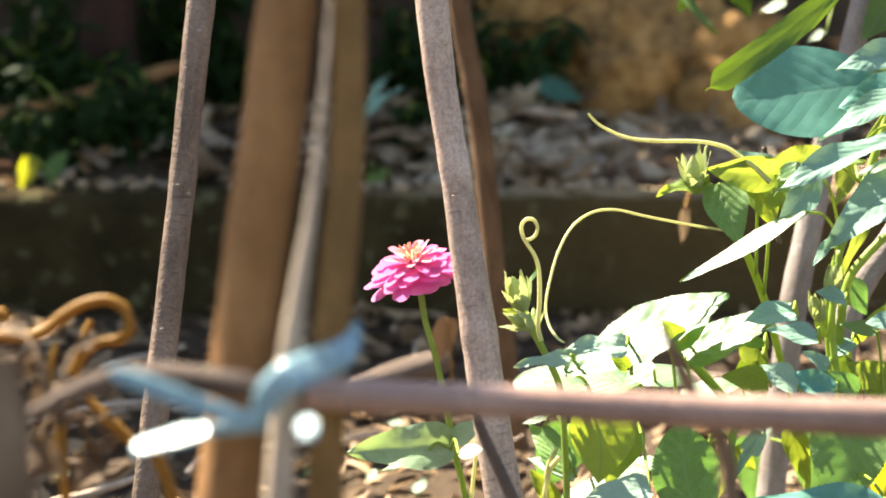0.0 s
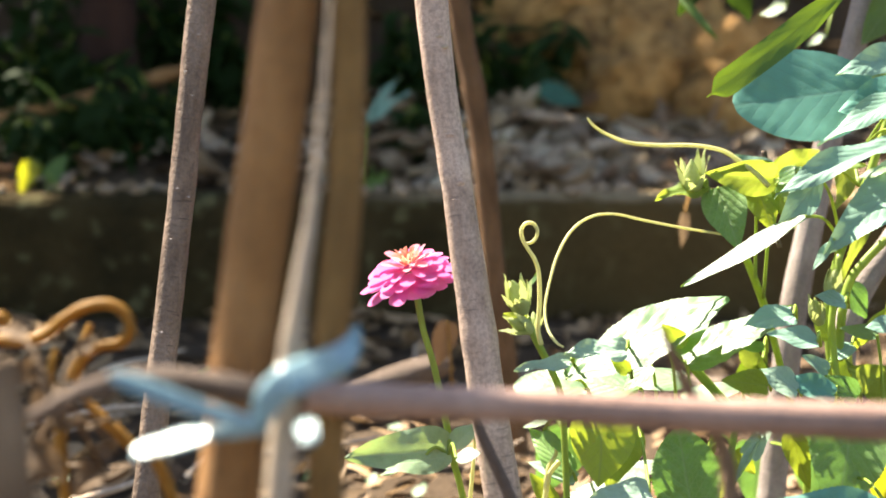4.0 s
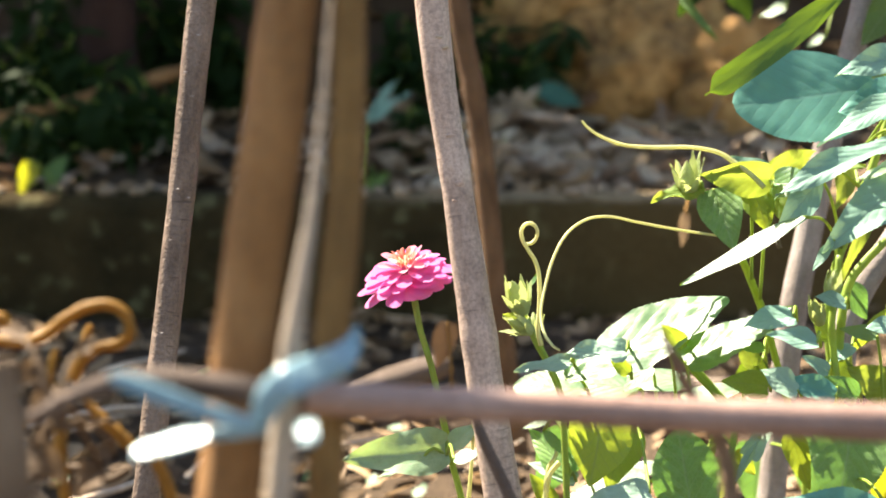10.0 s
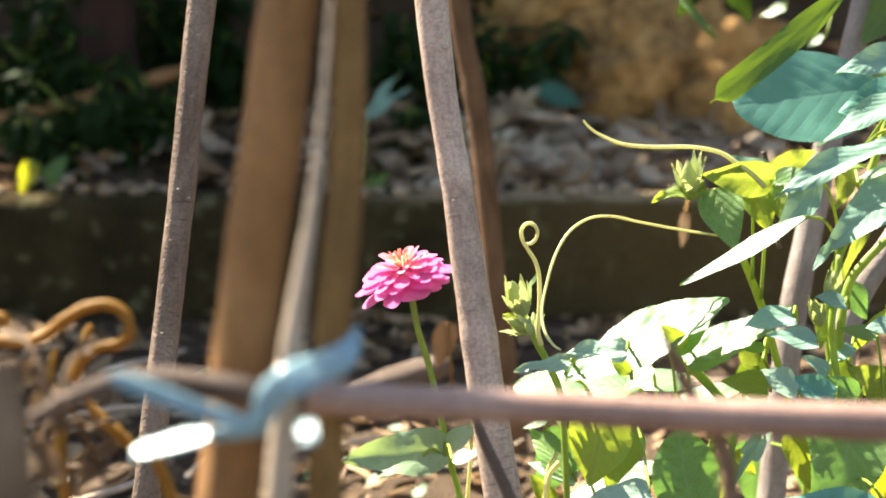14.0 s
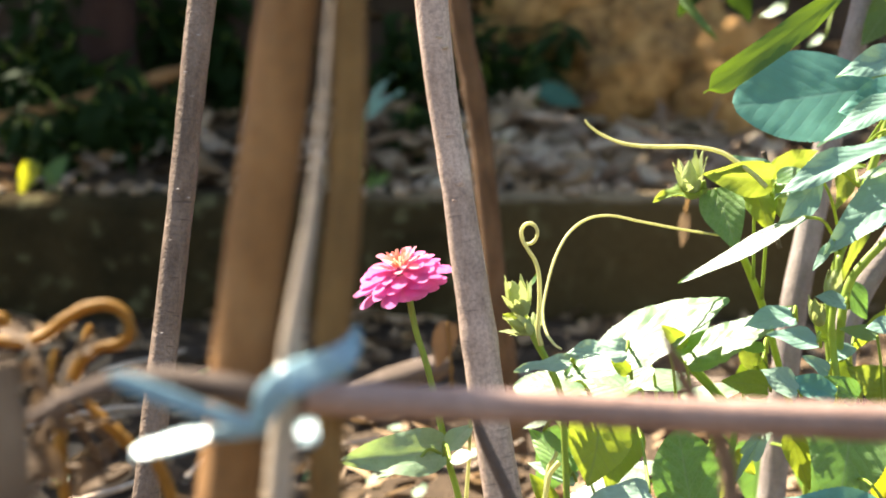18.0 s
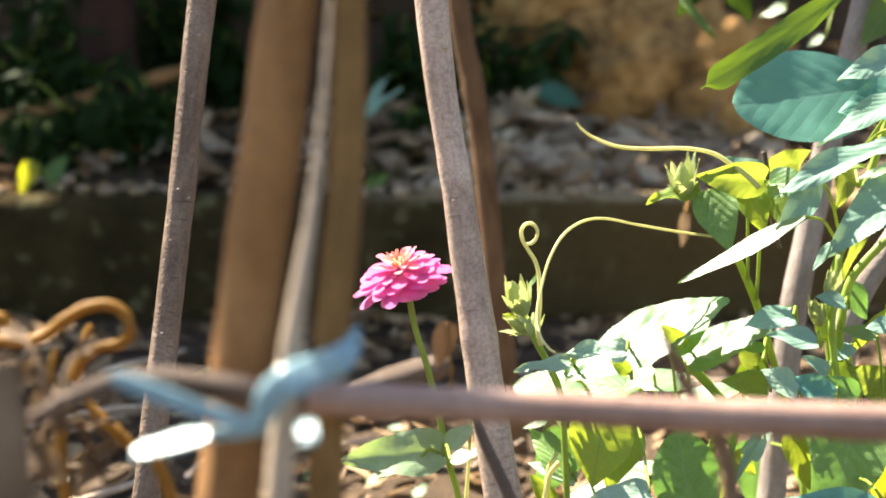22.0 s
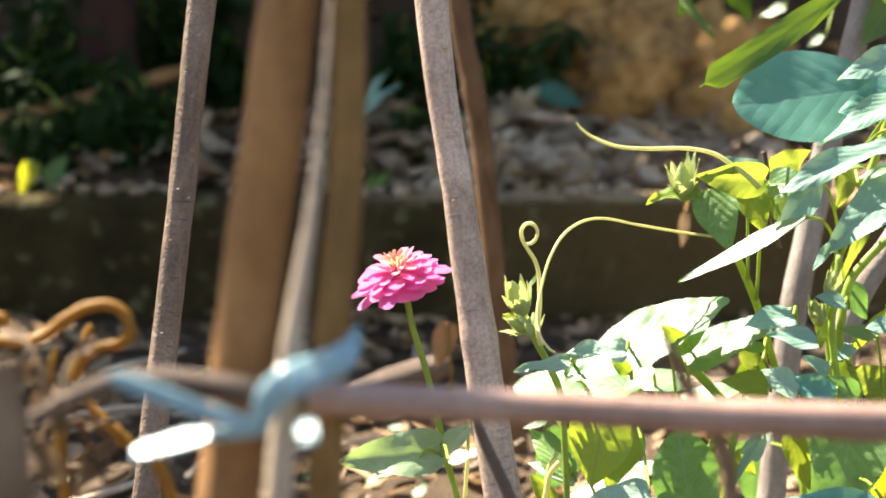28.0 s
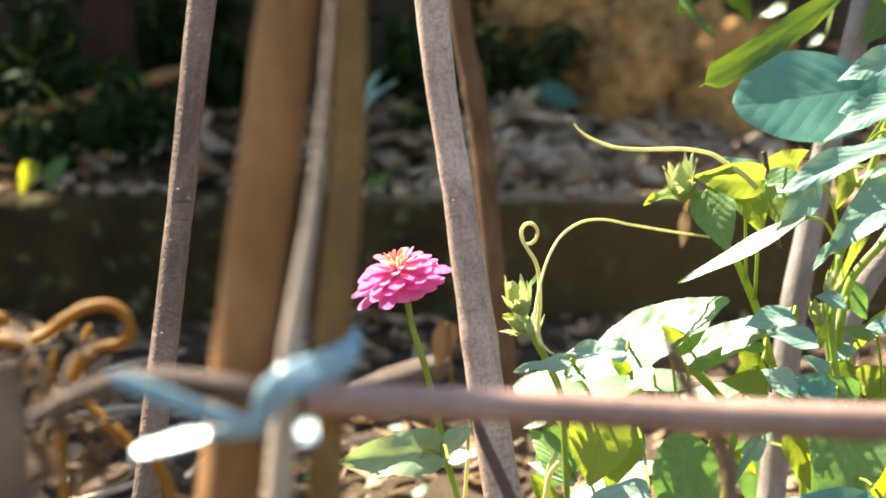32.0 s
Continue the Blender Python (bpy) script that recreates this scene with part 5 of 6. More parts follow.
leaf(low, (0.0781, 0.9226, 0.2442), (0.0433, 0.9172, 0.2420), (-0.16, -0.60, 0.78), 0.0117, LEAF_PALE, "ovate", (0.0832, 0.9563, 0.2334), wave=0.05, teeth=0.023, seed=32.0, crinkle=0.01)
leaf(low, (0.1140, 0.9263, 0.2355), (0.1015, 0.9284, 0.2486), (0.08, -0.97, 0.00), 0.0090, LEAF_LIME, "ovate", (0.1203, 0.9600, 0.2244), seed=92.0, teeth=0.027)
leaf(low, (0.1503, 0.9388, 0.2505), (0.1355, 0.9359, 0.2640), (0.08, -0.97, 0.00), 0.0112, LEAF_LIME, "ovate", (0.1579, 0.9726, 0.2400), seed=93.0, teeth=0.027)
leaf(low, (0.2056, 0.9952, 0.2234), (0.1955, 0.9989, 0.2463), (0.08, -0.97, 0.00), 0.0135, LEAF_YOUNG, "ovate", (0.2149, 1.0289, 0.2123), seed=39.0, teeth=0.036)
leaf(low, (0.2057, 0.9543, 0.2207), (0.1767, 0.9452, 0.2273), (0.00, -0.90, 0.40), 0.0190, LEAF_YOUNG, "ovate", (0.2153, 0.9879, 0.2092), seed=38.0, teeth=0.036, fold=0.2)
leaf(low, (0.2057, 0.9679, 0.2425), (0.1859, 0.9632, 0.2451), (0.00, -0.90, 0.40), 0.0074, LEAF_DEEP, "ovate", (0.2152, 1.0016, 0.2319), seed=94.0)
leaf(upper, (0.2312, 0.9342, 0.2537), (0.2001, 0.9304, 0.2616), (-0.16, -0.60, 0.78), 0.0172, LEAF_SAGE, "ovate", (0.2419, 0.9680, 0.2433), seed=43.0, teeth=0.023, crinkle=0.01)
leaf(low, (0.2182, 0.9246, 0.2246), (0.1949, 0.9220, 0.2401), (-0.16, -0.60, 0.78), 0.0211, LEAF_PALE, "ovate", (0.2284, 0.9582, 0.2130), seed=79.0, teeth=0.041, wave=0.06, crinkle=0.015)
leaf(upper, (0.2424, 0.9290, 0.2206), (0.2099, 0.9260, 0.2335), (0.00, -0.80, 0.55), 0.0176, LEAF_TEAL, "ovate", (0.2535, 0.9626, 0.2089), seed=41.0, teeth=0.041, wave=0.06, fold=0.25, crinkle=0.015)
leaf(upper, (0.2604, 0.9435, 0.2161), (0.2393, 0.9407, 0.2306), (0.00, -0.90, 0.40), 0.0155, LEAF_DEEP, "ovate", (0.2720, 0.9770, 0.2044), seed=42.0, teeth=0.041, fold=0.25)
leaf(upper, (0.2457, 0.9605, 0.2280), (0.2294, 0.9574, 0.2405), (-0.16, -0.60, 0.78), 0.0129, LEAF_SAGE, "ovate", (0.2567, 0.9942, 0.2168), seed=95.0, teeth=0.036)
leaf(upper, (0.2174, 1.0254, 0.2218), (0.1989, 1.0230, 0.2066), (0.08, -0.97, 0.00), 0.0202, LEAF_MID, "ovate", (0.2270, 1.0590, 0.2107), seed=78.0, teeth=0.027)
leaf(upper, (0.2941, 0.9731, 0.2114), (0.2600, 0.9659, 0.2297), (0.08, -0.97, 0.00), 0.0255, LEAF_YOUNG, "ovate", (0.3066, 1.0067, 0.1998), seed=81.0, teeth=0.045, crinkle=0.015)
leaf(upper, (0.2750, 1.0251, 0.2203), (0.2604, 1.0221, 0.2013), (0.08, -0.97, 0.00), 0.0219, LEAF_MID, "ovate", (0.2865, 1.0588, 0.2091), seed=80.0, teeth=0.027)
leaf(upper, (0.2953, 0.9603, 0.2582), (0.2661, 0.9506, 0.2610), (-0.16, -0.60, 0.78), 0.0181, LEAF_SAGE, "ovate", (0.3081, 0.9941, 0.2481), seed=40.0, teeth=0.027)
leaf(low, (0.2767, 0.9643, 0.2515), (0.2548, 0.9726, 0.2556), (-0.50, -0.42, 0.76), 0.0129, LEAF, "ovate", (0.2844, 0.9678, 0.1971), seed=24.0, fold=0.04, wave=0.012, quilt=0.002, crinkle=0.006)
leaf(upper, (0.2552, 0.9625, 0.2724), (0.2354, 0.9585, 0.2789), (-0.16, -0.60, 0.78), 0.0147, LEAF_SAGE, "ovate", (0.2665, 0.9964, 0.2627), seed=85.0, teeth=0.036)
leaf(upper, (0.2584, 1.0078, 0.2390), (0.2464, 1.0116, 0.2628), (0.08, -0.97, 0.00), 0.0128, LEAF_MID, "ovate", (0.2695, 1.0416, 0.2284), seed=83.0, teeth=0.027)
leaf(upper, (0.2750, 1.0332, 0.2715), (0.2888, 1.0296, 0.2483), (0.08, -0.97, 0.00), 0.0176, LEAF_DEEP, "ovate", (0.2865, 1.0672, 0.2620), seed=84.0)
leaf(upper, (0.2674, 0.9877, 0.2396), (0.2502, 0.9763, 0.2317), (-0.16, -0.60, 0.78), 0.0125, LEAF_SAGE, "ovate", (0.2790, 1.0214, 0.2290), seed=86.0, teeth=0.036)
leaf(upper, (0.2961, 1.0110, 0.2591), (0.2701, 0.9965, 0.2315), (0.30, -0.90, 0.10), 0.0101, LEAF_LIME, "lance", (0.3085, 1.0449, 0.2492), seed=96.0)
lime_leaf = leaf(low, (0.0951, 0.8983, 0.2187), (0.0877, 0.8817, 0.1777), (0.10, -0.97, -0.10), 0.0410, LEAF_LIME, "ovate", (0.1040, 1.0004, 0.1921), fold=0.2, teeth=0.023, seed=44.0, crinkle=0.01)
leaf(low, (0.1200, 0.9699, 0.1912), (0.1075, 0.9630, 0.1479), (0.08, -0.97, 0.00), 0.0285, LEAF_YOUNG, "ovate", (0.1206, 1.0002, 0.1909), seed=97.0, teeth=0.023)
leaf(low, (0.1606, 0.9405, 0.1336), (0.1499, 0.9549, 0.1924), (-0.15, -0.84, 0.50), 0.0435, LEAF_DEEP, "oval", (0.1624, 0.9896, 0.1240), fold=0.1, droop=0.0, teeth=0.027, seed=45.0, quilt=0.007, crinkle=0.022)
leaf(low, (0.1851, 0.9665, 0.1695), (0.1690, 0.9606, 0.1323), (0.08, -0.97, 0.00), 0.0213, LEAF_YOUNG, "ovate", (0.1776, 0.9962, 0.1655), seed=98.0, teeth=0.023)
leaf(upper, (0.2674, 0.9802, 0.1922), (0.2547, 0.9552, 0.1304), (0.00, -0.86, 0.50), 0.0505, LEAF_DEEP, "ovate", (0.2658, 1.0095, 0.1857), fold=0.12, seed=46.0, teeth=0.023, quilt=0.006, crinkle=0.012)
leaf(upper, (0.2313, 0.9982, 0.1783), (0.2444, 0.9873, 0.1415), (0.08, -0.97, 0.00), 0.0174, LEAF_LIME, "ovate", (0.2658, 1.0095, 0.1857), seed=47.0, teeth=0.023)
leaf(upper, (0.2975, 1.0087, 0.1805), (0.2952, 0.9993, 0.1211), (0.08, -0.97, 0.00), 0.0243, LEAF_YELLOW, "ovate", (0.2681, 1.0074, 0.1722), seed=48.0, teeth=0.023)
leaf(upper, (0.2620, 0.8647, 0.1661), (0.1741, 0.8517, 0.1799), (0.00, -0.66, 0.75), 0.0252, LEAF_TEAL, "ovate", (0.2727, 1.0031, 0.1452), seed=49.0, teeth=0.023, crinkle=0.01)
leaf(low, (0.2055, 0.9685, 0.1825), (0.1868, 0.9548, 0.1596), (-0.16, -0.60, 0.78), 0.0165, LEAF_PALE, "lobed", (0.1823, 0.9990, 0.1832), teeth=0.054, seed=99.0)
leaf(low, (0.1925, 0.9865, 0.1682), (0.2067, 0.9840, 0.1527), (0.08, -0.97, 0.00), 0.0127, LEAF_LIME, "ovate", (0.1789, 0.9970, 0.1706), seed=100.0, teeth=0.027)
leaf(shoot, (0.0827, 0.9647, 0.1587), (0.0560, 0.9892, 0.1851), (0.00, -0.90, 0.40), 0.0194, LEAF_DEEP, "ovate", (0.0779, 0.9453, 0.1637), seed=52.0, teeth=0.018, fold=0.2)
leaf(shoot, (0.0651, 0.9693, 0.1876), (0.0799, 0.9518, 0.1762), (-0.36, -0.43, 0.82), 0.0075, LEAF, "lance", (0.0764, 0.9499, 0.1930), seed=54.0, fold=0.04, wave=0.012, quilt=0.002)
leaf(shoot, (0.0694, 0.9896, 0.1877), (0.0523, 0.9910, 0.1842), (-0.36, -0.44, 0.82), 0.0065, LEAF, "lance", (0.0764, 0.9499, 0.1930), seed=55.0, fold=0.04, wave=0.012, quilt=0.002)
leaf(shoot, (0.0863, 0.9642, 0.1551), (0.0547, 0.9760, 0.1659), (-0.16, -0.60, 0.78), 0.0143, LEAF_PALE, "ovate", (0.0781, 0.9444, 0.1584), seed=53.0, teeth=0.018, fold=0.3)
leaf(shoot, (0.0761, 0.9611, 0.1359), (0.0563, 0.9649, 0.1594), (0.08, -0.97, 0.00), 0.0125, LEAF_LIME, "lance", (0.0788, 0.9411, 0.1371), seed=101.0)
leaf(low, (0.1365, 0.9835, 0.1490), (0.0744, 0.9892, 0.1363), (-0.38, -0.42, 0.83), 0.0293, LEAF, "ovate", (0.1662, 0.9911, 0.1337), seed=50.0, fold=0.04, wave=0.012, quilt=0.002, crinkle=0.006, teeth=0.023)
leaf(low, (0.1232, 0.8860, 0.1728), (0.0852, 0.8759, 0.1733), (-0.16, -0.60, 0.78), 0.0205, LEAF_PALE, "ovate", (0.1266, 1.0002, 0.1904), seed=51.0, teeth=0.032, wave=0.05, crinkle=0.015)
leaf(low, (0.1416, 0.9946, 0.1556), (0.1082, 0.9982, 0.1490), (-0.39, -0.42, 0.82), 0.0148, LEAF, "ovate", (0.1699, 0.9927, 0.1434), seed=77.0, fold=0.04, wave=0.012, quilt=0.002, crinkle=0.006)
leaf(shoot, (0.0934, 1.0955, 0.1530), (0.0727, 1.0877, 0.1040), (0.08, -0.97, 0.00), 0.0382, LEAF_DEEP, "ovate", (0.0776, 0.9470, 0.1743), seed=72.0)
leaf(upper, (0.2644, 1.2588, 0.0974), (0.2620, 1.2499, 0.0411), (0.08, -0.97, 0.00), 0.0487, LEAF_DEEP, "ovate", (0.2739, 1.0020, 0.1384), seed=70.0)
leaf(upper, (0.3167, 1.2595, 0.1021), (0.3119, 1.2506, 0.0458), (0.08, -0.97, 0.00), 0.0490, LEAF_DEEP, "ovate", (0.2739, 1.0020, 0.1384), seed=73.0)
tube("stem", inside(low, [(0.1507, 0.9773, 0.2382, 0.0024), (0.1602, 0.9757, 0.2281, 0.0024), (0.1690, 0.9742, 0.2187, 0.0024), (0.1770, 0.9729, 0.2100, 0.0024), (0.1851, 0.9706, 0.1956, 0.0024)]), STEM, low, 8, 20, 0.05, 8.0)
tube("stem", inside(upper, [(0.2568, 0.9871, 0.2996, 0.0024), (0.2538, 0.9832, 0.2750, 0.0024), (0.2516, 0.9797, 0.2534, 0.0024), (0.2538, 0.9757, 0.2281, 0.0024), (0.2582, 0.9712, 0.1992, 0.0024)]), STEM, upper, 8, 30, 0.05, 9.0)
tube("stem", inside(upper, [(0.2896, 0.9985, 0.3078, 0.0030), (0.2763, 0.9964, 0.2943, 0.0030), (0.2660, 0.9942, 0.2805, 0.0030), (0.2608, 0.9907, 0.2586, 0.0030), (0.2586, 0.9861, 0.2294, 0.0030)]), STEM, upper, 8, 24, 0.05, 10.0)
tube("tendril", inside(low, [(0.0742, 0.9516, 0.1718, 0.0018), (0.0684, 0.9505, 0.1646, 0.0018), (0.0663, 0.9491, 0.1561, 0.0018), (0.0641, 0.9470, 0.1426, 0.0018)]), TENDRIL, low, 8, 24)
tube("tendril", inside(low, [(0.0680, 0.9694, 0.1883, 0.0011), (0.0735, 0.9671, 0.1739, 0.0013), (0.0680, 0.9654, 0.1630, 0.0013), (0.0662, 0.9626, 0.1450, 0.0015), (0.0680, 0.9597, 0.1269, 0.0015)]), TENDRIL, low, 8, 24)

# ---- a sprig that hangs behind the vine ----
hanging = thing("hanging_vine", (0.3267, 1.4787, 0.5270), "vine tips with glossy leaves hanging behind the large leaves", "vine")
tube("stem", inside(hanging, [(0.2100, 1.4737, 0.4956, 0.0021), (0.2471, 1.4754, 0.5061, 0.0027), (0.3267, 1.4787, 0.5270, 0.0032), (0.3903, 1.4737, 0.4956, 0.0032), (0.4328, 1.4638, 0.4327, 0.0032)]), STEM, hanging, 8, 30, 0.05, 8.0)
leaf(hanging, (0.2153, 1.4708, 0.4773), (0.2514, 1.4330, 0.4302), (-0.5, -0.5, 0.7), 0.0085, LEAF_MID, "lance", (0.2206, 1.4737, 0.4956), seed=60.0)
leaf(hanging, (0.3113, 1.4170, 0.4569), (0.2888, 1.4312, 0.4508), (-0.52, -0.50, 0.69), 0.0170, LEAF, "ovate", (0.3267, 1.4779, 0.5218), seed=61.0)
leaf(hanging, (0.3472, 1.4130, 0.4317), (0.3304, 1.4186, 0.4224), (-0.53, -0.49, 0.69), 0.0120, LEAF, "lance", (0.3797, 1.4737, 0.4956), seed=62.0)
leaf(hanging, (0.2776, 1.5228, 0.4860), (0.2995, 1.5159, 0.4426), (0.1, -0.9, 0.3), 0.0274, LEAF_DARK, "ovate", (0.2737, 1.4762, 0.5113), seed=63.0)
leaf(hanging, (0.2502, 1.5228, 0.4860), (0.2282, 1.5168, 0.4481), (0.1, -0.9, 0.3), 0.0219, LEAF_DARK, "ovate", (0.2471, 1.4754, 0.5061), seed=64.0)
leaf(hanging, (0.3845, 1.2697, 0.4862), (0.3351, 1.2306, 0.4309), (0.1, -0.9, 0.25), 0.0424, LEAF_MID, "ovate", (0.4115, 1.4704, 0.4746), seed=66.0)
leaf(hanging, (0.3973, 1.4173, 0.4590), (0.3664, 1.3947, 0.4440), (-0.1, -0.6, 0.8), 0.0256, LEAF, "ovate", (0.4115, 1.4687, 0.4642), seed=65.0)

# ---- plants of the shaded bank ----
def shrub(base, count, reach, size, seed, mat, label, name="shrub", narrow=0.35):
    """A low plant: a few stems with many small leaves, each leaf a folded blade."""
    rnd = random.Random(seed)
    ob = thing(name, base, label, name, "plants of the bank")
    verts, faces, uvs = [], [], []
    for s in range(count):
        a, out = rnd.uniform(0, 6.28), rnd.uniform(0.2, 1.0)
        tip = Vector((math.cos(a) * out * reach, -abs(math.sin(a)) * out * reach * 0.5, reach * rnd.uniform(0.5, 1.3)))
        tube("stem", [(0, 0, -0.02, 0.003), (*(tip * 0.5 + Vector((0, 0, 0.03))), 0.0025), (*tip, 0.001)], STEM, ob, 6, 8)
        for k in range(9):
            u = 0.25 + 0.75 * k / 8
            at = tip * u + Vector((0, 0, 0.12 * reach * u * (1 - u)))
            w = Vector((rnd.uniform(-1, 1), rnd.uniform(-1, 0.2), rnd.uniform(-0.8, 0.5))).normalized()
            v2, f2, u2 = leaf_mesh_low(at, at + w * size * rnd.uniform(0.6, 1.2), (rnd.uniform(-0.5, 0.5), -0.5, 1), size * narrow)
            o = len(verts)
            verts += v2
            faces += [tuple(i + o for i in f) for f in f2]
            uvs += u2
    mesh_object("foliage", verts, faces, mat, ob, uvs)
    return ob


def leaf_mesh_low(base, tip, normal, width):
    turn, length = blade_frame(base, tip, normal)
    verts, faces, uvs = [], [], []
    for i in range(7):
        u = i / 6
        w = width * math.sin(math.pi * (0.05 + 0.93 * u) ** 0.8)
        for v in (-1, 0, 1):
            verts.append(Vector(base) + turn @ Vector((u * length, v * w / 2, 0.2 * abs(v) * w - 0.25 * u * u * length)))
            uvs.append((u, v * 0.4))
    for i in range(6):
        for j in range(2):
            a = i * 3 + j
            faces.append((a, a + 3, a + 4, a + 1))
    return verts, faces, uvs


for px, (base, count, reach, size) in enumerate([
        ((-0.6650, 2.6044, 0.1552), 9, 0.16, 0.06), ((-0.5866, 2.6839, 0.1459), 7, 0.09, 0.06), ((-0.7812, 2.9611, 0.2980), 10, 0.2, 0.08), 
        ((-0.4433, 3.0285, 0.4036), 9, 0.18, 0.08), ((-0.3933, 2.7961, 0.2152), 8, 0.14, 0.07), ((-0.1014, 2.9679, 0.3406), 9, 0.18, 0.09), ((0.0955, 2.7162, 0.2222), 9, 0.18, 0.07),
        ((0.0918, 2.9377, 0.3418), 9, 0.16, 0.08), ((-0.0783, 2.5333, 0.1541), 5, 0.07, 0.05), ((-0.8523, 3.0789, 0.4027), 9, 0.2, 0.08),
        ((-0.4837, 2.8558, 0.2726), 10, 0.2, 0.08), ((-0.7565, 2.7762, 0.2169), 10, 0.2, 0.08), ((-0.5201, 3.0319, 0.4253), 12, 0.22, 0.09),
        ((-0.1141, 3.0319, 0.4253), 11, 0.2, 0.09), ((-0.0655, 2.8041, 0.2658), 8, 0.14, 0.07), ((0.1273, 3.0319, 0.4253), 10, 0.18, 0.09), ((-0.6219, 2.5890, 0.1857), 8, 0.13, 0.06),
        ((-0.6149, 2.4296, 0.2026), 8, 0.10, 0.055), ((-0.5637, 2.4595, 0.1994), 9, 0.12, 0.06), ((-0.4989, 2.4296, 0.2026), 8, 0.10, 0.055), ((-0.4608, 2.4908, 0.2053), 7, 0.10, 0.05), ((-0.1088, 2.3871, 0.1895), 5, 0.05, 0.045)]):
    x, y, z = base
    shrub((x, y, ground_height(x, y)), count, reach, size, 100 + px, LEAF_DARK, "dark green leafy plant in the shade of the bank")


def low_leaf(name, base, tip, normal, width, mat, label, foot):
    """A single leaf on its own stalk that grows from the bank."""
    ob = thing(name, base, label, "plant", "plants of the bank")
    leaf(ob, base, tip, normal, width, mat, "ovate", foot, "", DRY_STEM if mat in (LITTER, DRY_DULL) else STEM, seed=base[0])
    return ob


low_leaf("seedling", (-0.6107, 2.2922, 0.2298), (-0.6238, 2.2645, 0.1824), (0.0, -0.8, -0.6), 0.0303, LEAF_YELLOW, "sunlit yellow green leaf over the edging wall", (-0.5670, 2.2843, 0.1800))
pale_leaf = low_leaf("seedling", (-0.1211, 2.4015, 0.2805), (-0.0685, 2.4132, 0.3542), (-0.3, -0.6, 0.75), 0.0200, LEAF_SAGE, "two pale blue green leaves on the bank", (-0.1211, 2.2837, 0.1758))
leaf(pale_leaf, (-0.1171, 2.3908, 0.2769), (-0.0542, 2.3995, 0.3322), (-0.3, -0.6, 0.75), 0.0200, LEAF_SAGE, "lance", (-0.1211, 2.2837, 0.1758), seed=2.0)
low_leaf("seedling", (0.1626, 2.6101, 0.3191), (0.2387, 2.6061, 0.2937), (0.1, -0.85, 0.5), 0.0418, LEAF_BANK, "blue green leaf on the bank", (0.1388, 2.5890, 0.1857))
low_leaf("seedling", (-0.1164, 2.3239, 0.1742), (-0.0846, 2.3489, 0.2042), (0.1, -0.9, 0.1), 0.030, LEAF_YOUNG, "small green leaf at the edge of the bank", (-0.1099, 2.3105, 0.1536))
low_leaf("seedling", (-0.5889, 2.2873, 0.1991), (-0.5634, 2.3139, 0.2387), (0.1, -0.9, 0.2), 0.028, LEAF_MID, "green leaf beside the yellow one over the edging wall", (-0.5787, 2.2618, 0.1659))
low_leaf("dry_seedling", (0.2348, 1.4869, 0.2595), (0.2326, 1.4816, 0.2259), (0.2, -0.95, -0.1), 0.0121, LITTER, "withered orange leaf hanging on a stalk", (0.2610, 1.5905, 0.2739))
low_leaf("dry_seedling", (0.0044, 1.4705, 0.1554), (-0.0049, 1.4632, 0.1094), (0.4, -0.85, 0.1), 0.0274, DRY_DULL, "withered brown leaf hanging by the soil", (0.0088, 1.4602, 0.0904))
low_leaf("seedling", (0.0684, 2.4517, 0.2138), (0.1044, 2.4580, 0.2538), (0.1, -0.8, 0.5), 0.022, LEAF_DEEP, "small green leaf in the shade of the bank", (0.0723, 2.4282, 0.1938))


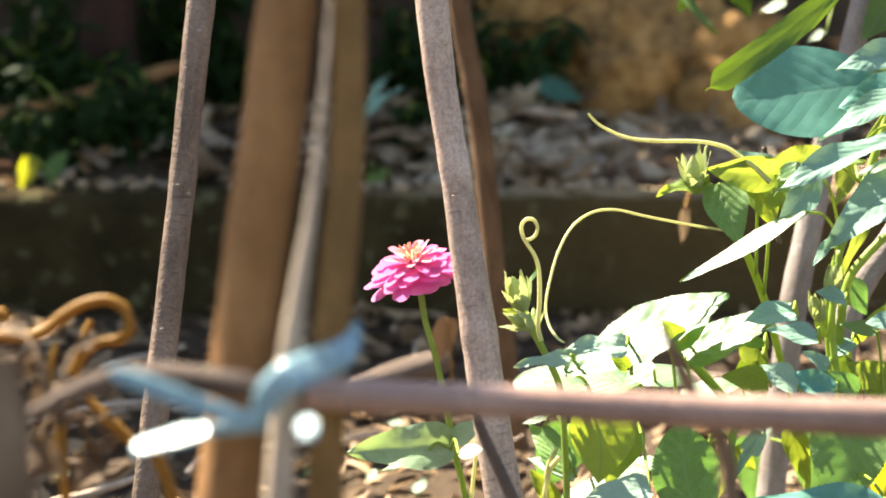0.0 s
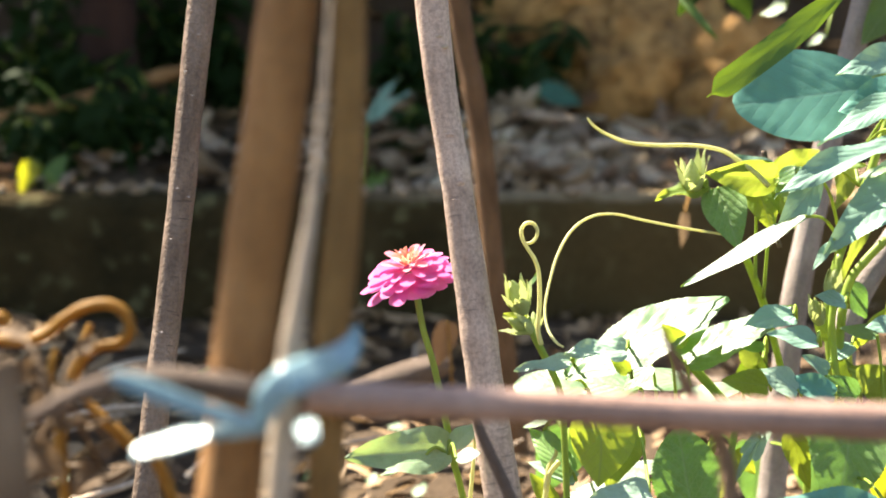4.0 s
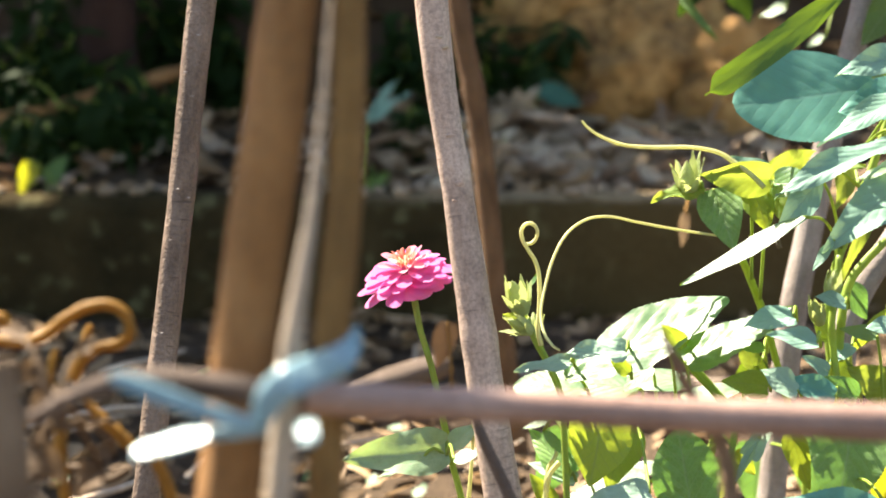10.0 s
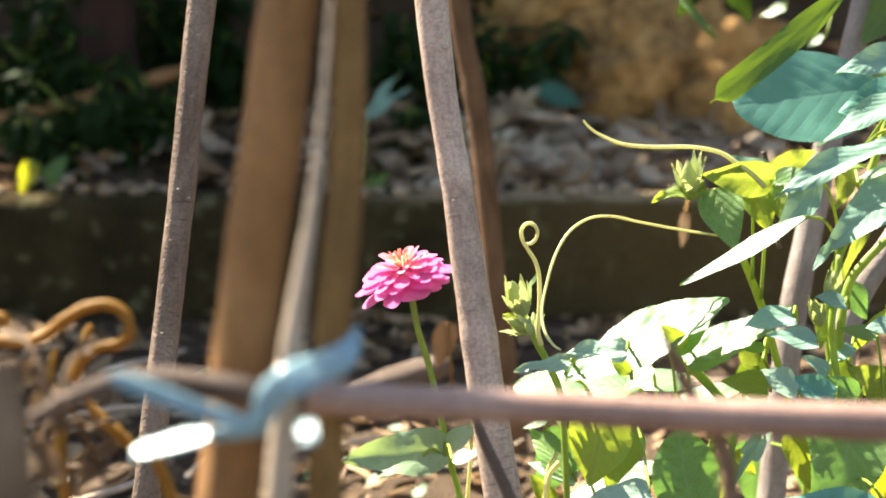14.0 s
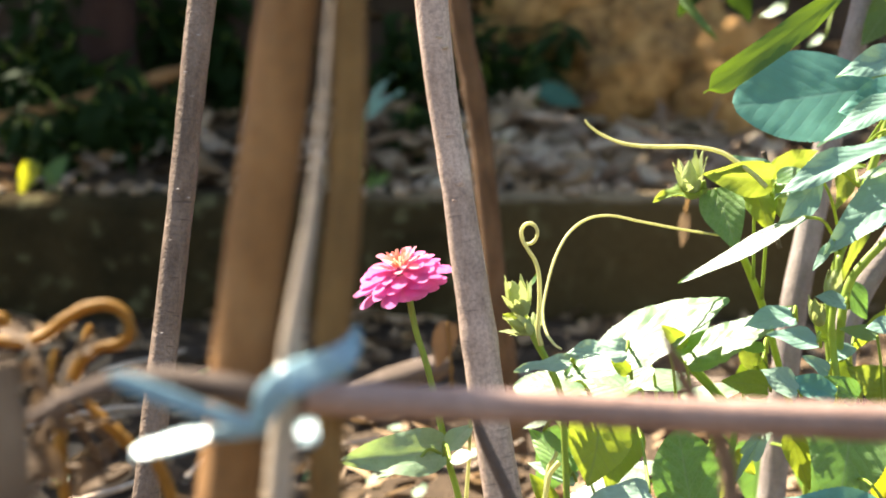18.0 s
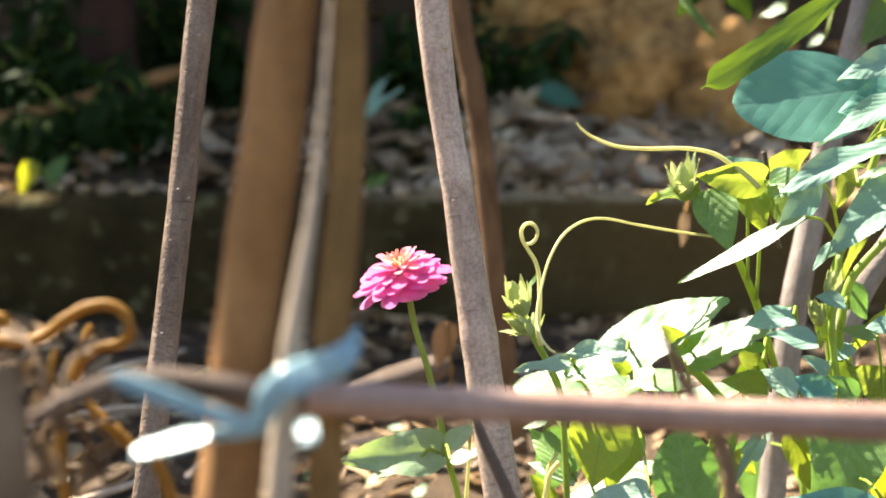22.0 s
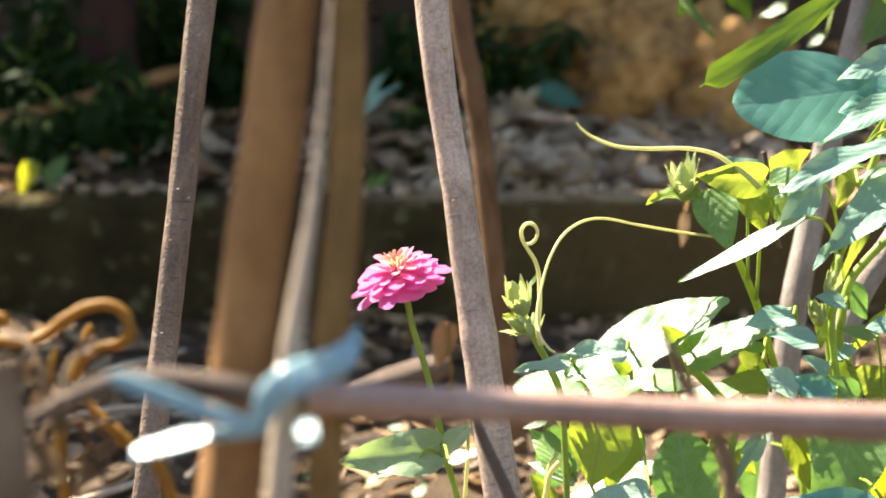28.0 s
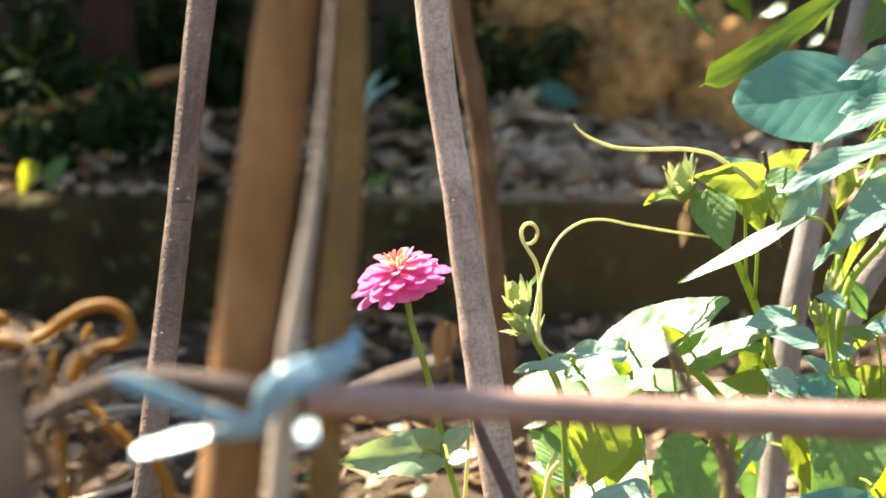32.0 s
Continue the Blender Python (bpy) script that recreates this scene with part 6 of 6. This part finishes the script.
# ---- the tree: its unseen crown is added to shade the bank ----
def build_tree():
    rnd = random.Random(77)
    x, y, z = (-0.6202, 2.9963, 0.3286)
    tree = thing("tree", (x, y, z), "red brown tree trunk with an added unseen dark leafy crown shading the bank", "tree")
    tube("trunk", [(0.05, -0.36, -0.16, 0.055), (0.05, -0.34, 0.05, 0.046), (0.06, -0.27, 0.5, 0.044), (0.09, -0.02, 1.1, 0.045), (0.15, 0.25, 1.8, 0.03)], BARK_TREE, tree, 16, 50, 0.12, 9.0)
    fleck = Vector((-0.6309, 2.2908, 0.2207))      # leaves of the unseen crown are left out so that sun reaches this spot
    verts, faces, uvs = [], [], []
    for k in range(20):
        a = 2 * math.pi * k / 20 + rnd.uniform(-0.15, 0.15)
        start = Vector((0.08, 0.08, rnd.uniform(0.7, 1.4)))
        # extra unseen limbs, turned to the front left to shade the bed
        if k > 15:
            a = math.pi * (1.105 + 0.09 * (k - 15))
        end = Vector((-0.2 + 1.8 * math.cos(a) * rnd.uniform(0.5, 1), 0.6 + (1.0 if k < 16 else 2.0) * math.sin(a) * rnd.uniform(0.5, 1), rnd.uniform(0.9, 1.75)))
        mid = (start + end) / 2 + Vector((0, 0, 0.18))
        tube("unseen_limb", [(*start, 0.022), (*mid, 0.014), (*end, 0.005)], BARK_POST, tree, 8, 14, 0.1, k)
        for _ in range(230):
            u = rnd.uniform(0.3, 1.05)
            at = start.lerp(mid, u * 2) if u < 0.5 else mid.lerp(end, u * 2 - 1)
            at = at + Vector((rnd.gauss(0, 0.24), rnd.gauss(0, 0.17), rnd.gauss(0, 0.11)))
            if at.y < -0.5 and at.x > -0.45 or at.y < -1.1:
                continue
            off = Vector((x, y, z)) + at - fleck
            if (off - sun_way * off.dot(sun_way)).length < 0.14:
                continue
            w = Vector((rnd.uniform(-1, 1), rnd.uniform(-1, 1), rnd.uniform(-0.9, 0.2))).normalized()
            v2, f2, u2 = leaf_mesh_low(at, at + w * rnd.uniform(0.09, 0.15), (rnd.uniform(-0.5, 0.5), rnd.uniform(-0.5, 0.5), 1), rnd.uniform(0.045, 0.07))
            o = len(verts)
            verts += v2
            faces += [tuple(i + o for i in f) for f in f2]
            uvs += u2
    # unseen limb added sunward of the pale grey stick, to carry its shading leaves
    root, reach = Vector((0.08, 0.08, 1.3)), Vector((0.3373, 1.2721, 0.4372)) + sun_way * 1.62 - Vector((x, y, z))
    tube("unseen_limb", [(*root, 0.024), (*(root.lerp(reach, 0.5) + Vector((0, 0, 0.15))), 0.014), (*reach, 0.004)], BARK_POST, tree, 8, 20, 0.1, 22)
    # unseen limb added over the fence; its leaves shade the thick stakes' tops
    root, reach = Vector((0.08, 0.08, 1.3)), Vector((-0.0478, 0.5164, 0.4280)) + sun_way * 2.1 - Vector((x, y, z))
    tube("unseen_limb", [(*root, 0.024), (*(root.lerp(reach, 0.5) + Vector((-0.55, 0, 0.12))), 0.014), (*reach, 0.004)], BARK_POST, tree, 8, 20, 0.1, 21)
    for px in range(8):
        for py in range(13):
            spot = Vector((-0.0676, 0.5237, 0.4745)).lerp(Vector((-0.0676, 0.5066, 0.3666)), py / 12) + Vector((px * 0.0055, 0, 0))
            at = spot + sun_way * (2.1 + rnd.uniform(-0.16, 0.16)) - Vector((x, y, z))
            w = Vector((rnd.uniform(-1, 1), rnd.uniform(-1, 1), rnd.uniform(-0.9, 0.2))).normalized()
            v2, f2, u2 = leaf_mesh_low(at, at + w * 0.034, (rnd.uniform(-0.5, 0.5), rnd.uniform(-0.5, 0.5), 1), 0.026)
            o = len(verts)
            verts += v2
            faces += [tuple(i + o for i in f) for f in f2]
            uvs += u2
    # unseen leaf clusters added on the sun's path to keep these spots shaded
    wide, slim = (0.035, 1.0), (0.016, 0.5)
    for spot, (spread, size) in (((0.2587, 2.7467, 0.4148), wide), ((0.3095, 2.7603, 0.4363), wide), ((0.2862, 2.6981, 0.3631), wide), ((0.1918, 2.3072, 0.1968), wide), ((0.1378, 2.3267, 0.1920), wide), ((-0.4703, 2.2446, 0.1848), wide),
                                 ((0.3438, 1.2756, 0.4591), slim), ((0.3387, 1.2730, 0.4431), slim), ((0.3336, 1.2705, 0.4272), slim), ((0.3300, 1.2680, 0.4113), slim)):
        over = Vector(spot) + sun_way * ((z + 1.35 - spot[2]) / sun_way.z) - Vector((x, y, z))
        for _ in range(26):
            at = over + Vector((rnd.gauss(0, spread), rnd.gauss(0, spread), rnd.gauss(0, 0.08 * size)))
            w = Vector((rnd.uniform(-1, 1), rnd.uniform(-1, 1), rnd.uniform(-0.6, 0.2))).normalized()
            v2, f2, u2 = leaf_mesh_low(at, at + w * size * rnd.uniform(0.09, 0.15), (rnd.uniform(-0.5, 0.5), rnd.uniform(-0.5, 0.5), 1), size * rnd.uniform(0.045, 0.07))
            o = len(verts)
            verts += v2
            faces += [tuple(i + o for i in f) for f in f2]
            uvs += u2
    # a wide unseen limb, added to shade the bed at the fence end
    root, reach = Vector((0.02, 0.02, 0.9)), Vector((-0.36, 1.75, 0.0)) + sun_way * 1.9 - Vector((x, y, z))
    tube("unseen_limb", [(*root, 0.024), (*(root.lerp(reach, 0.5) + Vector((0, 0, 0.12))), 0.014), (*reach, 0.004)], BARK_POST, tree, 8, 20, 0.1, 23)
    for _ in range(250):
        spot = Vector((rnd.uniform(-0.66, -0.14), rnd.uniform(1.30, 2.20), 0.0))
        at = spot + sun_way * rnd.uniform(1.75, 2.05) - Vector((x, y, z))
        off = Vector((x, y, z)) + at - fleck
        if (off - sun_way * off.dot(sun_way)).length < 0.2:
            continue
        w = Vector((rnd.uniform(-1, 1), rnd.uniform(-1, 1), rnd.uniform(-0.6, 0.2))).normalized()
        v2, f2, u2 = leaf_mesh_low(at, at + w * rnd.uniform(0.09, 0.15), (rnd.uniform(-0.5, 0.5), rnd.uniform(-0.5, 0.5), 1), rnd.uniform(0.045, 0.07))
        o = len(verts)
        verts += v2
        faces += [tuple(i + o for i in f) for f in f2]
        uvs += u2
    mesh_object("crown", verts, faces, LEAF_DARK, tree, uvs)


build_tree()


# ---- glossy leaves added on the sunlit bed, turned to give bright glints ----
def ground_leaf(base, tip, normal, width, mat=LEAF):
    ob = thing("glint_leaf", base, "glossy leaf added on the sunlit soil to catch a glint", "leaf", "fallen leaves")
    leaf(ob, base, tip, normal, width, mat, "ovate", None, seed=base[0] * 70, fold=0.2, teeth=0.0)


ground_leaf((-0.0169, 1.3868, 0.0105), (-0.0297, 1.3948, 0.0101), (-0.30, -0.43, 0.85), 0.0179)
ground_leaf((-0.0628, 1.4273, 0.0109), (-0.0748, 1.4289, 0.0081), (-0.28, -0.44, 0.85), 0.0141)
ground_leaf((-0.0413, 1.6095, 0.0102), (-0.0612, 1.6215, 0.0094), (-0.30, -0.45, 0.84), 0.0134)
ground_leaf((-0.1229, 1.4475, 0.0102), (-0.1392, 1.4445, 0.0043), (-0.25, -0.44, 0.86), 0.0132)
ground_leaf((0.0268, 1.1604, 0.1158), (0.0124, 1.1661, 0.1132), (-0.32, -0.44, 0.84), 0.0105)
ground_leaf((-0.0612, 1.7327, 0.0214), (-0.0786, 1.7438, 0.0213), (-0.29, -0.46, 0.84), 0.0195)
ground_leaf((-0.2773, 1.7939, 0.0239), (-0.2920, 1.8021, 0.0247), (-0.21, -0.47, 0.86), 0.0202)
ground_leaf((-0.3594, 1.4271, 0.0098), (-0.3772, 1.4333, 0.0101), (-0.14, -0.44, 0.89), 0.0162)


# ---- what sways ----
def lean(carried):
    """A function that gives a thing's pose when it leans over by so many degrees about its base."""
    rest = carried.matrix_basis.copy()

    def posed(degrees):
        return rest @ pose(0, 0, 0, 0, degrees, 0)
    return posed


def motions():
    z = lean(zinnia)
    walk(zinnia, [(0, z(0.88)), (0.5, z(0.33)), (1, z(-0.21)), (1.5, z(0.00)), (2, z(-0.44)), (2.5, z(0.00)), (3, z(0.22)), (3.5, z(0.55)), (5.5, z(-0.33)), (6, z(0.00)), (6.5, z(0.11)), (7, z(0.33)), (7.5, z(-0.11)), (8, z(0.33)), (8.5, z(-0.11)), (9, z(0.11)), (9.5, z(0.00)), (10, z(0.00)), (10.5, z(-0.54)), (11, z(-0.44)), (11.5, z(-0.21)), (12, z(-0.21)), (12.5, z(-0.44)), (13, z(-0.33)), (13.5, z(0.00)), (14, z(-0.33)), (14.5, z(-0.54)), (16.5, z(-0.21)), (17, z(0.00)), (17.5, z(0.00)), (18, z(-0.66)), (18.5, z(-0.33)), (19, z(0.44)), (19.5, z(-0.11)), (20, z(-0.77)), (20.5, z(0.11)), (21, z(-0.33)), (21.5, z(-0.44)), (22, z(-0.66)), (22.5, z(-0.44)), (23, z(-0.66)), (23.5, z(-0.77)), (24, z(-0.54)), (24.5, z(-0.87)), (25, z(-0.54)), (25.5, z(-0.33)), (28, z(-0.99)), (29, z(-0.77)), (30, z(-0.99)), (31, z(-1.10)), (32, z(-0.99))])
    s = lean(sprig)
    walk(sprig, [(0, s(0.62)), (0.5, s(0.16)), (1, s(0.46)), (1.5, s(0.92)), (2, s(0.92)), (2.5, s(0.62)), (3, s(-0.15)), (3.5, s(0.31)), (5.5, s(0.63)), (6, s(-0.13)), (6.5, s(-0.26)), (7, s(0.37)), (7.5, s(-0.64)), (8, s(0.89)), (8.5, s(0.12)), (9, s(-0.38)), (9.5, s(-0.13)), (10, s(0.00)), (10.5, s(0.51)), (11, s(0.70)), (11.5, s(0.89)), (12, s(-0.10)), (12.5, s(0.25)), (13, s(-0.05)), (13.5, s(0.12)), (14, s(0.12)), (14.5, s(0.37)), (16.5, s(0.00)), (17, s(0.12)), (17.5, s(0.00)), (18, s(0.25)), (18.5, s(0.12)), (19, s(-0.13)), (19.5, s(-0.26)), (20, s(-0.38)), (20.5, s(-0.38)), (21, s(-0.26)), (21.5, s(-0.51)), (22, s(-0.51)), (22.5, s(-0.51)), (23, s(-0.64)), (23.5, s(-0.64)), (24, s(-0.64)), (24.5, s(-0.64)), (25, s(-0.64)), (25.5, s(-0.51)), (28, s(-0.51)), (29, s(-0.64)), (30, s(-0.64)), (31, s(-0.64)), (32, s(-0.76))])
    rest, way = top_leaf.matrix_basis.copy(), Vector((0.1618, 0.9534, 0.4050)) - Vector((0.2540, 0.9836, 0.4698))

    def a(degrees, roll=0):
        return rest @ pose(0, 0, 0, 0, degrees, 0) @ Matrix.Rotation(radians(roll), 4, way.normalized())
    walk(top_leaf, [(0, a(0)), (0.6, a(-0.8)), (1.2, a(-0.8)), (1.5, a(-9, -58)), (1.8, a(-1, -4)), (2.02, a(-8.5, -55)), (2.25, a(-1.5, -6)), (2.7, a(0.8)), (3, a(0.5)), (5.5, a(-2.2)), (6, a(-0.6)), (6.5, a(0.8)), (7, a(-1.9)), (7.5, a(0.4)), (8, a(-4.6)), (8.5, a(-1.6)), (9, a(-0.6)), (10, a(0)), (10.5, a(-1.9)), (11, a(-1.7)), (11.5, a(-2.2)), (12, a(-0.2)), (12.5, a(-0.5)), (13, a(-3.5)), (13.5, a(0.7)), (14, a(-2.9)), (14.5, a(0.4)), (17, a(1)), (19, a(0.6)), (21, a(2)), (23, a(2.6)), (25, a(3)), (28, a(3.2)), (32, a(3.2))])
    e = lean(edge_leaf)
    walk(edge_leaf, [(0, e(0.76)), (0.5, e(-2.20)), (1, e(0.00)), (1.5, e(-0.76)), (2, e(-2.96)), (2.5, e(-2.91)), (3, e(-0.00)), (3.5, e(-0.00)), (5.5, e(-0.76)), (6, e(-0.76)), (6.5, e(-1.48)), (7, e(-0.76)), (7.5, e(-0.76)), (8, e(-0.76)), (8.5, e(2.91)), (9, e(2.20)), (9.5, e(2.91)), (10, e(-0.00)), (10.5, e(-0.00)), (11, e(0.72)), (11.5, e(-3.67)), (12, e(-3.67)), (12.5, e(-0.00)), (13, e(-1.48)), (13.5, e(0.72)), (14, e(1.43)), (14.5, e(-1.48)), (16.5, e(-2.20)), (17, e(-1.48)), (17.5, e(-1.48)), (18, e(-0.76)), (18.5, e(-1.48)), (19, e(-2.20)), (19.5, e(-2.20)), (20, e(2.20)), (20.5, e(-1.48)), (21, e(-2.96)), (21.5, e(-2.20)), (22, e(-2.96)), (22.5, e(-2.96)), (23, e(-3.67)), (23.5, e(-5.14)), (24, e(-2.96)), (24.5, e(-2.20)), (25, e(-2.96)), (25.5, e(-3.67)), (28, e(-2.96)), (29, e(-3.67)), (30, e(-3.67)), (31, e(-3.67)), (32, e(-3.67))])
    h = lean(hang_leaf)
    walk(hang_leaf, [(0, h(-0.98)), (0.5, h(-1.52)), (1, h(-0.51)), (1.5, h(0.00)), (2, h(-2.06)), (2.5, h(0.03)), (3, h(-1.52)), (3.5, h(-1.01)), (5.5, h(-2.06)), (6, h(-1.01)), (6.5, h(-2.56)), (7, h(-1.55)), (7.5, h(-0.51)), (8, h(-0.51)), (8.5, h(1.04)), (9, h(-0.51)), (9.5, h(-1.55)), (10, h(-0.00)), (10.5, h(-1.55)), (11, h(-0.00)), (11.5, h(-3.10)), (12, h(-6.68)), (12.5, h(-1.55)), (13, h(-1.55)), (13.5, h(-0.51)), (14, h(-0.51)), (14.5, h(-1.55)), (16.5, h(-1.55)), (17, h(-1.01)), (17.5, h(-0.51)), (18, h(-1.01)), (18.5, h(-0.51)), (19, h(-1.01)), (19.5, h(-1.55)), (20, h(2.59)), (20.5, h(-4.10)), (21, h(-2.06)), (21.5, h(-2.06)), (22, h(-2.56)), (22.5, h(-2.06)), (23, h(-3.10)), (23.5, h(-2.56)), (24, h(-1.55)), (24.5, h(-0.51)), (25, h(-1.55)), (25.5, h(-1.55)), (28, h(-1.01)), (29, h(-1.55)), (30, h(-1.55)), (31, h(-1.55)), (32, h(-1.55))])
    y = lean(lime_leaf)
    walk(lime_leaf, [(0, y(-7.49)), (0.5, y(-2.54)), (1, y(-3.76)), (1.5, y(-5.06)), (2, y(-1.31)), (2.5, y(-1.31)), (3, y(-6.28)), (3.5, y(-7.49)), (5.5, y(-3.76)), (6, y(-2.54)), (6.5, y(-3.76)), (7, y(-3.76)), (7.5, y(-5.06)), (8, y(-1.31)), (8.5, y(-1.31)), (9, y(1.23)), (9.5, y(-1.31)), (10, y(-0.00)), (10.5, y(1.23)), (11, y(-2.54)), (11.5, y(-6.28)), (12, y(-3.76)), (12.5, y(-3.76)), (13, y(-1.31)), (13.5, y(-2.54)), (14, y(-0.00)), (14.5, y(-1.31)), (16.5, y(-1.31)), (17, y(-0.00)), (17.5, y(-1.31)), (18, y(1.23)), (18.5, y(-2.54)), (19, y(-1.31)), (19.5, y(-1.31)), (20, y(-0.00)), (20.5, y(-1.31)), (21, y(-1.31)), (21.5, y(-1.31)), (22, y(-2.54)), (22.5, y(-1.31)), (23, y(-2.54)), (23.5, y(-1.31)), (24, y(-1.31)), (24.5, y(-1.31)), (25, y(-1.31)), (25.5, y(-1.31)), (28, y(-1.31)), (29, y(-1.31)), (30, y(-1.31)), (31, y(-1.31)), (32, y(-0.00))])
    r = pale_leaf.matrix_basis.copy()
    walk(pale_leaf, [(t, r @ pose(x, 0, up)) for t, x, up in (
        (0, -0.014, 0), (1, 0.003, 0.003), (2, 0.009, -0.004), (3, -0.005, 0), (5.5, 0.008, -0.002), (7, 0.006, -0.005), (8, -0.002, -0.002), (9, 0, 0), (10, 0, 0), (12, -0.002, 0.003),
        (13, 0, 0.006), (14.5, -0.004, 0.005), (17, -0.010, 0.004), (20, -0.013, 0.002), (23, -0.014, 0.007), (25, -0.015, 0.008), (28, -0.017, 0.012), (30, -0.018, 0.012), (32, -0.023, 0.017))])
    flat, line = big_leaf.matrix_basis.copy(), (Vector((0.1795, 0.9536, 0.2799)) - Vector((0.0766, 0.9437, 0.2175))).normalized()
    walk(big_leaf, [(t, flat @ Matrix.Rotation(radians(turn), 4, line)) for t, turn in (
        (0, 0), (0.4, 1), (0.8, -8), (1.2, -18), (1.6, -14), (2, -5), (2.4, 2), (2.8, 8), (3.3, 2), (5.6, 0), (7.2, -2), (8, -5), (9, -4), (10, 5), (10.6, 8), (10.8, -3), (11, -15), (11.2, -11), (11.5, -3),
        (12, -1), (12.6, 2), (13.2, 0), (14.4, -1), (17, 0), (25, 0), (32, 1))])
    w = lean(white_leaf)
    walk(white_leaf, [(0, w(-0.40)), (0.5, w(-0.70)), (1, w(-1.00)), (1.5, w(-1.70)), (2, w(-2.40)), (2.5, w(-0.80)), (3, w(0.40)), (3.5, w(-0.70)), (5.5, w(-1.20)), (6, w(-0.81)), (6.5, w(-0.00)), (7, w(-0.42)), (7.5, w(-0.00)), (8, w(-1.20)), (8.5, w(-1.20)), (9, w(-0.42)), (9.5, w(-0.00)), (10, w(-0.00)), (10.5, w(0.78)), (11, w(-0.81)), (11.5, w(-0.81)), (12, w(-1.20)), (12.5, w(-0.00)), (13, w(-0.81)), (13.5, w(0.78)), (14, w(-0.00)), (14.5, w(0.39)), (16.5, w(0.78)), (17, w(0.39)), (17.5, w(-0.00)), (18, w(1.20)), (18.5, w(0.39)), (19, w(0.78)), (19.5, w(0.78)), (20, w(0.78)), (20.5, w(0.78)), (21, w(1.59)), (21.5, w(1.20)), (22, w(1.20)), (22.5, w(0.39)), (23, w(1.20)), (23.5, w(1.20)), (24, w(1.59)), (24.5, w(1.20)), (25, w(1.20)), (25.5, w(1.20)), (28, w(1.59)), (29, w(1.20)), (30, w(1.20)), (31, w(1.20)), (32, w(1.20))])


motions()
